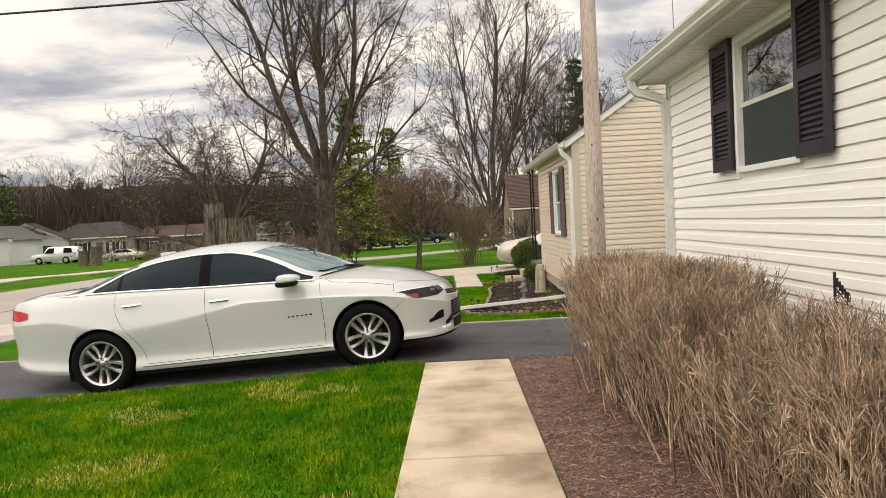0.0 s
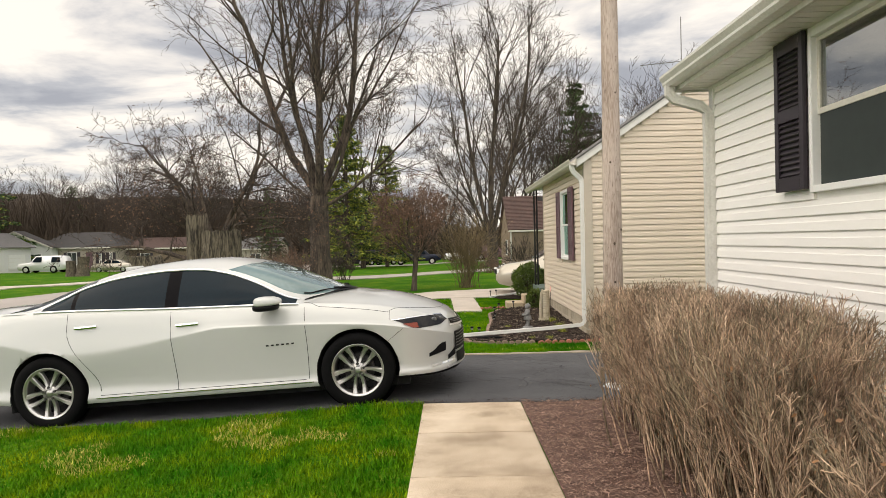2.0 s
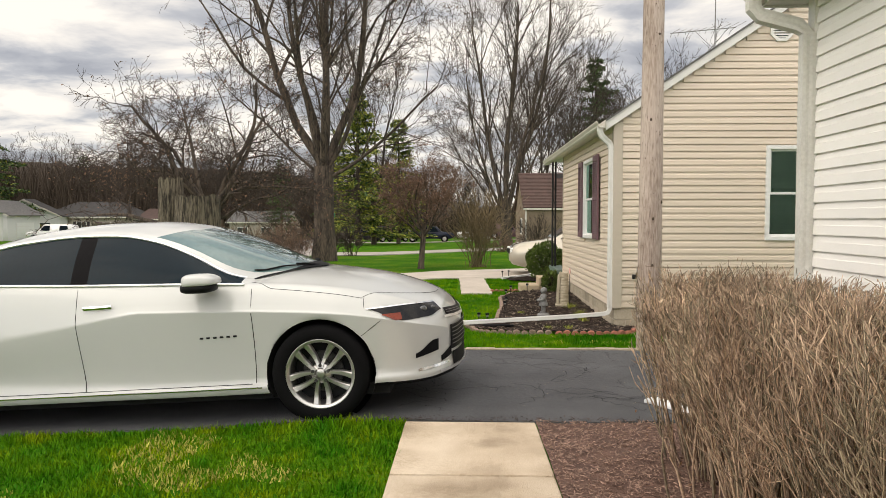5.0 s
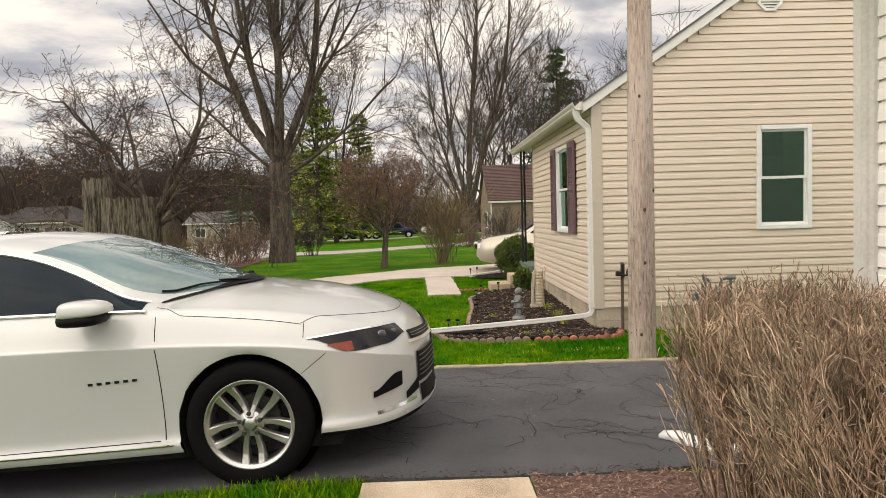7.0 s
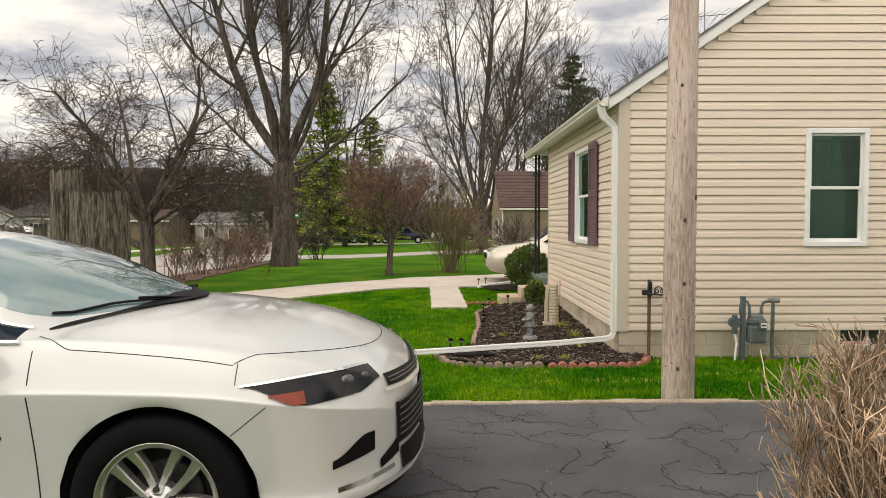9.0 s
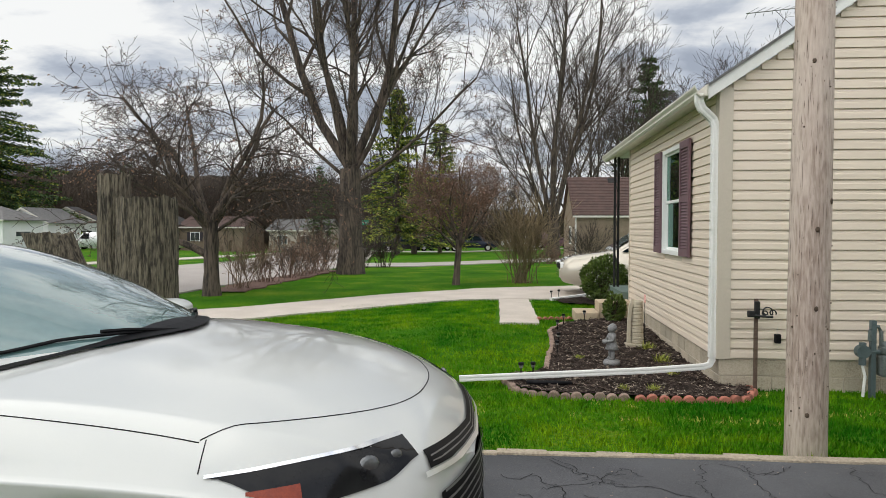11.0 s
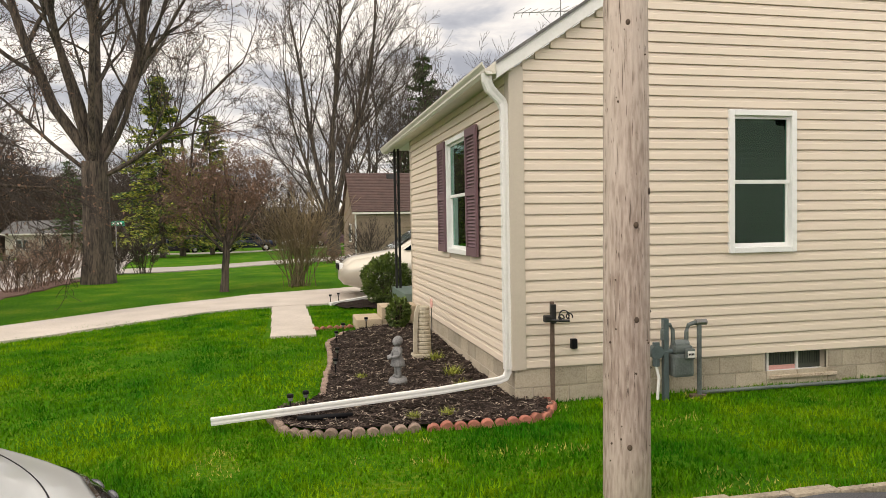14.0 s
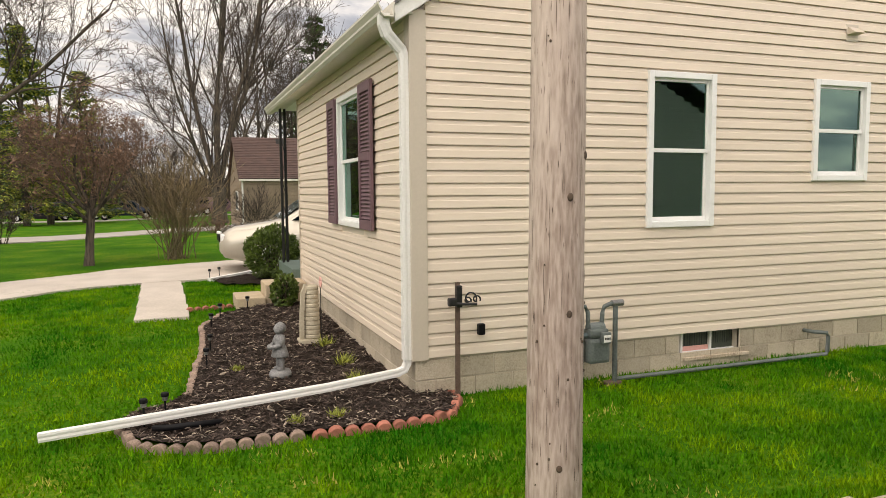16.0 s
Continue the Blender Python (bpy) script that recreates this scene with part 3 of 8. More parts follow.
def make_shutter(m, w, h, material, label, group):
    """A louvred shutter: frame, middle rail and slats."""
    t = empty("shutter", m @ Matrix.Translation((0, -0.027, 0)))
    tagged(t, label, "shutter", group)
    f = 0.05
    bm = bmesh.new()
    for b in ((0, f, 0, h), (w - f, w, 0, h), (f, w - f, 0, 0.09), (f, w - f, h - 0.09, h), (f, w - f, h * 0.5 - 0.04, h * 0.5 + 0.04)):
        box(bm, b[0], b[1], -0.032, -0.002, b[2], b[3], 0.003)
    part("shutter_frame", bm, material, t)
    part("backing", boxm(f, w - f, -0.008, -0.003, 0.09, h - 0.09), material, t)
    for za, zb in ((0.09, h * 0.5 - 0.04), (h * 0.5 + 0.04, h - 0.09)):
        z = za + 0.012
        while z < zb - 0.02:
            bm = bmesh.new()
            v = [bm.verts.new(c) for c in ((f, -0.026, z), (w - f, -0.026, z), (w - f, -0.010, z + 0.024), (f, -0.010, z + 0.024), (f, -0.022, z - 0.006), (w - f, -0.022, z - 0.006))]
            bm.faces.new((v[0], v[1], v[2], v[3])); bm.faces.new((v[4], v[5], v[1], v[0]))
            part("slat", bm, material, t)
            z += 0.036
    return t


GUT = [(0.0, 0.0), (0.0, -0.10), (0.075, -0.10), (0.10, -0.075), (0.10, -0.055), (0.125, -0.02), (0.125, 0.0), (0.115, 0.0), (0.115, -0.015), (0.09, -0.05), (0.09, -0.07), (0.07, -0.09), (0.01, -0.09), (0.01, 0.0)]
DSP = [(-0.04, -0.03), (-0.02, -0.033), (0.0, -0.029), (0.02, -0.033), (0.04, -0.03), (0.04, 0.03), (0.02, 0.033), (0.0, 0.029), (-0.02, 0.033), (-0.04, 0.03)]


def gutter(parent, a, b, material):
    bm = bmesh.new()
    sweep(bm, [a, b], [(-s, h) for s, h in GUT])
    part("gutter", bm, material, parent)


# ---------------------------------------------------------------- the neighbour's tan house
NX, NY = 2.60, 12.46                      # its street-facing and drive-facing wall planes
NZ0, NZ1 = 0.125, 2.766                    # foot and top of the siding
RIDGE_X, RISE = 6.80, 0.67
N_END = 17.65                             # the end of the street-facing wall, at the porch
house = empty("tan_house")
tagged(house, "tan vinyl-sided gabled house on a block foundation", "house")
wallb = bmesh.new()
gz = NZ1 + (RIDGE_X - NX) * RISE
def gable_wall():
    """The drive-facing wall with its two windows and basement window cut through, as slabs between the openings."""
    holes = [(4.725, 5.452, 1.097, 2.451), (6.633, 7.355, 1.504, 2.47), (5.135, 5.82, -0.09, 0.121)]
    xs = sorted({NX, 11.0, *[h[0] for h in holes], *[h[1] for h in holes], RIDGE_X})
    zs = sorted({-0.5, 0.0, NZ1, *[h[2] for h in holes], *[h[3] for h in holes]})
    bm = bmesh.new()
    for x0, x1 in zip(xs[:-1], xs[1:]):
        for z0, z1 in zip(zs[:-1], zs[1:]):
            cx, cz = (x0 + x1) / 2, (z0 + z1) / 2
            if any(h[0] < cx < h[1] and h[2] < cz < h[3] for h in holes):
                continue
            box(bm, x0, x1, NY, NY + 0.15, z0, z1)
    tri = [(NX, NZ1), (11.0, NZ1), (RIDGE_X, gz)]
    f = [bm.verts.new((x, NY, z)) for x, z in tri]
    b = [bm.verts.new((x, NY + 0.15, z)) for x, z in tri]
    bm.faces.new(f); bm.faces.new(b[::-1])
    for k in range(3):
        bm.faces.new((f[k], b[k], b[(k + 1) % 3], f[(k + 1) % 3]))
    return part("gable_wall", bm, M_TRIM_TAN, house), holes


gw, GHOLES = gable_wall()
def front_wall():
    bm = bmesh.new()
    h = (13.92, 14.95, 1.07, 2.43)
    for y0, y1, z0, z1 in ((NY + 0.15, h[0], -0.5, NZ1), (h[1], N_END, -0.5, NZ1), (h[0], h[1], -0.5, h[2]), (h[0], h[1], h[3], NZ1)):
        box(bm, NX, NX + 0.15, y0, y1, z0, z1)
    box(bm, NX + 0.15, 10.85, N_END - 0.15, N_END, -0.5, NZ1)
    box(bm, 10.85, 11.0, NY + 0.15, N_END, -0.5, NZ1)
    return part("side_wall", bm, M_TRIM_TAN, house)


fw_ = front_wall()
PITCH_N = (NZ1 - NZ0) / 27
siding(gw, "siding_board", (NX + 0.10, NY, 0), (1, 0, 0), (0, -1, 0), (0, 8.25), NZ0, NZ1 + PITCH_N * 30, PITCH_N, M_SIDE_TAN,
       [(h[0] - NX - 0.10, h[1] - NX - 0.10, h[2], h[3]) for h in GHOLES[:2]],
       limit=lambda z, a, b: (max(a, (z - NZ1) / RISE - 0.10), min(b, 11.0 - NX - (z - NZ1) / RISE - 0.1)) if z > NZ1 else (a, b))
siding(fw_, "siding_board", (NX, NY + 0.10, 0), (0, 1, 0), (-1, 0, 0), (0, N_END - NY - 0.13), NZ0, NZ1, PITCH_N, M_SIDE_TAN, [(13.92 - NY - 0.10, 14.95 - NY - 0.10, 1.07, 2.43)])
bm = bmesh.new()
box(bm, NX - 0.034, NX + 0.10, NY - 0.034, NY, NZ0 - 0.015, NZ1 + 0.02, 0.004)
box(bm, NX - 0.034, NX, NY, NY + 0.10, NZ0 - 0.015, NZ1 + 0.02, 0.004)
part("corner_post", bm, M_TRIM_TAN, house)
part("corner_post", boxm(NX - 0.034, NX + 0.02, N_END - 0.03, N_END + 0.01, NZ0, NZ1, 0.003), M_TRIM_TAN, house)


def blocks():
    """Two courses of concrete block, with recessed joints, on the drive side and the street side."""
    r = random.Random(2)
    base = bmesh.new()
    for x0, x1, z0, z1 in ((NX + 0.012, 5.135, -0.5, NZ0), (5.82, 11.0, -0.5, NZ0), (5.135, 5.82, -0.5, -0.12)):
        box(base, x0, x1, NY + 0.002, NY + 0.02, z0, z1)
    box(base, NX + 0.012, NX + 0.03, NY, N_END, -0.5, NZ0)
    found = part("foundation", base, M_MORTAR, house, "concrete block foundation")
    for side in (0, 1):
        end = 8.4 if side == 0 else N_END - NY
        for c in range(3):
            z0 = NZ0 - 0.012 - (c + 1) * 0.165
            s = -0.17 if c % 2 else 0.0
            while s < end:
                a, b = max(0.0, s), min(end, s + 0.33)
                if side == 0 and NX + b > 5.115 and NX + a < 5.84 and c == 0:
                    a2, b2 = NX + a, NX + b
                    if a2 < 5.115: b = 5.115 - NX
                    elif b2 > 5.84: a = 5.84 - NX
                    else:
                        s += 0.34; continue
                if b - a > 0.03:
                    d = r.uniform(0.0, 0.004)
                    bm = boxm(NX + a, NX + b, NY - 0.006 - d, NY + 0.01, z0, z0 + 0.158, 0.004) if side == 0 else boxm(NX - 0.002 - d, NX + 0.02, NY + a, NY + b, z0, z0 + 0.158, 0.004)
                    part("block", bm, M_BLOCK, found)
                s += 0.34


blocks()
# roof: two slabs, fascia, rake boards, soffits
def slab(bm, pts, t):
    lo = [bm.verts.new(p) for p in pts]
    up = [bm.verts.new(Vector(p) + Vector((0, 0, t))) for p in pts]
    bm.faces.new(lo[::-1]); bm.faces.new(up)
    for k in range(len(pts)):
        bm.faces.new((lo[k], lo[(k + 1) % len(pts)], up[(k + 1) % len(pts)], up[k]))


EAVE = 0.16
bm = bmesh.new()
ex, ez = NX - EAVE, 2.79
rz = ez + (RIDGE_X - ex) * RISE            # underside of the roof at the ridge
slab(bm, [(ex, NY - 0.12, ez), (ex, 19.25, ez), (RIDGE_X, 19.25, rz), (RIDGE_X, NY - 0.12, rz)], 0.03)
slab(bm, [(RIDGE_X, NY - 0.12, rz), (RIDGE_X, 19.25, rz), (11.0 + EAVE, 19.25, ez), (11.0 + EAVE, NY - 0.12, ez)], 0.03)
part("roof", bm, M_SHINGLE, house, "grey shingle roof")
bm = bmesh.new()
slab(bm, [(ex, NY - 0.10, ez - 0.12), (ex, NY - 0.075, ez - 0.12), (RIDGE_X, NY - 0.075, rz - 0.12), (RIDGE_X, NY - 0.10, rz - 0.12)], 0.13)
slab(bm, [(RIDGE_X, NY - 0.10, rz - 0.12), (RIDGE_X, NY - 0.075, rz - 0.12), (11.0 + EAVE, NY - 0.075, ez - 0.12), (11.0 + EAVE, NY - 0.10, ez - 0.12)], 0.13)
part("rake_board", bm, M_WHITE, house, "white metal rake trim")
bm = bmesh.new()
slab(bm, [(ex, NY - 0.08, ez - 0.125), (ex, NY, ez - 0.125), (RIDGE_X, NY, rz - 0.125), (RIDGE_X, NY - 0.08, rz - 0.125)], 0.012)
part("rake_soffit", bm, M_WHITE, house)
part("soffit", boxm(ex, NX - 0.015, NY - 0.08, 19.23, ez - 0.048, ez - 0.036), M_GUTTER, house)
part("fascia", boxm(ex - 0.015, ex, NY - 0.10, 19.25, ez - 0.06, ez + 0.02), M_GUTTER, house)
part("porch_ceiling", boxm(NX - 0.01, 10.9, N_END + 0.003, 19.23, ez - 0.03, ez - 0.01), M_WHITE, house)
gutter(house, (ex - 0.015, NY - 0.13, ez + 0.005), (ex - 0.015, 19.25, ez + 0.005), M_GUTTER)
# downspout at the corner, with its long white extension across the bed
DX, DY = NX - 0.055, NY + 0.02
t = empty("downspout")
tagged(t, "white metal downspout with a long white extension over the flower bed", "downspout")
bm = bmesh.new()
sweep(bm, [(ex - 0.075, NY - 0.05, ez - 0.06), (ex - 0.075, NY - 0.05, ez - 0.14), (ex - 0.05, NY - 0.04, ez - 0.20), (DX - 0.03, DY, ez - 0.30), (DX, DY, ez - 0.38), (DX, DY, 0.25), (DX, DY, 0.12)], DSP, up=(0, 1, 0))
part("pipe", bm, M_WHITE, t)
bm = bmesh.new()
sweep(bm, [(DX, DY, 0.16), (DX - 0.005, DY, 0.09), (DX - 0.03, DY - 0.005, 0.045), (DX - 0.09, DY - 0.01, 0.025), (1.90, NY - 0.07, -0.01), (0.02, NY - 0.15, -0.115)], [(a * 0.72, b * 0.75) for a, b in DSP], up=(0, 1, 0))
part("extension", bm, M_WHITE, t, "white aluminium extension")

make_window("window_1", local_wall((4.725, NY, 1.097), (1, 0, 0), (0, -1, 0)), 0.727, 1.354, "white double-hung window with green-grey glass in tan siding")
make_window("window_2", local_wall((6.633, NY, 1.504), (1, 0, 0), (0, -1, 0)), 0.722, 0.966, "small white double-hung window with a half-drawn blind", blind=True)
make_window("window_3", local_wall((NX, 14.95, 1.07), (0, -1, 0), (-1, 0, 0)), 1.03, 1.36, "white double-hung window between plum shutters", curtain=False)
for y in (15.36, 13.90):
    make_shutter(local_wall((NX - 0.013, y, 1.075), (0, -1, 0), (-1, 0, 0)), 0.39 if y > 14.5 else 0.44, 1.355, M_SHUT_PLUM, "plum louvred shutter beside the front window", "plum shutters")


# ---------------------------------------------------------------- the white house beside the walk
WX, WY = 2.58, 6.65
WZ1 = 2.78
white = empty("white_house")
tagged(white, "white vinyl-sided house with dark shutters and deep soffit", "house")
bm = bmesh.new()
wh = (4.03, 5.00, 1.735, 2.72)
for y0, y1, z0, z1 in ((-6, wh[0], -0.3, WZ1), (wh[1], WY, -0.3, WZ1), (wh[0], wh[1], -0.3, wh[2]), (wh[0], wh[1], wh[3], WZ1)):
    box(bm, WX, WX + 0.15, y0, y1, z0, z1)
box(bm, WX + 0.15, 10.5, WY - 0.15, WY, -0.3, WZ1)
box(bm, 10.35, 10.5, -6, WY - 0.15, -0.3, WZ1)
box(bm, WX, 10.5, -6.15, -6, -0.3, WZ1)
tri = [(WX, WZ1), (10.5, WZ1), (6.54, WZ1 + 2.1)]
f = [bm.verts.new((x, WY, z)) for x, z in tri]; b = [bm.verts.new((x, WY - 0.15, z)) for x, z in tri]
bm.faces.new(f[::-1]); bm.faces.new(b)
ww = part("wall", bm, M_SIDE_WHITE, white)
PITCH_W = 0.0983
siding(ww, "siding_board", (WX, WY - 0.05, 0), (0, -1, 0), (-1, 0, 0), (0, 9.0), 0.123, WZ1, PITCH_W, M_SIDE_WHITE, [(WY - 0.05 - wh[1], WY - 0.05 - wh[0], wh[2], wh[3])], proud=0.021)
siding(ww, "siding_board", (WX + 0.06, WY, 0), (1, 0, 0), (0, 1, 0), (0, 7.9), 0.123, WZ1 + 1.9, PITCH_W, M_SIDE_WHITE, proud=0.021,
       limit=lambda z, a, b: (max(a, (z - WZ1) / 0.52), min(b, 7.9 - (z - WZ1) / 0.52)) if z > WZ1 else (a, b))
bm = bmesh.new()
box(bm, WX - 0.034, WX, WY - 0.05, WY + 0.034, 0.1, WZ1, 0.003)
box(bm, WX, WX + 0.06, WY, WY + 0.034, 0.1, WZ1, 0.003)
part("corner_post", bm, M_WHITE, white)
WE = 0.27
wz = 2.86
bm = bmesh.new()
slab(bm, [(WX - WE, -6.4, wz), (WX - WE, WY + 0.15, wz), (6.48, WY + 0.15, wz + 2.3), (6.48, -6.4, wz + 2.3)], 0.03)
slab(bm, [(6.48, -6.4, wz + 2.3), (6.48, WY + 0.15, wz + 2.3), (10.9, WY + 0.15, wz), (10.9, -6.4, wz)], 0.03)
part("roof", bm, M_SHINGLE, white, "grey shingle roof")
def soffit_boards():
    bm = bmesh.new()
    y = -6.3
    while y < WY + 0.13:
        box(bm, WX - WE + 0.005, WX - 0.001, y, y + 0.088, WZ1 - 0.03, WZ1 - 0.010, 0.003)
        y += 0.1
    box(bm, WX - WE + 0.005, WX, -6.3, WY + 0.14, WZ1 - 0.016, WZ1 - 0.008)
    return bm


part("soffit", soffit_boards(), M_WHITE, white, "white vented soffit boards")
part("frieze_trim", boxm(WX - 0.03, WX - 0.002, -6.2, WY, WZ1 - 0.06, WZ1 - 0.031, 0.003), M_WHITE, white)
part("fascia", boxm(WX - WE - 0.02, WX - WE + 0.004, -6.4, WY + 0.15, WZ1 - 0.045, wz + 0.02, 0.003), M_GUTTER_WHITE, white)
part("gable_fascia", boxm(WX - WE, WX + 0.4, WY + 0.14, WY + 0.155, WZ1 - 0.045, wz + 0.02), M_GUTTER_WHITE, white)
gutter(white, (WX - WE - 0.02, -6.4, wz + 0.01), (WX - WE - 0.02, WY + 0.16, wz + 0.01), M_GUTTER_WHITE)
t = empty("downspout")
tagged(t, "weathered white metal downspout at the corner of the white house", "downspout")
bm = bmesh.new()
sweep(bm, [(WX - WE - 0.08, WY + 0.08, wz - 0.08), (WX - WE - 0.08, WY + 0.08, wz - 0.15), (WX - WE - 0.04, WY + 0.07, wz - 0.20), (WX - 0.11, WY + 0.0, wz - 0.28), (WX - 0.06, WY - 0.02, wz - 0.34), (WX - 0.06, WY - 0.03, 0.5), (WX - 0.06, WY - 0.03, 0.05)], DSP, up=(0, 1, 0))
part("pipe", bm, M_GUTTER_WHITE, t)
make_window("window_4", local_wall((WX, wh[1], wh[2]), (0, -1, 0), (-1, 0, 0)), wh[1] - wh[0], wh[3] - wh[2], "white double-hung window between dark shutters, curtain inside", curtain=True, frame_w=0.042, reveal=0.048, pane=M_PANE_BRIGHT, sash=M_GUTTER)
for y in (5.395, 4.025):
    make_shutter(local_wall((WX - 0.015, y, 1.76), (0, -1, 0), (-1, 0, 0)), 0.38, 0.98, M_SHUT_DARK, "black-purple louvred shutter on white siding", "dark shutters")


# ---------------------------------------------------------------- utility pole
def make_pole():
    r = random.Random(3)
    px, py = 2.430, 10.09
    n, rows = 28, 60
    verts, faces = [], []
    for j in range(rows + 1):
        z = -0.3 + 9.3 * (j / rows)
        rad = 0.131 - 0.005 * z
        for k in range(n):
            a = 2 * math.pi * k / n
            rr = rad + 0.004 * noise.noise((3 * math.cos(a), 3 * math.sin(a), z * 0.6)) + 0.0025 * noise.noise((14 * math.cos(a), 14 * math.sin(a), z * 0.5))
            verts.append((px + rr * math.cos(a), py + rr * math.sin(a), z))
    for j in range(rows):
        for k in range(n):
            faces.append((j * n + k, j * n + (k + 1) % n, (j + 1) * n + (k + 1) % n, (j + 1) * n + k))
    t = empty("utility_pole")
    tagged(t, "weathered grey wooden utility pole with knots and checks", "pole")
    raw("pole_shaft", verts, faces, M_POLE, t, True)
    return t, px, py


pole, PX, PY = make_pole()
def knot(z, ang, s):
    a = radians(ang)
    rad = 0.131 - 0.005 * z
    bm = bmesh.new()
    bmesh.ops.create_icosphere(bm, subdivisions=2, radius=1.0)
    bmesh.ops.transform(bm, matrix=Matrix.LocRotScale((PX + rad * math.cos(a), PY + rad * math.sin(a), z), Euler((0, 0, a)), (0.008, s, s * 1.25)), verts=bm.verts)
    part("knot", bm, M_KNOT, pole, smooth_shade=True)


knot(1.402, 268, 0.015); knot(0.892, 268, 0.014)
r = random.Random(21)
for i in range(34):
    knot(r.uniform(0.1, 4.2), r.uniform(190, 350), r.choice((0.0025, 0.003, 0.004, 0.0055)))
knot(1.585, 322, 0.017); knot(2.48, 250, 0.013); knot(0.20, 250, 0.014); knot(3.4, 290, 0.012)


def pole_checks():
    """Long narrow drying cracks that run down the pole."""
    rng = random.Random(8)
    verts, faces = [], []
    for _ in range(420):
        z, ang = rng.uniform(0.05, 4.6), radians(rng.uniform(170, 370))
        l, w = rng.choice((0.02, 0.03, 0.05, 0.08, 0.16)) * rng.uniform(0.7, 1.3), rng.uniform(0.0007, 0.0017)
        pts = []
        for j in range(5):
            f = j / 4
            zz = z + l * f
            aa = ang + 0.05 * noise.noise((ang * 9, zz * 4, 0))
            half = w * math.sin(math.pi * min(0.95, max(0.05, f))) / 0.12
            rad = 0.131 - 0.005 * zz + 0.0052
            pts.append([(PX + rad * math.cos(aa + k * half), PY + rad * math.sin(aa + k * half), zz) for k in (-1, 1)])
        for p, q in zip(pts[:-1], pts[1:]):
            n0 = len(verts)
            verts += [p[0], p[1], q[1], q[0]]
            faces.append((n0, n0 + 1, n0 + 2, n0 + 3))
    raw("check_cracks", verts, faces, M_KNOT, pole)["kind"] = "stuff"


pole_checks()
for piece in pole.children:                         # the pole leans a little
    for v in piece.data.vertices:
        v.co.x += 0.052 + 0.004 * v.co.z
PX += 0.075


def cable(pts, rad, label):
    c = bmesh.new()
    sweep(c, pts, disc_prof(rad, 6))
    return tagged(link("overhead_cable", c, M_WIRE), label, "cable", "overhead cables")


for z0, rad in ((5.12, 0.016), (5.45, 0.011)):
    pts = []
    for i in range(30):
        s = i / 29
        x = PX - 0.13 - s * 38
        pts.append((x, PY - 0.02, z0 + (1.4 * s - 4.4 * s * (1 - s)) * 0.55))
    cable(pts, rad, "black overhead cable running from the pole across the street")


# ---------------------------------------------------------------- trees
def grow(rng, p, d, length, rad, level, spec, out, depth=0):
    """One bough and, in turn, its side shoots. spec: by depth (children, ratio, spread, wiggle, lift, segments)."""
    kids, ratio, spread, wig, lift, seg = spec[min(depth, len(spec) - 1)]
    pts, rads = [tuple(p)], [rad]
    d = d.normalized()
    p = p.copy()
    dirs = [d.copy()]
    tip = 0.35 if depth < len(spec) - 1 else 0.25
    for i in range(seg):
        d = (d + Vector((rng.gauss(0, wig), rng.gauss(0, wig), rng.gauss(0, wig) + lift))).normalized()
        p = p + d * (length / seg)
        pts.append(tuple(p)); rads.append(rad * (1 - (1 - tip) * (i + 1) / seg)); dirs.append(d.copy())
    out.append((pts, rads))
    if level <= 0:
        return
    n = max(1, int(round(kids * rng.uniform(0.75, 1.25))))
    for k in range(n):
        f = rng.uniform(0.28, 1.0) if k else 1.0
        i = min(seg, max(1, int(f * seg + 0.5)))
        a = rng.uniform(0, 2 * math.pi)
        base = dirs[i]
        u = base.cross(Vector((0.3, 0.7, 0.2))).normalized(); w = base.cross(u)
        s = radians(spread) * rng.uniform(0.55, 1.3) * (0.6 if k == 0 else 1)
        cd = base * math.cos(s) + (u * math.cos(a) + w * math.sin(a)) * math.sin(s)
        grow(rng, Vector(pts[i]), cd, length * ratio * rng.uniform(0.7, 1.2) * (1.15 - 0.4 * f), rads[i] * (0.72 if k == 0 else 0.52), level - 1, spec, out, depth + 1)


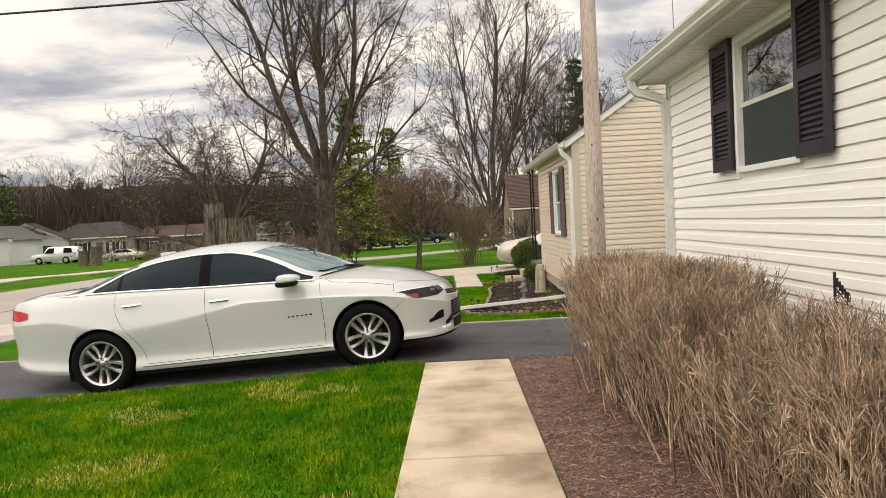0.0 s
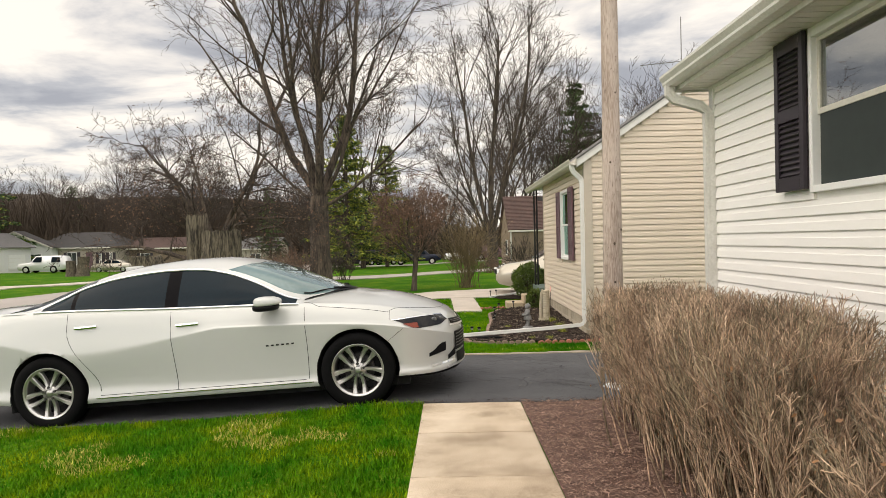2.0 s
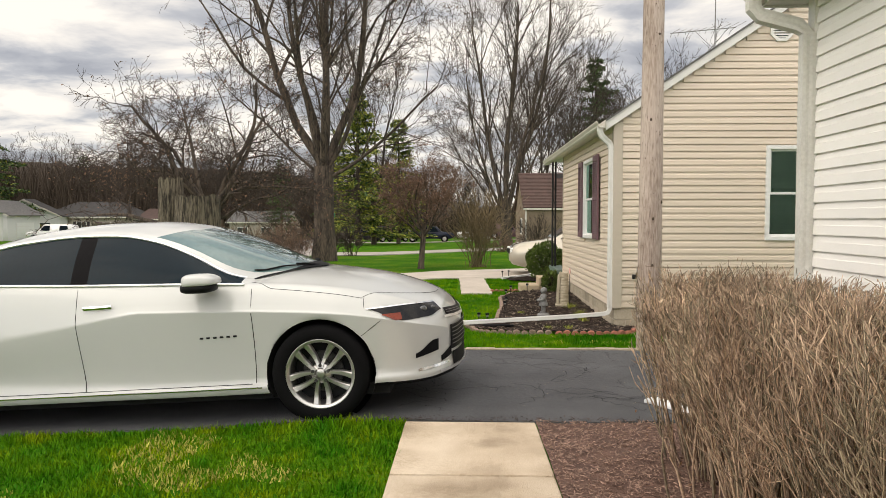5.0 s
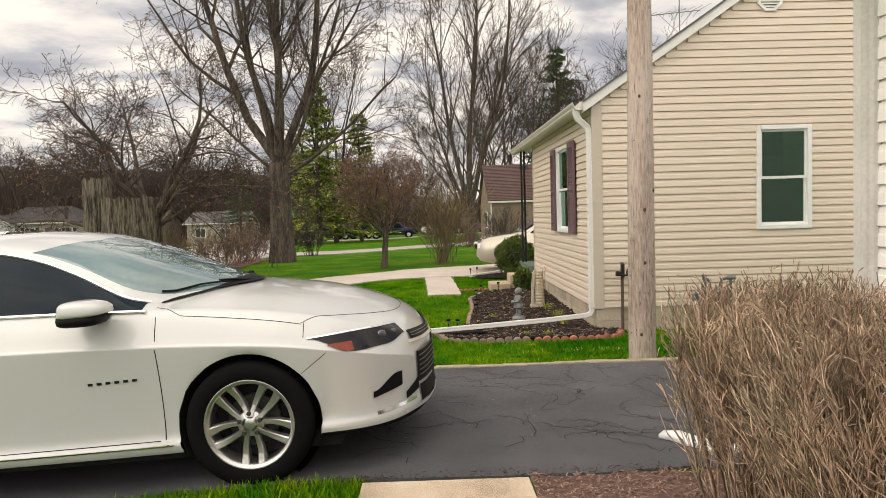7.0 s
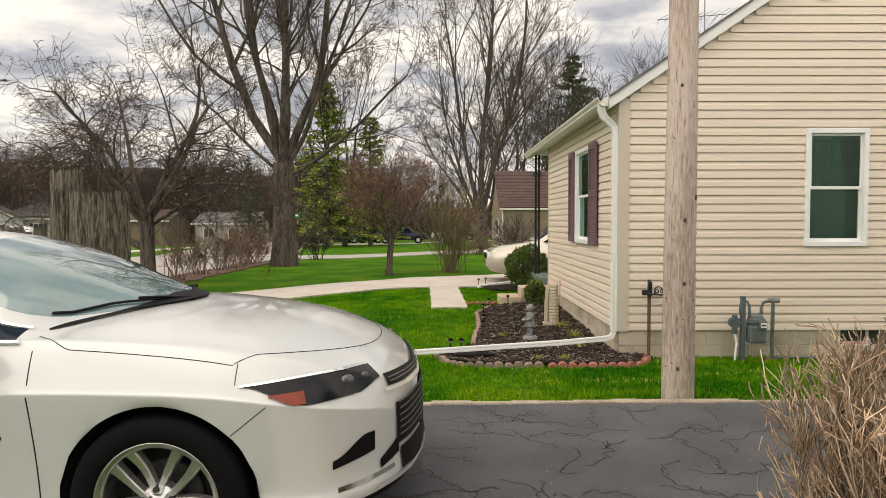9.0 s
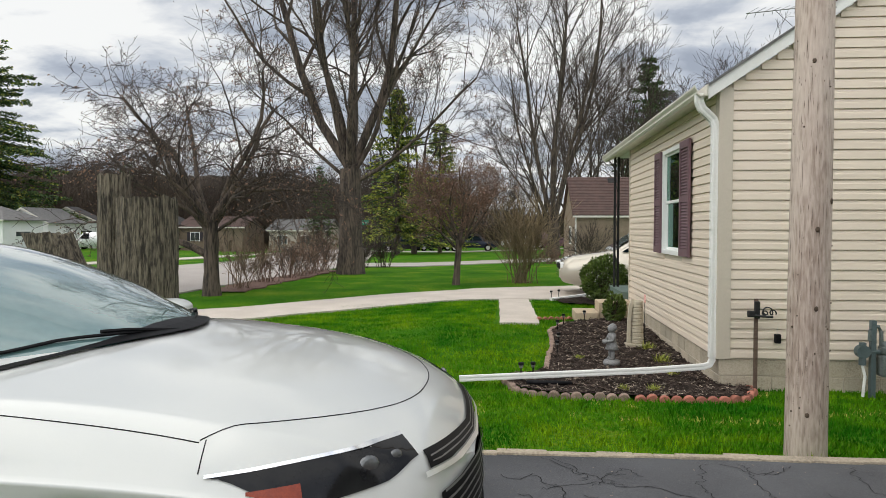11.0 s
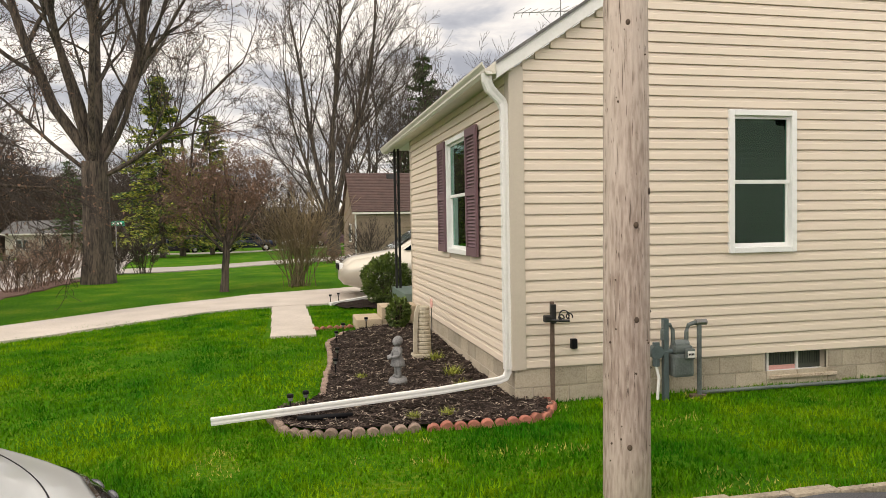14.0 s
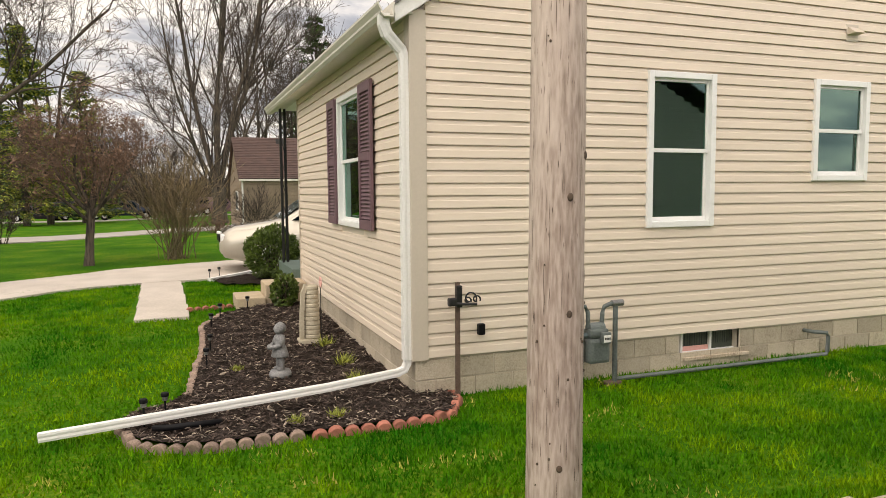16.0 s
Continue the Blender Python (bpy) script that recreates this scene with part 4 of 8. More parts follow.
def tree_from(name, label, category, x, y, trunk_h, trunk_r, boughs, spec, level, seed, bark, twig, flare=1.35, min_r=0.004, group="", buds=0, bud_mat=None, lean=(0, 0)):
    """A bare tree: flared trunk, and boughs given as (height fraction, azimuth, climb, length, radius)."""
    rng = random.Random(seed)
    t = empty(name, pose(x, y, g(x, y)))
    tagged(t, label, category, group)
    trunk = []
    for i in range(9):
        s = i / 8
        trunk.append(((lean[0] * s + 0.03 * trunk_h * 0.15 * rng.uniform(-1, 1), lean[1] * s, -0.15 + (trunk_h + 0.15) * s), trunk_r * (flare - (flare - 1) * min(1, s * 3.0) - 0.12 * s)))
    tubes("trunk", [([q[0] for q in trunk], [q[1] for q in trunk])], bark, t)
    lines = []
    for hf, az, climb, ln, rr in boughs:
        a, c = radians(az), radians(climb)
        j = hf * 8
        i = min(7, int(j))
        p0, p1 = Vector(trunk[i][0]), Vector(trunk[min(8, i + 1)][0])
        grow(rng, p0.lerp(p1, j - i), Vector((math.cos(a) * math.cos(c), math.sin(a) * math.cos(c), math.sin(c))), ln, rr, level, spec, lines)
    thick = [l for l in lines if l[1][0] >= 0.03]
    thin = [([q for q in l[0]], [max(min_r, v) for v in l[1]]) for l in lines if l[1][0] < 0.03]
    tubes("branchwork", thick, bark, t)["kind"] = "stuff"
    if thin:
        tw = tubes("twig_mass", thin, twig, t, 3)
        tw["kind"] = "stuff"
    if buds:
        verts, faces = [], []
        tips = [l[0][-1] for l in thin] + [l[0][len(l[0]) // 2] for l in thin]
        for k in range(buds):
            q = Vector(tips[rng.randrange(len(tips))]) + Vector((rng.gauss(0, 0.04), rng.gauss(0, 0.04), rng.gauss(0, 0.04)))
            s = rng.uniform(0.018, 0.05)
            n0 = len(verts)
            for _ in range(3):
                verts.append(q + Vector((rng.uniform(-s, s), rng.uniform(-s, s), rng.uniform(-s, s))))
            faces.append((n0, n0 + 1, n0 + 2))
        raw("bud_mass", verts, faces, bud_mat, t)["kind"] = "stuff"
    return t


M_BUD = mat("reddish_bud", (0.24, 0.135, 0.085), (0.14, 0.085, 0.055), 0.8, scale=2, fine=20, island=0.3)
BIG = [(8, 0.52, 40, 0.065, 0.035, 10), (7, 0.5, 42, 0.12, 0.04, 6), (5, 0.48, 42, 0.17, 0.04, 5), (4, 0.5, 44, 0.2, 0.02, 4), (2, 0.6, 45, 0.22, 0.0, 3)]
tree_from("maple_tree", "large bare maple with furrowed bark and swelling reddish buds", "tree", -5.08, 29.7, 3.7, 0.43,
          [(1.0, 182, 56, 9.6, 0.180), (0.98, 160, 76, 9.2, 0.150), (1.0, 40, 84, 9.8, 0.185), (0.97, 4, 66, 9.4, 0.175), (0.92, 350, 50, 6.4, 0.104), (0.86, 356, 24, 5.8, 0.080), (0.88, 186, 42, 4.6, 0.075), (0.95, 265, 66, 6.8, 0.120), (0.94, 85, 68, 7.4, 0.120), (0.97, 215, 70, 7.8, 0.120)],
          BIG, 4, 11, M_BARK, M_BARK2, flare=1.28, min_r=0.0055, buds=11000, bud_mat=M_BUD)
CRAB = [(8, 0.55, 50, 0.16, -0.05, 7), (8, 0.52, 50, 0.19, -0.06, 5), (7, 0.52, 50, 0.24, -0.07, 4), (4, 0.55, 50, 0.28, -0.06, 3)]
tree_from("spreading_tree", "small bare spreading tree with arching branches at the kerb", "tree", -6.6, 21.5, 1.75, 0.185,
          [(0.56, 184, 40, 3.6, 0.095), (1.0, 176, 52, 4.1, 0.079), (0.97, 192, 64, 3.9, 0.079), (1.0, 20, 64, 3.6, 0.083), (1.0, 90, 76, 3.9, 0.083), (0.92, 340, 46, 3.4, 0.068), (0.9, 222, 48, 3.0, 0.060), (0.96, 140, 62, 3.8, 0.075), (0.9, 60, 54, 3.4, 0.064), (0.86, 275, 50, 2.9, 0.056), (0.84, 180, 30, 3.0, 0.049), (0.84, 0, 30, 2.8, 0.045)],
          CRAB, 3, 8, M_BARK, M_BARK2, min_r=0.0052, buds=4500, bud_mat=M_BUD)
BUSHY = [(9, 0.55, 44, 0.13, 0.02, 6), (9, 0.52, 48, 0.17, 0.02, 5), (7, 0.5, 50, 0.22, 0.01, 4), (4, 0.55, 50, 0.22, 0.0, 3)]
tree_from("ornamental_tree", "small round-headed ornamental tree with dense red-brown twigs", "tree", -0.98, 24.8, 1.25, 0.105,
          [(0.95, 170, 50, 1.75, 0.055), (1.0, 70, 80, 2.1, 0.06), (0.9, 10, 48, 1.75, 0.055), (0.80, 215, 34, 1.4, 0.045), (0.82, 320, 36, 1.4, 0.045), (0.95, 120, 66, 1.9, 0.05), (0.98, 270, 65, 1.8, 0.05), (0.85, 60, 36, 1.4, 0.045), (1.0, 250, 84, 2.0, 0.05)],
          BUSHY, 3, 9, M_BARK, M_TWIG_RED, min_r=0.0042, buds=4500, bud_mat=M_BUD, lean=(0.1, 0))
# tall multi-stemmed trees beyond the side street
UPR = [(12, 0.40, 30, 0.045, 0.055, 10), (9, 0.45, 36, 0.09, 0.05, 6), (7, 0.48, 38, 0.13, 0.04, 4), (3, 0.5, 38, 0.16, 0.03, 3)]
tree_from("multi_stem_tree", "tall bare tree of several upright stems", "tree", 3.35, 51.6, 2.2, 0.42,
          [(1.0, 180, 72, 13.5, 0.165), (0.95, 20, 80, 15.2, 0.175), (0.9, 100, 86, 15.6, 0.175), (1.0, 330, 70, 12.8, 0.150), (0.85, 200, 60, 10.0, 0.115), (0.85, 0, 56, 9.2, 0.105), (0.95, 270, 78, 13.0, 0.140), (0.8, 160, 48, 7.0, 0.085)],
          UPR, 3, 21, M_BARK, M_BARK2, min_r=0.0085, group="tall bare trees")
tree_from("multi_stem_tree", "bare tree in the distance behind the upright one", "tree", 7.4, 66.0, 2.0, 0.32,
          [(1.0, 180, 70, 9.0, 0.12), (0.95, 20, 80, 10.2, 0.13), (0.9, 100, 84, 10.6, 0.13), (0.9, 330, 66, 8.6, 0.11)], UPR, 3, 22, M_BARK, M_BARK2, min_r=0.0095, group="tall bare trees")


def conifer(name, label, x, y, h, r0, seed, material, alt=None, tiers=26, bare=0.08, density=1.0, share=0.45):
    """A conifer: tapered trunk, whorls of drooping limbs and many needle sprays."""
    rng = random.Random(seed)
    t = empty(name, pose(x, y, g(x, y)))
    tagged(t, label, "tree")
    tubes("trunk", [([(0, 0, -0.2), (0.05, 0, h * 0.5), (0, 0, h)], [0.035 * h * 0.5, 0.012 * h, 0.02])], M_BARK, t)
    limbs, verts, faces, v2, f2 = [], [], [], [], []
    for i in range(tiers):
        s = bare + (1 - bare) * i / tiers
        z = h * s
        rad = r0 * (1 - s) ** 0.8 * rng.uniform(0.75, 1.15) + 0.15
        for k in range(rng.randint(5, 8)):
            a = rng.uniform(0, 2 * math.pi)
            ln = rad * rng.uniform(0.65, 1.1)
            dr = -0.18 * ln if s < 0.6 else 0.1 * ln
            p0, p1 = Vector((0, 0, z)), Vector((math.cos(a) * ln, math.sin(a) * ln, z + dr + rng.uniform(-0.1, 0.2)))
            limbs.append(([tuple(p0), tuple(p0.lerp(p1, 0.5) + Vector((0, 0, 0.06 * ln))), tuple(p1)], [0.03, 0.02, 0.008]))
            n = int((11 + ln * 22) * density)
            for j in range(n):
                f = rng.uniform(0.15, 1.05)
                c = p0.lerp(p1, f) + Vector((rng.gauss(0, 0.13), rng.gauss(0, 0.13), rng.gauss(0, 0.08)))
                sz = rng.uniform(0.12, 0.32) * (0.7 + 0.05 * h / 2)
                ax = Vector((math.cos(a) + rng.gauss(0, 0.5), math.sin(a) + rng.gauss(0, 0.5), rng.gauss(-0.15, 0.3))).normalized()
                sd = ax.cross(Vector((rng.gauss(0, 1), rng.gauss(0, 1), 1))).normalized() * sz * 0.28
                V, F = (v2, f2) if (alt and rng.random() < share) else (verts, faces)
                n0 = len(V)
                V += [c - sd * 0.5, c + ax * sz * 0.5 - sd, c + ax * sz, c + ax * sz * 0.5 + sd]
                F.append((n0, n0 + 1, n0 + 2, n0 + 3))
    tubes("limb_whorl", limbs, M_BARK, t, 3)["kind"] = "stuff"
    raw("needle_mass", verts, faces, material, t)["kind"] = "stuff"
    if alt:
        raw("young_needle_mass", v2, f2, alt, t)["kind"] = "stuff"
    return t


conifer("spruce_tree", "tall spruce with yellow-green needles behind the bare maple", -9.23, 65.65, 14.5, 4.4, 31, M_NEEDLE_Y, M_NEEDLE, 32, 0.08, 1.8)
conifer("pine_tree", "yellow-green pine beside the spruce", -6.12, 71.9, 12.5, 3.8, 32, M_NEEDLE_Y, M_NEEDLE, 26, 0.08, 1.7)
conifer("spruce_tree", "dark tall spruce rising behind the house roof", 13.68, 74.46, 18.5, 5.4, 33, M_NEEDLE, None, 36, 0.08, 1.9)
conifer("spruce_tree", "broad dark green spruce behind the houses across the street", -57.66, 76.78, 25.5, 12.2, 34, M_NEEDLE, M_NEEDLE_Y, 60, 0.13, 1.7, 0.16)
conifer("cedar_tree", "dark evergreen in front of the winter woods", -55.73, 104.61, 12.5, 4.6, 35, M_NEEDLE, None, 22)
conifer("cedar_tree", "dark evergreen in front of the winter woods", -22.57, 90.01, 10.5, 2.6, 36, M_NEEDLE, None, 20)

# bare trees behind the roofs and the winter woods all round the distance
FAR = [(7, 0.55, 34, 0.08, 0.05, 6), (6, 0.55, 38, 0.12, 0.04, 4), (5, 0.55, 40, 0.16, 0.03, 3)]
def far_tree_lines(seed, h):
    rr = random.Random(seed)
    lines = [([(0, 0, -0.3), (0.1, 0, h * 0.3)], [0.032 * h * 0.5, 0.026 * h * 0.5])]
    for _ in range(6):
        a, c = rr.uniform(0, 6.28), radians(rr.uniform(48, 84))
        grow(rr, Vector((0.05, 0, h * rr.uniform(0.18, 0.3))), Vector((math.cos(a) * math.cos(c), math.sin(a) * math.cos(c), math.sin(c))), h * rr.uniform(0.45, 0.7), 0.009 * h, 3, FAR + [(4, 0.55, 42, 0.18, 0.02, 3)], lines)
    return [(p, [max(0.015, v) for v in q]) for p, q in lines]


def far_tree(seed, h, x, y, label):
    t = empty("bare_tree", pose(x, y, g(x, y)))
    tagged(t, label, "tree", "bare trees in the distance")
    lines = far_tree_lines(seed, h)
    tubes("trunk", lines[:1], M_BARK, t)
    tubes("crown", lines[1:], M_BARK2, t, 3)["kind"] = "stuff"
    return t


far_a = far_tree(41, 17, 16.7, 76.6, "bare deciduous tree behind the house roof")
far_b = far_tree(42, 15, 20.9, 72.59, "bare deciduous tree behind the house roof")
far_c = far_tree(43, 13, -32.92, 93.87, "bare tree in the winter woods beyond the houses")
far_d = far_tree(44, 16, -45.31, 97.67, "bare tree in the winter woods beyond the houses")
rr = random.Random(77)
for x, y in ((10.27, 68.2), (25.8, 80.95), (32.16, 72.87), (8.08, 92.85), (19.28, 95.19), (-8.2, 69.0), (4.6, 90.5)):
    copy_thing(rr.choice((far_a, far_b)), pose(x, y, g(x, y), 0, 0, rr.uniform(0, 360)))
for k in range(110):
    d, a = rr.uniform(92, 150), radians(rr.uniform(93, 141))
    x, y = d * math.cos(a), d * math.sin(a)
    if abs(x + 15) < 7 and y < 90 or (x < -22 and y < 92):
        continue
    m = pose(x, y, g(x, y) - 0.3, 0, 0, rr.uniform(0, 360)) @ Matrix.Scale(rr.uniform(0.6, 1.0), 4)
    t = copy_thing(rr.choice((far_c, far_d)), m)
    t.scale = m.to_scale()
for k in range(26):
    d, a = rr.uniform(110, 150), radians(rr.uniform(58, 95))
    x, y = d * math.cos(a), d * math.sin(a)
    m = pose(x, y, g(x, y) - 0.3, 0, 0, rr.uniform(0, 360)) @ Matrix.Scale(rr.uniform(0.6, 1.0), 4)
    t = copy_thing(rr.choice((far_c, far_d)), m)
    t.scale = m.to_scale()


def woods_ridge():
    """The far wooded rise: a long bank with a ragged brushy top."""
    verts, faces = [], []
    n = 260
    rows = 7
    for i in range(n):
        a = radians(40 + 110 * i / (n - 1))
        d = 165
        hh = 9.6 + 4.0 * noise.noise((i * 0.05, 3, 0)) + 1.1 * noise.noise((i * 0.45, 0, 0)) + 7.5 * smooth(math.degrees(a), 90, 108)
        for j in range(rows):
            f = j / (rows - 1)
            dd = d + 25 * f + 2.0 * noise.noise((i * 0.8, j * 2.1, 0))
            verts.append((dd * math.cos(a), dd * math.sin(a), -3.4 + hh * math.sin(f * math.pi * 0.5)))
    for i in range(n - 1):
        for j in range(rows - 1):
            faces.append((i * rows + j, (i + 1) * rows + j, (i + 1) * rows + j + 1, i * rows + j + 1))
    return tagged(raw("backdrop", verts, faces, M_WOODS), "brown wooded rise in the far distance", "woods", kind="structure")


woods_ridge()


def woods_brush():
    """The brushy mass of trunks and twigs before the far rise."""
    rng = random.Random(61)
    verts, faces = [], []
    for _ in range(42000):
        a, d = radians(rng.uniform(60, 141)), rng.uniform(100, 168)
        x, y = d * math.cos(a), d * math.sin(a)
        if abs(x) < 26 and y < 138 and math.degrees(a) < 96:
            continue
        top = (8.6 + 3.0 * noise.noise((a * 9, d * 0.03, 0)) + 5.0 * smooth(math.degrees(a), 91, 108)) * rng.uniform(0.4, 0.86)
        b = rng.uniform(0, 0.55) * top
        w = rng.uniform(0.03, 0.10) + 0.10 * (rng.random() < 0.12)
        lx, ly = rng.gauss(0, 0.17) * top, rng.gauss(0, 0.17) * top
        n0 = len(verts)
        z = g(x, y)
        verts += [(x - w, y, z + b), (x + w, y, z + b), (x + lx, y + ly, z + top)]
        faces.append((n0, n0 + 1, n0 + 2))
    return tagged(raw("far_woods", verts, faces, M_WOODS), "brown leafless woods filling the distance", "woods", kind="stuff")


woods_brush()


# ---------------------------------------------------------------- shrubs
def twig_shrub(name, label, x, y, h, w, seed, stems, material, group="", min_r=0.004, level=2, up=70):
    rng = random.Random(seed)
    spec = [(5, 0.5, 28, 0.10, 0.05, 5), (4, 0.5, 34, 0.14, 0.03, 4), (3, 0.5, 36, 0.16, 0.02, 3)]
    lines = []
    for _ in range(stems):
        a, c = rng.uniform(0, 6.283), radians(rng.gauss(up, 9))
        q = Vector((rng.gauss(0, w * 0.16), rng.gauss(0, w * 0.16), -0.05))
        grow(rng, q, Vector((math.cos(a) * math.cos(c), math.sin(a) * math.cos(c), math.sin(c))), h * rng.uniform(0.6, 0.95), rng.uniform(0.008, 0.016), level, spec, lines)
    t = empty(name, pose(x, y, g(x, y)))
    fine = [(p, [max(min_r, v) for v in q]) for p, q in lines]
    tubes("stem_mass", [l for l in fine if l[1][0] >= 0.0078], material, t, 3)["kind"] = "stuff"
    tubes("twig_mass", [l for l in fine if l[1][0] < 0.0078], material, t, 3)["kind"] = "stuff"
    return tagged(t, label, "shrub", group)


M_SHRUB = mat("pale_shrub_twig", (0.27, 0.19, 0.13), (0.12, 0.085, 0.06), 0.85, scale=3, fine=30, island=0.3)
M_VASE = mat("olive_brown_twig", (0.26, 0.195, 0.105), (0.11, 0.082, 0.048), 0.85, scale=3, fine=30, island=0.3)
twig_shrub("vase_shrub", "upright bare shrub with many slender grey stems", 0.86, 25.5, 2.1, 0.95, 51, 66, M_VASE, min_r=0.006, up=74)
rr = random.Random(88)
tagged(strip("shrub_bed", [(-6.55, 22.1), (-6.65, 25.0), (-6.5, 28.0), (-6.5, 32.6)], 1.1, M_MULCH_RED, 0.03, 0.4, 0.12, seed=9), "bare brown soil strip under the shrub row", "flower bed", kind="structure")
for k, (x, y, h) in enumerate(((-6.5, 23.0, 1.3), (-6.6, 25.2, 1.2), (-6.6, 27.0, 1.1), (-6.4, 27.9, 1.25), (-6.45, 29.1, 1.3), (-6.5, 30.4, 1.35), (-6.6, 31.8, 1.3))):
    twig_shrub("kerb_shrub", "red-brown leafless shrub in the row along the street", x, y, h, 0.85, 60 + k, 22, (M_SHRUB, M_TWIG_RED, M_TWIG_RED)[k % 3], "shrub row", 0.0055, up=64)
for k, (x, y) in enumerate(((-5.3, 37.6), (-6.1, 36.6))):
    twig_shrub("kerb_shrub", "small leafless shrub on the far lawn", x, y, 1.35, 0.7, 90 + k, 26, M_BARK2, "far lawn shrubs", 0.008)


def hedge():
    """The clipped leafless hedge along the walk: hundreds of crowded stems that fork upwards."""
    rng = random.Random(14)
    spec = [(6, 0.42, 17, 0.08, 0.09, 6), (5, 0.5, 24, 0.12, 0.12, 4), (3, 0.55, 32, 0.17, 0.09, 3)]
    halves = ([], [])
    y = 0.6
    k = 0
    while y < 5.96:
        for _ in range(22 if y > 3.0 else 12):
            x = 1.80 + rng.gauss(0, 0.17 if y > 3.0 else 0.14)
            yy = y + rng.uniform(-0.08, 0.08)
            top = 0.99 + 0.025 * math.sin(yy * 2.1) - 0.03 + 0.06 * smooth(yy, 2.8, 3.3) + rng.uniform(-0.13, 0.05)
            notch = max(0.0, 1 - abs(yy - 3.02 - 1.3 * (x - 1.835)) / 0.38)                # where two bushes meet
            top -= 0.42 * notch
            if rng.random() < 0.8 * notch:
                continue
            fan = (x - 1.80) * 0.62
            endfan = 0.05 * smooth(yy, 5.6, 6.0)
            d = Vector((fan + rng.gauss(0, 0.11), rng.gauss(0, 0.11) + endfan, 1.0))
            lines = []
            grow(rng, Vector((x, yy, -0.02)), d, top * rng.uniform(0.8, 1.0), rng.uniform(0.005, 0.0092) * (1.15 if yy < 3.2 else 1.0), 3, spec, lines)
            keep = []
            for p, q in lines:
                left = 1.24 + 0.10 * smooth(yy, 4.6, 5.6) - 0.08 * rng.random()
                high = top + 0.06 * rng.random()
                n_in = 0
                for v in p:                             # clipped back to the hedge's outline
                    if v[2] > high or not left < v[0] < 2.26 or v[1] > 6.10:
                        break
                    n_in += 1
                if n_in < 2:
                    continue
                p, q = p[:n_in], q[:n_in]
                keep.append((p, [max(0.0018, v) for v in q]))
            halves[k % 3 == 0].extend(keep)
            k += 1
        y += 0.075
    t = empty("hedge", pose(0.065, 0.30, 0.055))
    tagged(t, "leafless clipped hedge of crowded brown twigs beside the walk", "hedge")
    tubes("twig_mass", halves[0], M_HEDGE, t, 3)["kind"] = "stuff"
    tubes("grey_twig_mass", halves[1], M_HEDGE2, t, 3)["kind"] = "stuff"
    verts, faces = [], []
    for _ in range(420):
        c = Vector((rng.uniform(1.3, 2.3), rng.uniform(0.8, 5.8), rng.uniform(0.1, 0.9)))
        a, b = Vector((rng.gauss(0, 1), rng.gauss(0, 1), rng.gauss(0, 1))).normalized() * 0.013, Vector((rng.gauss(0, 1), rng.gauss(0, 1), rng.gauss(0, 1))).normalized() * 0.008
        n0 = len(verts)
        verts += [c - a, c + b, c + a, c - b]
        faces.append((n0, n0 + 1, n0 + 2, n0 + 3))
    raw("dry_leaf_scatter", verts, faces, M_DEADLEAF, t)["kind"] = "stuff"


hedge()


def leafy_shrub(name, label, x, y, w, h, seed, n=2600):
    rng = random.Random(seed)
    t = empty(name, pose(x, y, g(x, y)))
    tagged(t, label, "shrub")
    lines, verts, faces = [], [], []
    for _ in range(26):
        a = rng.uniform(0, 6.283)
        tip = Vector((math.cos(a) * w * 0.4 * rng.random(), math.sin(a) * w * 0.4 * rng.random(), h * rng.uniform(0.6, 0.95)))
        lines.append(([(0, 0, -0.03), tuple(tip * 0.5 + Vector((0, 0, 0.05))), tuple(tip)], [0.014, 0.01, 0.004]))
    tubes("stem_mass", lines, M_BARK, t, 3)["kind"] = "stuff"
    for _ in range(n):
        u = Vector((rng.gauss(0, 1), rng.gauss(0, 1), rng.gauss(0, 1))).normalized() * (rng.uniform(0.55, 1.0) ** 0.4)
        k = 1 + 0.25 * noise.noise(u * 2.2 + Vector((seed, 0, 0)))
        c = Vector((u.x * w * 0.5 * k, u.y * w * 0.5 * k, h * 0.52 + u.z * h * 0.48 * k))
        if c.z < 0.03:
            continue
        s = rng.uniform(0.02, 0.045)
        ax = (u + Vector((rng.gauss(0, 0.5), rng.gauss(0, 0.5), rng.gauss(0.3, 0.5)))).normalized() * s
        sd = ax.cross(Vector((rng.gauss(0, 1), rng.gauss(0, 1), rng.gauss(0, 1)))).normalized() * s * 0.42
        n0 = len(verts)
        verts += [c - ax, c + sd, c + ax, c - sd]
        faces.append((n0, n0 + 1, n0 + 2, n0 + 3))
    raw("leaf_mass", verts, faces, M_BOX, t)["kind"] = "stuff"
    return t


leafy_shrub("evergreen_shrub", "dense dark green evergreen shrub by the porch", 2.47, 20.1, 0.98, 0.98, 71, 6500)
leafy_shrub("evergreen_shrub", "small olive green shrub beside the front step", 2.20, 16.75, 0.36, 0.5, 72, 1300)


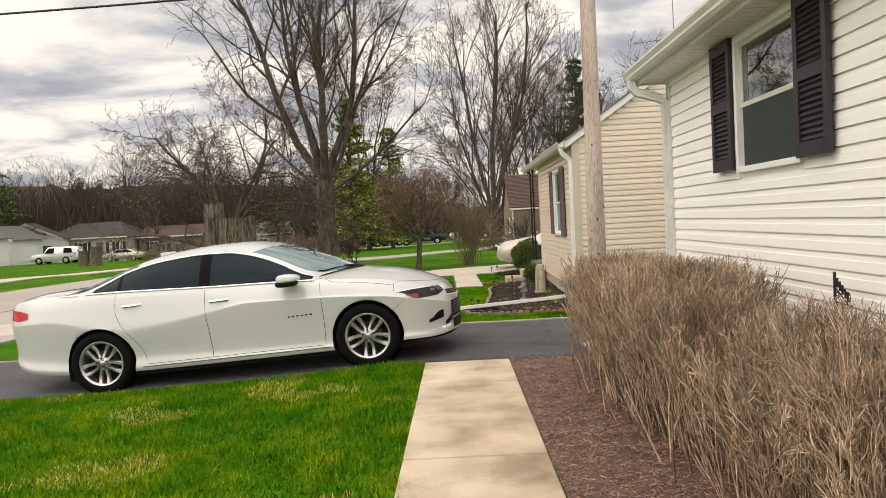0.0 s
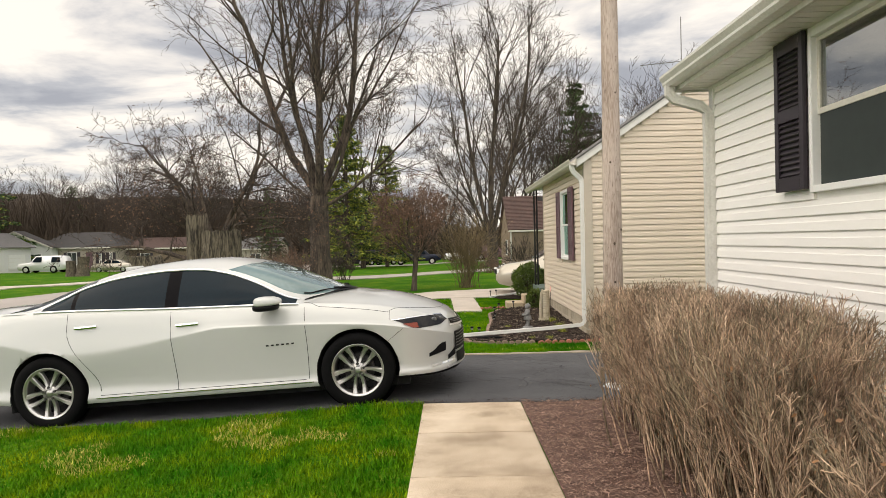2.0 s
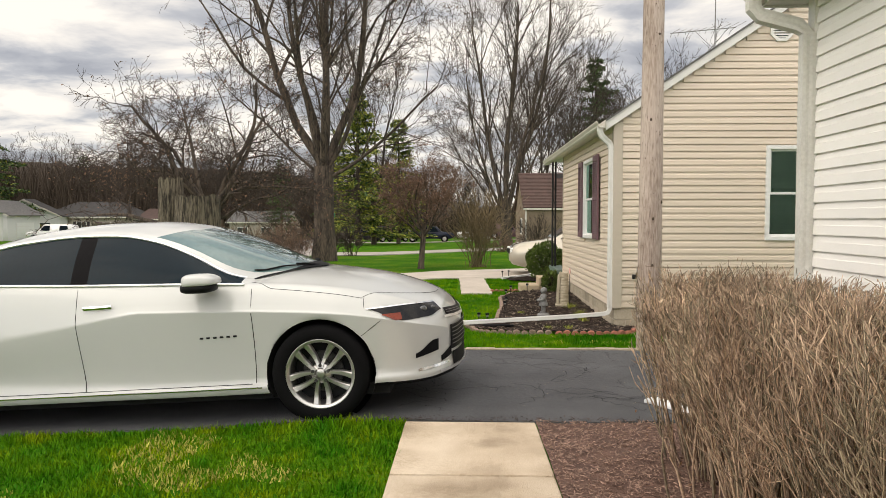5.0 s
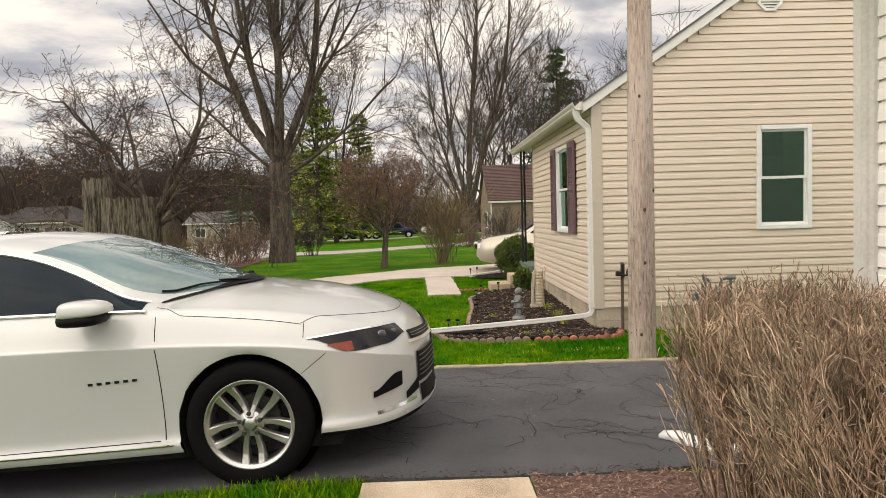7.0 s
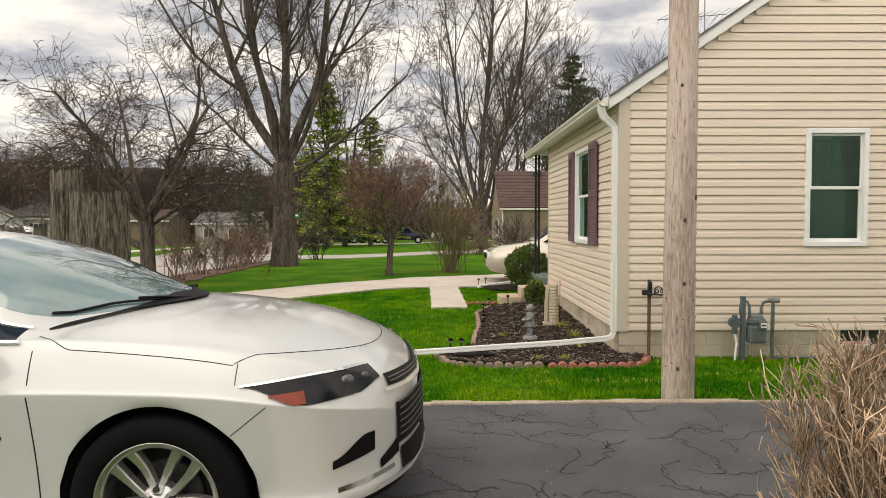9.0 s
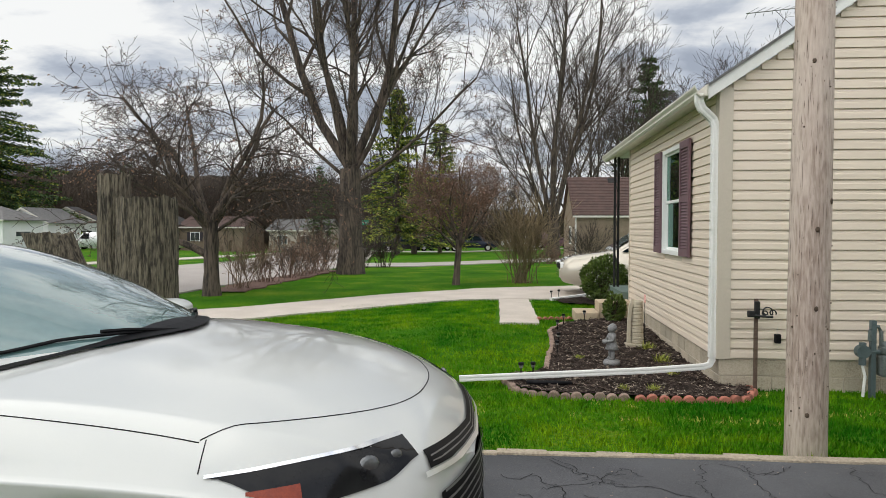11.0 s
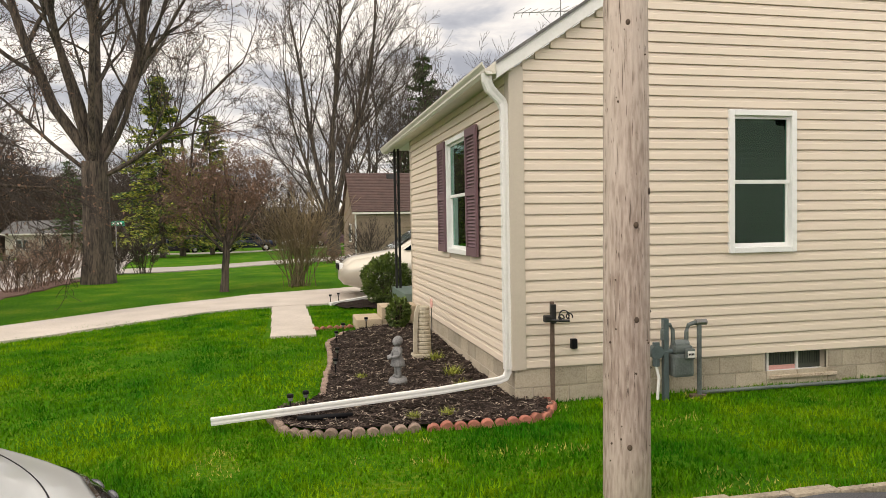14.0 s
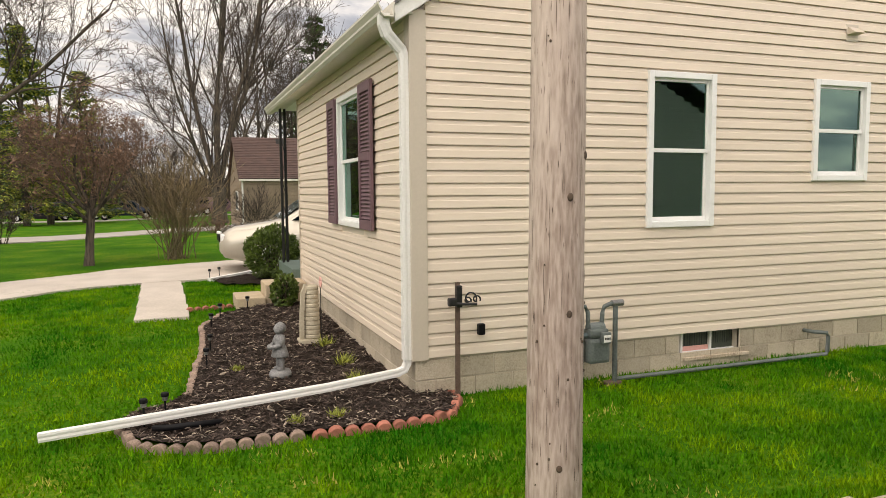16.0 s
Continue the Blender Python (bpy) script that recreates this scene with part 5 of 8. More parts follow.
# ---------------------------------------------------------------- stumps
def stump(name, label, x, y, r0, h, seed, parts):
    t = empty(name, pose(x, y, g(x, y)))
    tagged(t, label, "tree stump")
    for nm, ox, oy, r, hh, lx in parts:
        verts, faces = [], []
        n, rows = 110, 16
        for j in range(rows + 1):
            s = j / rows
            for k in range(n):
                a = 2 * math.pi * k / n
                fur = 0.034 * abs(noise.noise((9.0 * math.cos(a), 9.0 * math.sin(a), s * 1.6 + seed))) + 0.03 * abs(noise.noise((21.0 * math.cos(a), 21.0 * math.sin(a), s * 3 + seed))) + 0.03 * noise.noise((2.2 * math.cos(a), 2.2 * math.sin(a), s * 1.5 + seed))
                rad = r * (1.0 + 0.35 * (1 - s) ** 4) * (1 - 0.08 * s) - fur * 1.0 * r / 0.4
                top = hh * (1 + 0.02 * noise.noise((4 * math.cos(a), 4 * math.sin(a), seed + 9)) + 0.008 * noise.noise((15 * math.cos(a), 15 * math.sin(a), seed)))
                verts.append((ox + lx * s + rad * math.cos(a), oy + rad * math.sin(a), -0.15 + (top + 0.15) * s))
        for j in range(rows):
            for k in range(n):
                faces.append((j * n + k, j * n + (k + 1) % n, (j + 1) * n + (k + 1) % n, (j + 1) * n + k))
        top = [rows * n + k for k in range(n)]
        verts.append((ox + lx, oy, hh * 0.93))
        faces += [(top[k], top[(k + 1) % n], len(verts) - 1) for k in range(n)]
        raw(nm, verts, faces, M_STUMP, t, False)
    return t


stump("split_stump", "tall split tree stump with deeply furrowed grey bark", -4.01, 13.44, 0.45, 2.2, 3.3, (("taller_half", -0.33, 0.05, 0.205, 2.44, 0.02), ("lower_half", 0.13, -0.05, 0.375, 2.15, 0.03)))
stump("broken_log", "leaning broken log beside the split stump", -4.98, 13.88, 0.25, 1.6, 7.1, (("log", 0.36, 0, 0.33, 1.72, -0.86), ("fallen_slab", 0.30, -0.12, 0.20, 1.30, -0.34)))
stump("tree_stump", "weathered reddish split stump on the far lawn", -29.2, 55.85, 0.5, 1.5, 5.5, (("taller_half", 0.42, 0, 0.46, 1.55, 0.15), ("lower_half", -0.42, 0, 0.40, 1.25, -0.05)))


# ---------------------------------------------------------------- the white sedan on the drive
from mathutils.bvhtree import BVHTree


def curve_at(tab, x):
    """Smooth (monotone cubic) reading of a table of (x, value), x rising."""
    if x <= tab[0][0]: return tab[0][1]
    if x >= tab[-1][0]: return tab[-1][1]
    for i in range(len(tab) - 1):
        if tab[i][0] <= x <= tab[i + 1][0]:
            break
    x0, y0 = tab[i]; x1, y1 = tab[i + 1]
    h = x1 - x0
    d = (y1 - y0) / h
    def tang(j):
        if j == 0 or j == len(tab) - 1:
            a, b = (0, 1) if j == 0 else (-2, -1)
            return (tab[b][1] - tab[a][1]) / (tab[b][0] - tab[a][0])
        da = (tab[j][1] - tab[j - 1][1]) / (tab[j][0] - tab[j - 1][0]); db = (tab[j + 1][1] - tab[j][1]) / (tab[j + 1][0] - tab[j][0])
        return 0.0 if da * db <= 0 else 2 * da * db / (da + db)
    m0, m1 = tang(i), tang(i + 1)
    t = (x - x0) / h
    return (2 * t**3 - 3 * t**2 + 1) * y0 + (t**3 - 2 * t**2 + t) * h * m0 + (-2 * t**3 + 3 * t**2) * y1 + (t**3 - t**2) * h * m1


C_W = [(-3.97, 0.42), (-3.90, 0.64), (-3.75, 0.77), (-3.5, 0.855), (-3.0, 0.905), (-2.2, 0.922), (-1.2, 0.922), (0.0, 0.905), (0.4, 0.880), (0.60, 0.815), (0.75, 0.70), (0.86, 0.55), (0.93, 0.36), (0.965, 0.12)]
C_ZC = [(-3.97, 0.80), (-3.93, 0.98), (-3.86, 1.09), (-3.6, 1.115), (-3.2, 1.105), (-2.8, 1.07), (-1.5, 1.0), (-0.6, 1.02), (-0.25, 1.03), (0.1, 0.985), (0.45, 0.915), (0.7, 0.835), (0.83, 0.77), (0.91, 0.69), (0.965, 0.60)]
C_ZS = [(-3.97, 0.78), (-3.93, 0.93), (-3.8, 1.03), (-3.4, 1.065), (-2.8, 1.055), (-1.6, 1.0), (-0.55, 0.955), (0.0, 0.905), (0.4, 0.835), (0.7, 0.755), (0.85, 0.69), (0.92, 0.64), (0.965, 0.58)]
C_ZB = [(-3.97, 0.48), (-3.9, 0.36), (-3.6, 0.27), (-3.0, 0.22), (-2.2, 0.205), (-0.6, 0.205), (0.2, 0.215), (0.45, 0.225), (0.7, 0.225), (0.88, 0.235), (0.965, 0.27)]
C_WS = [(-3.97, 0.92), (-3.6, 0.90), (-2.9, 0.895), (-1.5, 0.905), (-0.4, 0.90), (0.1, 0.885), (0.6, 0.87), (0.965, 0.9)]


def nose(x):
    """Position along the car with the short front overhang drawn in."""
    return x if x < 0.3 else 0.3 + (x - 0.3) * 0.97


def body_section(x):
    W, zc, zs, zb = curve_at(C_W, x), curve_at(C_ZC, x), curve_at(C_ZS, x), curve_at(C_ZB, x)
    ws = W * curve_at(C_WS, x)
    crease = 0.60 + 0.22 * smooth(x, -2.6, -0.6) + 0.17 * smooth(-x, 2.6, 3.4)        # the flank's light line, low at the rear door, high at the front
    crease = min(crease, zs - 0.13, zb + 0.72 * (zs - zb))
    low = zb + 0.13 + 0.05 * smooth(-x, 0.8, 2.4)
    ctrl = [(0, zb), (W * 0.86, zb), (W * 0.965, zb + 0.03), (W * 0.975, zb + 0.065), (W * 0.950, min(low, crease - 0.12)), (W * 1.0, crease), (W * 0.992, crease + 0.30 * (zs - crease)),
            (ws, zs), (ws * 0.90, zs + 0.28 * (zc - zs)), (ws * 0.62, zs + 0.72 * (zc - zs)), (ws * 0.3, zs + 0.95 * (zc - zs)), (0, zc)]
    out = []
    for i in range(len(ctrl) - 1):
        p0, p1, p2, p3 = ctrl[max(0, i - 1)], ctrl[i], ctrl[i + 1], ctrl[min(len(ctrl) - 1, i + 2)]
        k = 2 if i < 3 else 4
        for j in range(k):
            t = j / k
            out.append(tuple(0.5 * (2 * p1[a] + (p2[a] - p0[a]) * t + (2 * p0[a] - 5 * p1[a] + 4 * p2[a] - p3[a]) * t * t + (3 * p1[a] - p0[a] - 3 * p2[a] + p3[a]) * t**3) for a in (0, 1)))
    out.append(ctrl[-1])
    return [(max(0.0, a), b - 0.018 * smooth(x, 0.2, 0.8)) for a, b in out]


WB, WR, ARCH = 2.83, 0.335, 0.372
def stations():
    xs = [-3.97, -3.955, -3.93, -3.90, -3.86]
    x = -3.82
    while x < 0.80:
        xs.append(x)
        x += 0.022 if (abs(x) < 0.46 or abs(x + WB) < 0.46) else 0.055
    return xs + [0.80, 0.83, 0.86, 0.885, 0.91, 0.93, 0.948, 0.965]


def car_shell():
    """The painted lower body with both wheel arches cut and the underside."""
    bm = bmesh.new()
    xs = stations()
    grid = []
    for x in xs:
        sec = body_section(x)
        right = [bm.verts.new((nose(x), -a, b)) for a, b in sec]
        left = [right[0]] + [bm.verts.new((nose(x), a, b)) for a, b in sec[1:-1]] + [right[-1]]
        grid.append((right, left))
    n = len(grid[0][0])
    under = []
    for i in range(len(xs) - 1):
        for s in (0, 1):
            a, b = grid[i][s], grid[i + 1][s]
            for k in range(n - 1):
                vs = [a[k], b[k], b[k + 1], a[k + 1]]
                if s: vs.reverse()
                vs = list(dict.fromkeys(vs))
                if len(vs) >= 3:
                    f = bm.faces.new(vs)
                    f.smooth = True
                    if k < 3: under.append(f)
    for i, flip in ((0, False), (len(xs) - 1, True)):
        loop = grid[i][0] + grid[i][1][1:-1][::-1]
        f = bm.faces.new(loop if flip else loop[::-1]); f.smooth = True
    inside = set()
    for v in bm.verts:
        for cx in (0.0, -WB):
            if abs(v.co.y) > 0.5 and math.hypot(v.co.x - cx, v.co.z - WR) < ARCH:
                inside.add(v)
    dead = [f for f in bm.faces if all(v in inside for v in f.verts)]
    bmesh.ops.delete(bm, geom=dead, context="FACES")
    for v in [v for v in bm.verts if v in inside]:
        cx = 0.0 if abs(v.co.x) < 1 else -WB
        d = Vector((v.co.x - cx, v.co.z - WR))
        if d.length > 1e-4 and v.co.z > 0.16:
            d = d.normalized() * ARCH
            v.co.x, v.co.z = cx + d.x, WR + d.y
    for f in bm.faces:
        c = f.calc_center_median()
        f.material_index = 1 if c.z < curve_at(C_ZB, c.x) + 0.02 else 0
    return bm


C_RZ = [(-3.12, 1.055), (-2.95, 1.09), (-2.78, 1.150), (-2.5, 1.262), (-2.15, 1.330), (-1.75, 1.356), (-1.45, 1.343), (-1.2, 1.295), (-0.9, 1.183), (-0.62, 1.035), (-0.52, 1.0), (-0.45, 0.985), (-0.3, 1.0), (-0.18, 1.003), (-0.08, 0.98)]
C_RW = [(-3.12, 0.74), (-2.8, 0.70), (-2.4, 0.635), (-1.9, 0.605), (-1.45, 0.61), (-1.1, 0.65), (-0.8, 0.715), (-0.62, 0.735), (-0.52, 0.69), (-0.45, 0.62), (-0.3, 0.47), (-0.18, 0.30), (-0.08, 0.12)]
C_GZ = [(-3.25, 1.09), (-3.05, 1.165), (-2.75, 1.275), (-2.4, 1.378), (-2.05, 1.432), (-1.7, 1.452), (-1.4, 1.445), (-1.1, 1.405), (-0.8, 1.315), (-0.5, 1.19), (-0.25, 1.075), (-0.08, 0.985)]


def belt(x):
    return curve_at(C_W, x) * curve_at(C_WS, x) - 0.012, curve_at(C_ZS, x) + 0.006


def green_section(x):
    wb, zb = belt(x)
    zr, wr, zg = curve_at(C_RZ, x), curve_at(C_RW, x), curve_at(C_GZ, x)
    if zr < zb + 0.01:
        zr, wr = zb + 0.0005, wb - 0.001
    zg = max(zg, zr + 0.001) if zg > zr else zg
    out = []
    for j in range(7):
        t = j / 6
        out.append((wb + (wr - wb) * t + 0.018 * math.sin(math.pi * t), zb + (zr - zb) * t))
    for t, u in ((0.05, 0.22), (0.12, 0.42), (0.25, 0.64), (0.42, 0.82), (0.6, 0.92), (0.8, 0.98), (1.0, 1.0)):
        out.append((wr * (1 - t), zr + (zg - zr) * u))
    return out


M_TRIM_BRIGHT = mat("satin_bright_trim", (0.86, 0.86, 0.85), (0.80, 0.80, 0.80), 0.3, metal=0.75, scale=10, fine=100)
M_PILLAR = mat("gloss_black_pillar", (0.003, 0.003, 0.004), (0.002, 0.002, 0.003), 0.25, scale=20, fine=100, spec=0.05)


def car_greenhouse(car):
    xs = [-3.25 + 0.04 * i for i in range(80)]
    xs = [x for x in xs if x <= -0.08]
    bms = {k: bmesh.new() for k in ("roof", "side_glass_r", "side_glass_l", "windshield", "rear_window", "pillar_r", "pillar_l", "divider_r", "divider_l")}
    secs = [green_section(x) for x in xs]
    cache = {}
    def vert(key, i, k, s):
        q = (key, i, k, s if secs[i][k][0] > 1e-6 else 0)
        if q not in cache:
            x = xs[i]
            if 7 <= k < 11:                         # the windshield's header sweeps back towards its ends
                x -= (11 - k) * 0.055 * (smooth(x, -1.9, -0.98) if x < -0.98 else 1 - smooth(x, -0.98, -0.25))
            a, b = green_section(x)[k]
            cache[q] = bms[key].verts.new((x, -a if s == 0 else a, b))
        return cache[q]
    n = len(secs[0])
    for i in range(len(xs) - 1):
        xm = (xs[i] + xs[i + 1]) / 2
        for s in (0, 1):
            for k in range(n - 1):
                if k < 6:
                    key = ("side_glass_r", "side_glass_l")[s] if -2.90 < xm < -0.52 else "roof"
                    if -1.74 < xm < -1.62: key = ("pillar_r", "pillar_l")[s]
                    if -2.60 < xm < -2.56: key = ("divider_r", "divider_l")[s]
                elif k == 6:
                    key = "roof"
                elif xm > -0.98:
                    key = "windshield"
                elif xm > -2.44:
                    key = "roof"
                else:
                    key = "rear_window"
                vs = [vert(key, i, k, s), vert(key, i + 1, k, s), vert(key, i + 1, k + 1, s), vert(key, i, k + 1, s)]
                if s: vs.reverse()
                vs = list(dict.fromkeys(vs))
                if len(vs) > 2 and len({tuple(v.co) for v in vs}) > 2:
                    try:
                        bms[key].faces.new(vs).smooth = True
                    except ValueError:
                        pass
    look_up = {"roof": M_PAINT, "side_glass_r": M_CARGLASS, "side_glass_l": M_CARGLASS, "windshield": M_WINDSHIELD, "rear_window": M_CARGLASS, "pillar_r": M_PILLAR, "pillar_l": M_PILLAR, "divider_r": M_PILLAR, "divider_l": M_PILLAR}
    for key, b in bms.items():
        part(key[:-2] if key[-2:] in ("_r", "_l") else key, b, look_up[key], car)
    for s in (-1, 1):
        b = bmesh.new()
        pts = []
        for i in range(61):
            x = -2.92 + 2.40 * i / 60
            sc = green_section(x)
            pts.append((x, s * (sc[6][0] + 0.006), sc[6][1]))
        sweep(b, pts, disc_prof(0.011, 6))
        pts = [(x, s * (belt(x)[0] + 0.010), belt(x)[1] + 0.006) for x in [-2.95 + 2.45 * i / 40 for i in range(41)]]
        sweep(b, pts, disc_prof(0.010, 6))
        part("window_trim", b, M_TRIM_BRIGHT, car, "chrome strip round the side windows")


M_DISC = mat("dark_brake_disc", (0.07, 0.068, 0.066), (0.03, 0.029, 0.028), 0.6, metal=0.5, scale=12, fine=90)


def make_wheel(m, parent_car):
    t = empty("wheel")
    t.parent = parent_car
    t.matrix_local = m
    R = Matrix.Rotation(radians(90), 4, "X")          # lathe axis z -> -y
    b = bmesh.new()
    lathe(b, [(0.230, -0.10), (0.246, -0.112), (0.285, -0.116), (0.318, -0.108), (0.332, -0.088), (0.335, -0.05), (0.335, 0.05), (0.332, 0.088), (0.318, 0.108), (0.285, 0.116), (0.246, 0.112), (0.230, 0.10)], 56, R)
    for f in b.faces: f.smooth = True
    bmesh.ops.recalc_face_normals(b, faces=b.faces)
    part("tyre", b, M_TYRE, t)
    b = bmesh.new()
    lathe(b, [(0.208, -0.09), (0.213, 0.06), (0.214, 0.095), (0.229, 0.101), (0.236, 0.106), (0.238, 0.100), (0.232, 0.085)], 56, R)
    for f in b.faces: f.smooth = True
    part("rim", b, M_ALLOY, t)
    b = bmesh.new()
    lathe(b, [(0.0, 0.0), (0.135, 0.0), (0.14, -0.005), (0.14, -0.025)], 40, R)
    part("brake_disc", b, M_DISC, t)
    # added near-black disc that stands in for the shade between the spokes
    b = bmesh.new()
    lathe(b, [(0.0, -0.03), (0.205, -0.03), (0.205, -0.09)], 40, R)
    part("wheel_back", b, M_DARK, t)
    def blade(a):
        b = bmesh.new()
        rows = []
        for j in range(7):
            s = j / 6
            rr = 0.040 + 0.187 * s
            ang = a * (0.42 + 0.58 * s ** 0.75)
            w = 0.0125 + 0.0105 * s * s
            yy = 0.088 - 0.014 * math.sin(math.pi * s) + 0.004 * s
            row = []
            for side, dep in ((-1.25, -0.030), (-1, -0.002), (-0.7, 0.004), (0.7, 0.004), (1, -0.002), (1.25, -0.030)):
                px, pz = rr * math.sin(ang) + side * w * math.cos(ang), rr * math.cos(ang) - side * w * math.sin(ang)
                row.append(b.verts.new((px, -(yy + dep), pz)))
            rows.append(row)
        for p, q in zip(rows[:-1], rows[1:]):
            for k in range(5):
                b.faces.new((p[k], p[k + 1], q[k + 1], q[k]))
        bmesh.ops.recalc_face_normals(b, faces=b.faces)
        return b
    meshes, first = [], {}
    for a in (radians(25.5), radians(-25.5)):
        o = part("spoke", blade(a), M_ALLOY, t)
        meshes.append(o.data); first[o.data.name] = o
    for k in range(5):
        rot = Matrix.Rotation(k * 2 * math.pi / 5, 4, "Y")
        for me in meshes:
            if k:
                o = new("spoke", me); o.parent = t; o.matrix_local = rot
            else:
                first[me.name].matrix_local = rot
        b = bmesh.new()
        cyl(b, (0, -0.07, 0.056), (0, -0.099, 0.056), 0.0125, 0.0115, 8)
        o = part("lug_nut", b, M_DISC, t)
        o.matrix_local = rot
    b = bmesh.new()
    lathe(b, [(0.0, 0.0925), (0.026, 0.0925), (0.031, 0.090), (0.033, 0.084), (0.066, 0.080), (0.072, 0.06), (0.074, 0.03)], 30, R)
    for f in b.faces: f.smooth = True
    part("hub_cap", b, M_ALLOY, t)
    return t


M_LENS = mat("grey_projector_lens", (0.16, 0.165, 0.17), (0.09, 0.092, 0.095), 0.12, metal=0.6, scale=20, fine=90)


def sedan():
    fwp, rwp = Vector((-0.522, 6.93, 0.016)), Vector((-3.345, 6.99, -0.152))
    d = (fwp - rwp)
    yaw = math.degrees(math.atan2(d.y, d.x))
    pitch = math.degrees(math.atan2(d.z, math.hypot(d.x, d.y)))
    left = Vector((-math.sin(radians(yaw)), math.cos(radians(yaw)), 0))
    o = fwp + left * 0.86
    car = empty("sedan_car", pose(o.x, o.y, fwp.z, 0, -pitch, yaw))
    tagged(car, "pearl white four-door sedan with tinted windows parked on the drive", "car")
    shell = car_shell()
    tree = BVHTree.FromBMesh(shell)
    part("body", shell, [M_PAINT, M_BLACK], car)
    car_greenhouse(car)
    for x in (0.0, -WB):
        make_wheel(pose(x, -0.785, WR), car)
        make_wheel(pose(x, 0.785, WR, 0, 0, 180), car)
    for x in (0.0, -WB):                               # arch liners
        for s in (-1, 1):
            b = bmesh.new()
            rows = []
            for j in range(21):
                a = radians(-25 + 230 * j / 20)
                rows.append([b.verts.new((x + 0.374 * math.cos(a), s * y, WR + 0.374 * math.sin(a))) for y in (0.45, 0.855)])
            for p, q in zip(rows[:-1], rows[1:]):
                b.faces.new((p[0], p[1], q[1], q[0]))
            b.faces.new([r[0] for r in rows])
            part("arch_liner", b, M_DARK, car)
    part("underbody", boxm(-3.25, 0.45, -0.78, 0.78, 0.16, 0.24), M_DARK, car)

    def side_pt(x, z, off=0.004, s=-1):
        hit = tree.ray_cast(Vector((x, s * 2.0, z)), Vector((0, -s, 0)))[0]
        return Vector((x, (abs(hit.y) if hit else 0.9) * s + s * off, z))

    def front_pt(deg, z, off=0.004):
        a = radians(deg)
        c = Vector((0.15, 0, z))
        w = Vector((math.cos(a), -math.sin(a), 0))
        hit = tree.ray_cast(c + w * 3, -w)[0]
        return (hit if hit else c + w * 0.8) + w * off

    def patch(name, a0, a1, lo, hi, material, label="", off=0.004, n=18, rows=5, parent=None, s=1):
        b = bmesh.new()
        g_ = []
        for i in range(n + 1):
            u = i / n
            a = a0 + (a1 - a0) * u
            col = []
            for j in range(rows + 1):
                z = lo(u) + (hi(u) - lo(u)) * j / rows
                p = front_pt(a, z, off)
                col.append(b.verts.new((p.x, p.y * s, p.z)))
            g_.append(col)
        for p, q in zip(g_[:-1], g_[1:]):
            for j in range(rows):
                b.faces.new((p[j], q[j], q[j + 1], p[j + 1])).smooth = True
        return part(name, b, material, parent or car, label)

    for s in (1, -1):
        lamp = patch("headlight", 78, 38, lambda u: 0.752 - 0.09 * smooth(u, 0.0, 0.40) + 0.03 * smooth(u, 0.75, 1.0), lambda u: 0.758 - 0.010 * u + 0.010 * math.sin(math.pi * u), M_LAMP, "dark headlight with amber reflector", 0.006, s=s)
        patch("amber_reflector", 71.5, 63, lambda u: 0.708 - 0.038 * smooth(u, 0.0, 0.7), lambda u: 0.716 - 0.002 * u, M_AMBER, "", 0.011, 8, 2, lamp, s)
        for a_, r_ in ((50.0, 0.034), (43.5, 0.024)):
            c_ = front_pt(a_, 0.708, -0.004)
            lens_bm = bmesh.new()
            bmesh.ops.create_uvsphere(lens_bm, u_segments=18, v_segments=10, radius=r_, matrix=pose(c_.x, c_.y * s, c_.z, 0, 0, -a_ * s) @ Matrix.Diagonal((0.45, 1.0, 0.82, 1)))
            part("lens", lens_bm, M_LENS, lamp, smooth_shade=True)
        patch("lamp_trim", 78, 38, lambda u: 0.752 - 0.010 * u + 0.010 * math.sin(math.pi * u), lambda u: 0.760 - 0.010 * u + 0.010 * math.sin(math.pi * u), M_CHROME, "", 0.009, 18, 1, lamp, s)
        fog = patch("fog_recess", 57, 44, lambda u: 0.385 + 0.03 * u, lambda u: 0.42 + 0.075 * smooth(u, 0, 0.8), M_BLACK, "black fog lamp recess", 0.005, 10, 3, s=s)
        patch("fog_duct", 42, 33, lambda u: 0.325 + 0.03 * u, lambda u: 0.365 + 0.06 * u, M_BLACK, "", 0.005, 8, 2, fog, s)
        patch("fog_trim", 56, 36, lambda u: 0.292 + 0.012 * u, lambda u: 0.310 + 0.012 * u, M_CHROME, "", 0.007, 10, 1, fog, s)
    grille = patch("upper_grille", 36, -36, lambda u: 0.612 + 0.035 * abs(2 * u - 1), lambda u: 0.655 + 0.04 * abs(2 * u - 1), M_BLACK, "black upper grille with chrome bar", 0.008, 24, 3)
    for k in range(2):
        patch("grille_bar", 35, -35, lambda u: 0.625 + 0.014 * k + 0.037 * abs(2 * u - 1), lambda u: 0.629 + 0.014 * k + 0.037 * abs(2 * u - 1), M_STEEL, "", 0.013, 20, 1, grille)
    patch("chrome_bar", 38, -38, lambda u: 0.596 + 0.035 * abs(2 * u - 1), lambda u: 0.612 + 0.035 * abs(2 * u - 1), M_TRIM_BRIGHT, "", 0.014, 24, 1, grille)
    low = patch("lower_grille", 34, -34, lambda u: 0.39, lambda u: 0.568, M_BLACK, "black honeycomb lower grille with chrome surround", 0.008, 24, 4)
    for k in range(6):
        patch("grille_bar", 33, -33, lambda u: 0.425 + 0.028 * k, lambda u: 0.433 + 0.028 * k, M_STEEL, "", 0.016, 20, 1, low)
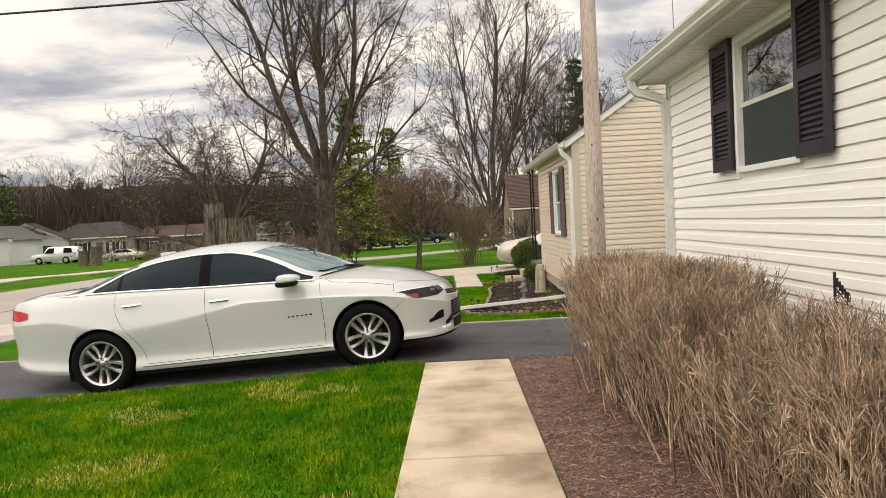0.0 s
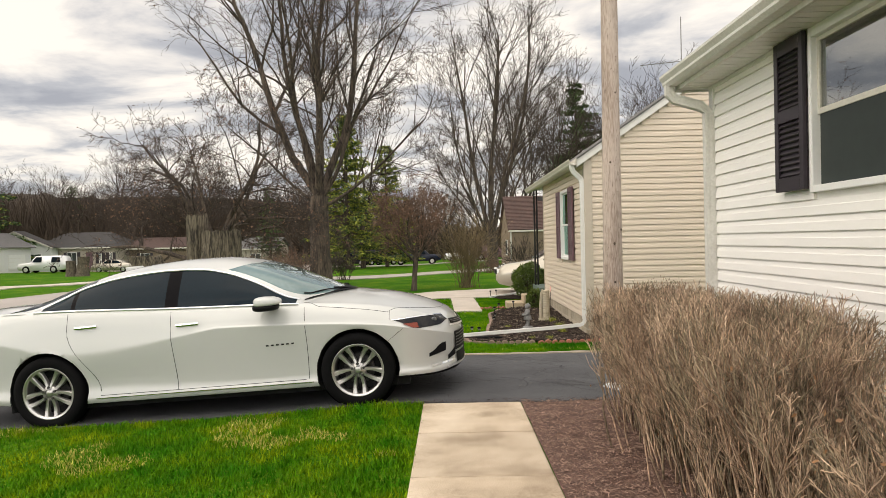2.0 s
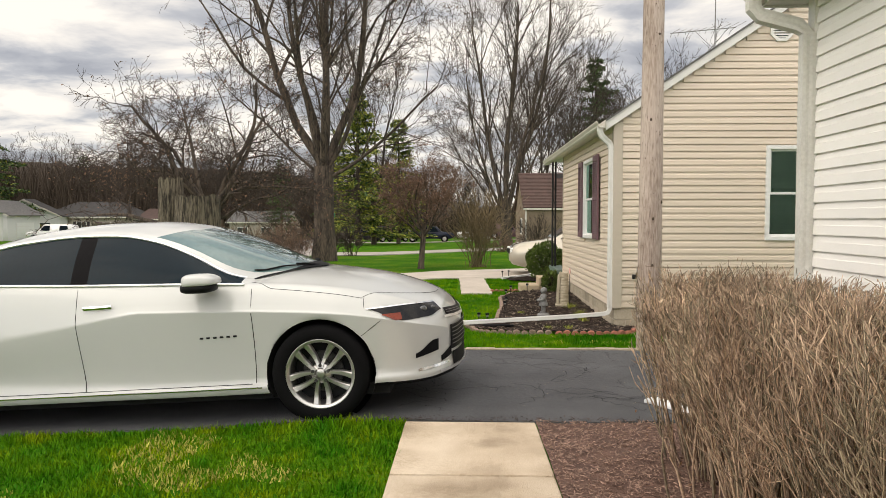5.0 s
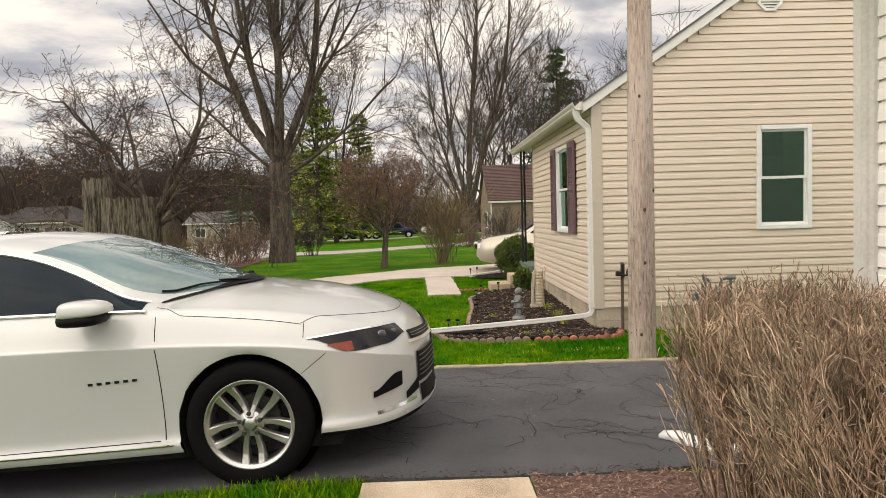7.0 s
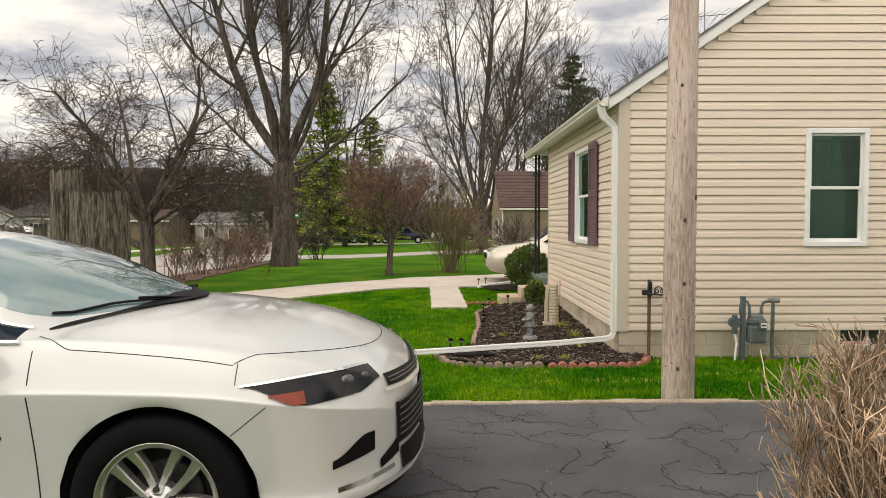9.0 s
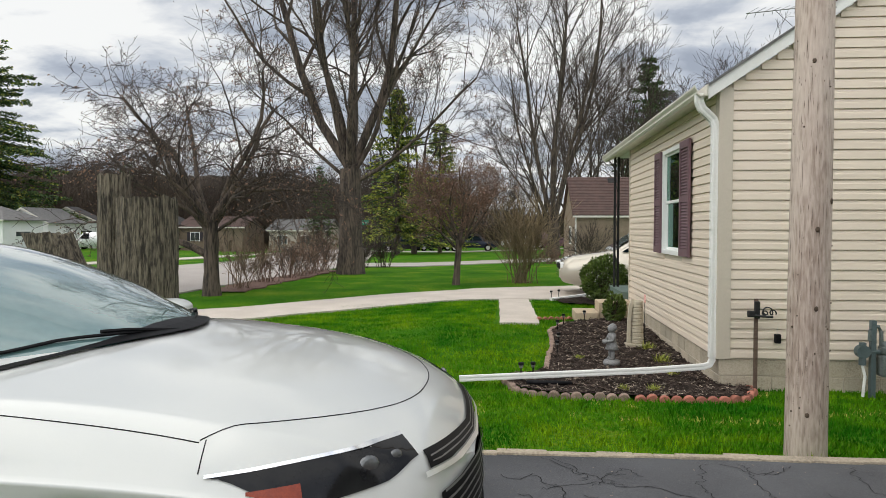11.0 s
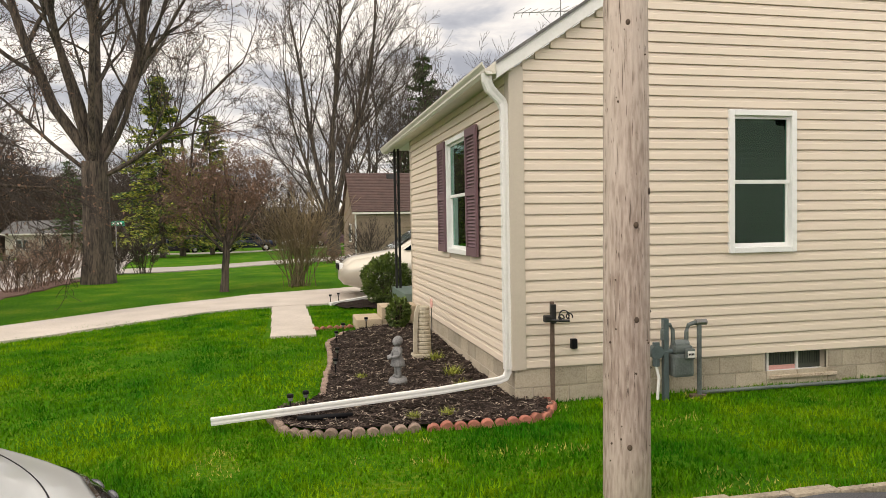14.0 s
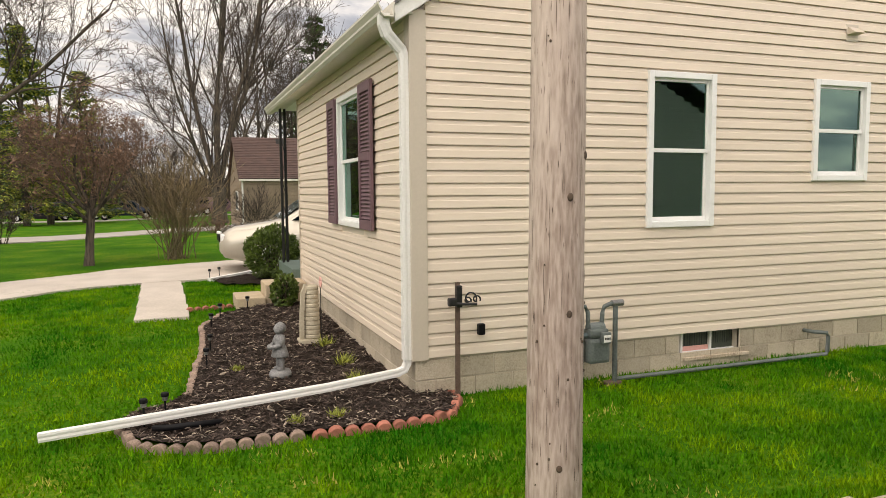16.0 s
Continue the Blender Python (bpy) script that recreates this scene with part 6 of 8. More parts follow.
    patch("lower_lip", 44, -44, lambda u: 0.252, lambda u: 0.272, M_TRIM_BRIGHT, "silver lower bumper lip", 0.012, 30, 1)
    patch("air_dam", 32, -32, lambda u: 0.275, lambda u: 0.37, M_BLACK, "", 0.006, 26, 1)

    def seam(pts, s, rad=0.0026):
        b = bmesh.new()
        sweep(b, [side_pt(x, z, 0.0, s) for x, z in pts], disc_prof(rad, 5))
        part("panel_gap", b, M_DARK, car)

    for s in (-1, 1):
        seam([(-0.445 + 0.012 * math.sin(k / 12 * 3.1), 0.93 - 0.64 * k / 12) for k in range(13)], s)
        seam([(-1.66 + 0.03 * k / 12, 0.985 - 0.70 * k / 12) for k in range(13)], s)
        seam([(-2.62 + 0.28 * smooth(k, 3, 14) , 1.04 - 0.72 * k / 14) for k in range(15)], s)
        seam([(-0.47 - 1.87 * k / 20, 0.285) for k in range(21)], s)
        seam([(0.43 - 0.14 * k / 8, 0.675 - 0.10 * k / 8) for k in range(9)], s, 0.002)
        seam([(0.315, 0.83 - 0.07 * k / 6) for k in range(7)], s, 0.002)
        b = bmesh.new()
        sweep(b, [side_pt(-0.40 - 1.98 * k / 20, 0.262 - 0.0 * k, 0.004, s) for k in range(21)], disc_prof(0.006, 5))
        part("sill_strip", b, M_CHROME, car)
        for x, z in ((-1.50, 0.862), (-2.44, 0.905)):
            b = bmesh.new()
            p = [side_pt(x - 0.10 + 0.20 * k / 8, z + 0.004 * k / 8, 0.012 + 0.018 * math.sin(math.pi * k / 8), s) for k in range(9)]
            sweep(b, p, [(0.006, 0.0), (0.0, 0.013), (-0.008, 0.0), (0.0, -0.013)])
            part("door_handle", b, M_CHROME, car, "chrome door handle")
        # mirror
        b = bmesh.new()
        bmesh.ops.create_uvsphere(b, u_segments=20, v_segments=12, radius=1.0)
        for v in b.verts:
            q = Vector([math.copysign(abs(c) ** 0.55, c) for c in v.co])        # a squarish, rounded shell that narrows to the front
            v.co = Vector((q.x * (0.145 if q.x > 0 else 0.092), q.y * 0.105, q.z * (0.060 if q.z > 0 else 0.026) * (1 - 0.38 * max(0.0, q.x) ** 2)))
        bmesh.ops.transform(b, matrix=pose(-0.755, s * 0.985, 1.005, 0, 0, 0), verts=b.verts)
        for f in b.faces: f.smooth = True
        mir = part("wing_mirror", b, M_PAINT, car)
        b = bmesh.new()
        sweep(b, [(-0.70, s * 0.80, 0.965), (-0.74, s * 0.88, 0.965), (-0.79, s * 0.97, 0.955)], [(0.035, 0.0), (0.0, 0.02), (-0.035, 0.0), (0.0, -0.02)])
        part("mirror_foot", b, M_BLACK, mir)
        b = bmesh.new()
        bmesh.ops.create_uvsphere(b, u_segments=16, v_segments=10, radius=1.0)
        for v in b.verts:
            q = Vector([math.copysign(abs(c) ** 0.6, c) for c in v.co])
            v.co = Vector((q.x * 0.112, q.y * 0.100, q.z * 0.036))
        bmesh.ops.transform(b, matrix=pose(-0.750, s * 0.985, 0.970), verts=b.verts)
        part("mirror_base", b, M_BLACK, mir, smooth_shade=True)
        # badge as six plain bars
        for k in range(6):
            q = side_pt(-0.79 + 0.046 * k, 0.618 + 0.001 * k, 0.003, s)
            part("badge_bar", boxm(q.x - 0.0125, q.x + 0.0125, q.y - 0.002, q.y + 0.002, q.z - 0.0065, q.z + 0.0065, 0.0015), M_BLACK, car)
        # tail lamp
        b = bmesh.new()
        cols = []
        for i in range(9):
            x = -3.60 - 0.33 * i / 8
            cols.append([b.verts.new(side_pt(x, 0.845 + 0.022 * j * (0.55 + 0.45 * min(1.0, i / 3)) + 0.03 * (1 - min(1.0, i / 3)) + 0.004 * i, 0.006, s)) for j in range(6)])
        for p, q in zip(cols[:-1], cols[1:]):
            for j in range(5):
                b.faces.new((p[j], p[j + 1], q[j + 1], q[j])).smooth = True
        part("tail_light", b, M_RED, car, "red tail light")
        # bonnet edge
        b = bmesh.new()
        pts = []
        for k in range(61):
            x = -0.54 + 0.84 * k / 60
            y = s * curve_at(C_W, x) * (0.775 + 0.135 * smooth(x, -0.56, -0.30))
            hit = tree.ray_cast(Vector((x, y, 2.0)), Vector((0, 0, -1)))[0]
            if hit: pts.append(hit + Vector((0, 0, 0.0005)))
        sweep(b, pts, disc_prof(0.0020, 5))
        part("bonnet_gap", b, M_DARK, car)
    b = bmesh.new()
    pts = []
    for k in range(91):
        y = -0.805 + 1.61 * k / 90
        x = 0.30 + 0.47 * (1 - abs(y / 0.805) ** 2.4)
        hit = tree.ray_cast(Vector((x, y, 2.0)), Vector((0, 0, -1)))[0]
        if hit: pts.append(hit + Vector((0, 0, 0.0005)))
    sweep(b, pts, disc_prof(0.0020, 5))
    part("bonnet_gap", b, M_DARK, car)
    # black cowl and wipers
    b = bmesh.new()
    rows = []
    for k in range(21):
        y = -0.72 + 1.44 * k / 20
        xf = -0.12 - 0.44 * (abs(y) / 0.72) ** 1.8
        rows.append([b.verts.new((xf + dx, y, max(curve_at(C_ZC, xf + dx) - 0.06 * (abs(y) / 0.72) ** 2, 0.9) + 0.012 + up)) for dx, up in ((0.035, 0.0), (-0.03, 0.010), (-0.09, 0.016))])
    for p, q in zip(rows[:-1], rows[1:]):
        for j in range(2):
            b.faces.new((p[j], p[j + 1], q[j + 1], q[j]))
    part("cowl", b, M_BLACK, car)
    for y0, y1 in ((-0.62, -0.05), (-0.02, 0.55)):
        b = bmesh.new()
        def on_glass(y, back, lift):
            x = -0.12 - 0.44 * (abs(y) / 0.72) ** 1.8 - back
            sec = green_section(x)[6:]
            for (a0, b0), (a1, b1) in zip(sec[:-1], sec[1:]):
                if a1 <= abs(y) <= a0:
                    return (x, y, b0 + (b1 - b0) * (a0 - abs(y)) / max(1e-6, a0 - a1) + lift)
            return (x, y, sec[0][1] + lift)
        sweep(b, [on_glass(y1 - 0.03, -0.01, 0.025), on_glass(y1 - 0.2, 0.02, 0.022), on_glass((y0 + y1) / 2, 0.025, 0.022)], disc_prof(0.007, 6))
        sweep(b, [on_glass(y0 + (y1 - y0) * j / 10, 0.028 - 0.012 * j / 10, 0.012) for j in range(11)], disc_prof(0.006, 6))
        part("wiper", b, M_BLACK, car)
    # antenna fin
    b = bmesh.new()
    box(b, -2.45, -2.27, -0.02, 0.02, 1.37, 1.425, 0.012)
    part("antenna_fin", b, M_PAINT, car)
    return car


sedan()


# ---------------------------------------------------------------- walk, beds and their edging
walk_path = empty("front_walk")
tagged(walk_path, "worn concrete front walk of jointed slabs", "walkway", kind="structure")
r = random.Random(4)
for k in range(9):
    y1 = 6.805 - 1.018 * k
    bm = bmesh.new()
    box(bm, 0.042, 0.895, y1 - 1.003, y1, -0.10, 0.034 + r.uniform(-0.006, 0.006), 0.010)
    for v in bm.verts:
        v.co.z += g(0.4, v.co.y)
    part("slab", bm, M_CONC, walk_path)
bm = boxm(0.055, 0.88, -2.4, 6.79, -0.12, 0.012)
for v in bm.verts:
    v.co.z += g(0.4, v.co.y)
part("joint_bed", bm, M_KERB, walk_path)
near_path = empty("neighbour_walk")
tagged(near_path, "pinkish concrete walk to the neighbour's step", "walkway", kind="structure")
for y0, y1 in ((16.58, 17.60), (17.62, 18.70), (18.72, 19.80), (19.82, 20.95)):
    part("slab", boxm(0.36 - 0.02 * (y0 - 16.6), 1.0 - 0.02 * (y0 - 16.6), y0, y1, -0.3, g(0.8, (y0 + y1) / 2) + 0.035, 0.008), M_CONC_PALE, near_path)


def bed_sheet(name, poly, lift, material, label, bump=0.02):
    bm = bmesh.new()
    f = bm.faces.new([bm.verts.new((x, y, 0)) for x, y in poly])
    bmesh.ops.triangulate(bm, faces=[f])
    for _ in range(5):
        bmesh.ops.subdivide_edges(bm, edges=[e for e in bm.edges if e.calc_length() > 0.16], cuts=1)
        bmesh.ops.triangulate(bm, faces=bm.faces)
    for v in bm.verts:
        v.co.z = g(v.co.x, v.co.y) + lift + bump * noise.noise((v.co.x * 6, v.co.y * 6, 0))
    bmesh.ops.recalc_face_normals(bm, faces=bm.faces)
    return tagged(link(name, bm, material), label, "flower bed", kind="structure")


def in_poly(x, y, poly):
    c = False
    j = len(poly) - 1
    for i in range(len(poly)):
        (xi, yi), (xj, yj) = poly[i], poly[j]
        if (yi > y) != (yj > y) and x < (xj - xi) * (y - yi) / (yj - yi) + xi:
            c = not c
        j = i
    return c


BED = [(0.47, 12.65), (0.49, 12.44), (0.60, 12.13), (0.74, 11.97), (0.90, 11.89), (1.13, 11.85), (1.42, 11.88), (1.86, 11.85), (2.24, 11.83), (2.50, 11.85), (2.70, 11.92), (2.86, 12.2), (2.86, 12.455), (2.59, 12.47), (2.59, 17.0), (2.0, 17.0), (1.45, 16.6), (1.15, 15.8), (1.12, 14.65), (1.03, 13.9), (0.96, 13.13)]
HBED = [(0.90, -1.0), (0.90, 6.82), (2.57, 6.86), (2.57, -1.0)]
bed_sheet("mulch_bed", BED, 0.055, M_MULCH_DARK, "dark wood-chip mulch bed along the tan house", 0.03)
bed_sheet("hedge_bed", HBED, 0.022, M_MULCH_RED, "red-brown shredded mulch under the hedge", 0.02)


def chips(name, label, n, area, place, size, material, seed):
    rng = random.Random(seed)
    verts, faces = [], []
    while len(faces) < n * 2:
        x, y = rng.uniform(area[0], area[1]), rng.uniform(area[2], area[3])
        z = place(x, y)
        if z is None:
            continue
        a = rng.uniform(0, 6.283)
        l, w = rng.uniform(size * 0.5, size * 1.6), rng.uniform(size * 0.12, size * 0.3)
        u = Vector((math.cos(a), math.sin(a), rng.gauss(0, 0.25))) * l * 0.5
        v = Vector((-math.sin(a), math.cos(a), rng.gauss(0, 0.45))) * w * 0.5
        c = Vector((x, y, z + rng.uniform(0.002, 0.02)))
        n0 = len(verts)
        verts += [c - u - v, c + u - v, c + u + v, c - u + v, c + Vector((0, 0, w * 0.5))]
        faces += [(n0, n0 + 1, n0 + 4), (n0 + 1, n0 + 2, n0 + 4), (n0 + 2, n0 + 3, n0 + 4), (n0 + 3, n0, n0 + 4)]
    return tagged(raw(name, verts, faces, material), label, "mulch", kind="stuff")


dark_z = lambda x, y: g(x, y) + 0.055 + 0.03 * noise.noise((x * 6, y * 6, 0)) if in_poly(x, y, BED) else None
red_z = lambda x, y: g(x, y) + 0.022 + 0.02 * noise.noise((x * 6, y * 6, 0)) if in_poly(x, y, HBED) else None
chips("mulch_chips", "dark wet-looking wood chips", 20000, (0.4, 2.9, 11.8, 17.0), dark_z, 0.042, M_CHIP_DARK, 1)
M_CHIP_PALE = mat("bleached_chip", (0.34, 0.28, 0.22), (0.20, 0.16, 0.12), 0.8, scale=20, fine=90, island=0.4)
chips("pale_chips", "bleached wood chips in the dark mulch", 2600, (0.4, 2.9, 11.8, 17.0), dark_z, 0.042, M_CHIP_PALE, 2)
chips("mulch_chips", "shredded red-brown mulch", 40000, (0.90, 2.2, 1.5, 6.86), red_z, 0.022, M_CHIP_RED, 3)


def edging():
    """Scalloped edging bricks round the bed: a base with a rounded head."""
    def brick_mesh(w):
        bm = bmesh.new()
        prof = [(-w / 2, -0.09), (w / 2, -0.09), (w / 2, 0.045)] + [(w / 2 * math.cos(radians(a)), 0.045 + w / 2 * 0.9 * math.sin(radians(a))) for a in range(20, 161, 20)] + [(-w / 2, 0.045)]
        f = [bm.verts.new((x, -0.03, z)) for x, z in prof]; b = [bm.verts.new((x, 0.03, z)) for x, z in prof]
        bm.faces.new(f); bm.faces.new(b[::-1])
        for k in range(len(prof)):
            bm.faces.new((f[k], b[k], b[(k + 1) % len(prof)], f[(k + 1) % len(prof)]))
        bmesh.ops.recalc_face_normals(bm, faces=bm.faces)
        bmesh.ops.bevel(bm, geom=[e for e in bm.edges if e.calc_face_angle(0) > 0.8], offset=0.006, segments=1, affect="EDGES")
        return bm
    t = empty("bed_edging")
    tagged(t, "scalloped brick edging, new terracotta and old weathered pieces", "garden edging")
    first = {}
    W = 0.104
    def run(pts, material, key, w=W):
        acc = 0.0
        for (ax, ay), (bx, by) in zip(pts[:-1], pts[1:]):
            L = math.hypot(bx - ax, by - ay)
            a = math.atan2(by - ay, bx - ax)
            s = acc
            while s < L:
                x, y = ax + (bx - ax) * s / L, ay + (by - ay) * s / L
                m = pose(x, y, g(x, y) - 0.022 + r.uniform(-0.012, 0.006), r.uniform(-7, 7), r.uniform(-4, 4), math.degrees(a) + r.uniform(-7, 7))
                if key not in first:
                    o = part("edging_brick", brick_mesh(w), material, t)
                    first[key] = o.data
                else:
                    o = new("edging_brick", first[key]); o.parent = t
                o.matrix_local = m
                s += w + 0.004
            acc = s - L
    run([(2.88, 12.4), (2.86, 12.2), (2.69, 11.92), (2.49, 11.83), (2.24, 11.81), (1.66, 11.84)], M_BRICK_EDGE, "new")
    run([(1.58, 11.85), (1.13, 11.83), (0.90, 11.87), (0.73, 11.95), (0.59, 12.11), (0.49, 12.42), (0.46, 12.66)], M_BRICK_EDGE_OLD, "old")
    run([(0.93, 13.1), (1.0, 13.9), (1.09, 14.65), (1.12, 15.8), (1.42, 16.6)], M_BRICK_EDGE_OLD, "old2")
    run([(1.02, 17.12), (1.58, 17.26)], M_BRICK_EDGE, "low", 0.10)


edging()


# ---------------------------------------------------------------- things in the flower bed
def girl_statue():
    """A small cast-stone garden figure, one plain shape."""
    bm = bmesh.new()
    lathe(bm, [(0.0, 0.0), (0.090, 0.0), (0.094, 0.025), (0.082, 0.055), (0.05, 0.062), (0.0, 0.064)], 18)
    for s in (-1, 1):
        cyl(bm, (0.030 * s, 0.0, 0.05), (0.026 * s, 0.0, 0.19), 0.020, 0.024, 10)
        bmesh.ops.create_icosphere(bm, subdivisions=2, radius=0.024, matrix=pose(0.030 * s, -0.014, 0.072) @ Matrix.Diagonal((0.9, 1.5, 0.7, 1)))
        cyl(bm, (0.050 * s, 0.0, 0.335), (0.068 * s, -0.025, 0.275), 0.019, 0.017, 10)
        cyl(bm, (0.068 * s, -0.025, 0.275), (0.016 * s, -0.090, 0.262), 0.017, 0.013, 10)
    n0 = len(bm.verts)
    lathe(bm, [(0.0, 0.172), (0.076, 0.170), (0.082, 0.178), (0.068, 0.225), (0.050, 0.275), (0.053, 0.31), (0.055, 0.335), (0.040, 0.352), (0.020, 0.360), (0.0, 0.362)], 36)
    bm.verts.ensure_lookup_table()
    for v in bm.verts[n0:]:
        a = math.atan2(v.co.y, v.co.x)
        k = 1 + 0.07 * math.sin(a * 12) * smooth(v.co.z, 0.30, 0.17)
        v.co.x *= k; v.co.y *= k * 0.82
    bmesh.ops.create_uvsphere(bm, u_segments=16, v_segments=12, radius=0.043, matrix=pose(0, -0.006, 0.405) @ Matrix.Diagonal((0.92, 1.0, 1.1, 1)))
    bmesh.ops.create_uvsphere(bm, u_segments=16, v_segments=10, radius=0.047, matrix=pose(0, 0.010, 0.412) @ Matrix.Diagonal((1.0, 0.95, 1.05, 1)))
    bmesh.ops.create_icosphere(bm, subdivisions=2, radius=0.03, matrix=pose(0, -0.09, 0.262) @ Matrix.Diagonal((1.3, 0.8, 0.8, 1)))
    for v in bm.verts:
        v.co += Vector((noise.noise(v.co * 30), noise.noise(v.co * 30 + Vector((5, 0, 0))), 0)) * 0.005
    bmesh.ops.recalc_face_normals(bm, faces=bm.faces)
    ob = link("garden_statue", bm, M_STATUE, smooth_shade=True)
    ob.matrix_world = pose(1.68, 13.35, g(1.68, 13.35) + 0.06, 0, 0, -70) @ Matrix.Scale(1.02, 4)
    return tagged(ob, "small grey cast-stone garden statue on the mulch", "statue")


girl_statue()
t = empty("planter_column", pose(2.14, 14.55, g(2.14, 14.55) + 0.045) @ Matrix.Scale(1.07, 4))
tagged(t, "cream cast-stone column ornament with ribbed side by the wall", "garden ornament")
bm = bmesh.new()
box(bm, -0.11, 0.11, -0.08, 0.08, 0.0, 0.05, 0.012)
part("base", bm, M_PLINTH, t)
for k in range(12):
    bm = bmesh.new()
    lathe(bm, [(0.0, 0.05 + 0.043 * k), (0.070 - 0.001 * k, 0.05 + 0.043 * k), (0.078 - 0.001 * k, 0.060 + 0.043 * k), (0.078 - 0.001 * k, 0.084 + 0.043 * k), (0.070 - 0.001 * k, 0.093 + 0.043 * k), (0.0, 0.093 + 0.043 * k)], 16, Matrix.Translation((0.03, 0, 0)))
    part("rib", bm, M_PLINTH, t, smooth_shade=False)
bm = bmesh.new()
sweep(bm, [(-0.075, -0.02, 0.05), (-0.07, -0.02, 0.3), (-0.055, -0.02, 0.50), (-0.02, -0.01, 0.575)], [(0.02, 0.025), (-0.02, 0.025), (-0.02, -0.025), (0.02, -0.025)], up=(0, 1, 0))
part("arch", bm, M_PLINTH, t)
t = empty("pink_garden_pick", pose(2.28, 14.62, g(2.28, 14.62) + 0.05) @ Matrix.Scale(1.1, 4))
tagged(t, "small pink plastic flower on a wire pick", "garden pick")
bm = bmesh.new(); cyl(bm, (0, 0, 0), (0, 0, 0.52), 0.004, n=6)
part("stem", bm, M_IRON, t)
bm = bmesh.new()
for k in range(6):
    a = k * math.pi / 3
    bmesh.ops.create_icosphere(bm, subdivisions=1, radius=0.024, matrix=pose(0, 0.035 * math.cos(a), 0.56 + 0.035 * math.sin(a)) @ Matrix.Diagonal((0.4, 1, 1, 1)))
part("flower", bm, M_PINK, t)


def solar_light(x, y, h, label):
    t = empty("solar_light", pose(x, y, g(x, y) + 0.03) @ Matrix.Scale(0.82, 4))
    tagged(t, label, "garden light", "solar lights")
    bm = bmesh.new(); cyl(bm, (0, 0, -0.05), (0, 0, h - 0.07), 0.009, n=8)
    part("stake", bm, M_BLACK, t)
    bm = bmesh.new(); cyl(bm, (0, 0, h - 0.07), (0, 0, h - 0.035), 0.022, 0.026, 12)
    part("lens", bm, M_STEEL, t)
    bm = bmesh.new(); lathe(bm, [(0.0, h), (0.03, h - 0.002), (0.034, h - 0.012), (0.034, h - 0.035), (0.0, h - 0.036)], 14)
    part("cap", bm, M_BLACK, t)


for x, y, h in ((0.77, 12.65, 0.22), (0.64, 12.38, 0.27), (1.10, 13.85, 0.26), (1.16, 14.5, 0.24), (1.22, 15.6, 0.24), (1.35, 16.2, 0.25), (1.72, 16.7, 0.24), (1.42, 20.6, 0.22), (1.6, 20.9, 0.22)):
    solar_light(x, y, h, "black solar path light on a stake")


def ground_plant(x, y, s, seed):
    rng = random.Random(seed)
    verts, faces = [], []
    for _ in range(90):
        a, l = rng.uniform(0, 6.283), rng.uniform(0.3, 1.0) * s
        b = Vector((rng.gauss(0, s * 0.25), rng.gauss(0, s * 0.25), 0))
        tip = b + Vector((math.cos(a) * l * 0.6, math.sin(a) * l * 0.6, l * 0.6))
        w = Vector((-math.sin(a), math.cos(a), 0)) * 0.006
        n0 = len(verts)
        verts += [b - w, b + w, tip]
        faces.append((n0, n0 + 1, n0 + 2))
    ob = raw("bedding_plant", verts, faces, M_NEEDLE_Y)
    ob.matrix_world = pose(x, y, g(x, y) + 0.06)
    tagged(ob, "low yellow-green sprouting plant in the mulch", "plant", "bedding plants")


for k, (x, y, s) in enumerate(((2.26, 14.35, 0.17), (2.28, 13.6, 0.17), (2.24, 12.95, 0.16), (1.9, 12.1, 0.10), (1.6, 12.05, 0.10), (1.35, 13.7, 0.08))):
    ground_plant(x, y, s, 100 + k)
bm = bmesh.new()
sweep(bm, [(0.70, 12.26, -0.125), (0.82, 12.20, -0.115), (0.98, 12.19, -0.11), (1.13, 12.24, -0.125)], disc_prof(0.022, 8))
tagged(link("drain_hose", bm, M_BLACK, smooth_shade=True), "short black corrugated hose lying in the mulch", "hose")

# porch, step and iron post
t = empty("front_steps"); tagged(t, "two tan concrete block steps up to the porch", "steps")
part("lower_step", boxm(1.60, 1.985, 16.95, 17.6, -0.3, 0.02, 0.02), M_STEP, t)
part("upper_step", boxm(1.99, 2.55, 17.02, 17.62, -0.3, 0.18, 0.02), M_STEP, t)
tagged(link("porch_slab", boxm(2.45, 6.5, N_END + 0.012, 19.1, -0.4, 0.30, 0.01), M_GREENPAINT), "grey-green painted porch slab", "porch", kind="structure")
t = empty("porch_post", pose(2.52, 18.75, 0.30)); tagged(t, "black ornamental iron porch post", "post")
for dx, dy in ((-0.036, 0.0), (0.036, 0.045)):
    part("upright", boxm(dx - 0.02, dx + 0.02, dy - 0.02, dy + 0.02, 0, 2.44), M_IRON, t)
for k in range(6):
    bm = bmesh.new()
    pts = [(-0.036 + 0.072 * i / 12, 0.022, 0.2 + 0.33 * k + 0.06 * math.sin(i / 12 * 6.283)) for i in range(13)]
    sweep(bm, pts, disc_prof(0.006, 5))
    part("scroll", bm, M_IRON, t)


# ---------------------------------------------------------------- fittings on the tan house's drive side
t = empty("gas_meter", pose(4.08, 12.22, g(4.08, 12.22)) @ Matrix.Scale(1.06, 4)); tagged(t, "grey gas meter with regulator and pipes on the foundation", "gas meter")
bm = bmesh.new()
box(bm, -0.085, 0.10, -0.07, 0.06, 0.20, 0.40, 0.03)
box(bm, -0.075, 0.09, -0.06, 0.05, 0.40, 0.47, 0.02)
part("meter_body", bm, M_METER, t, smooth_shade=False)
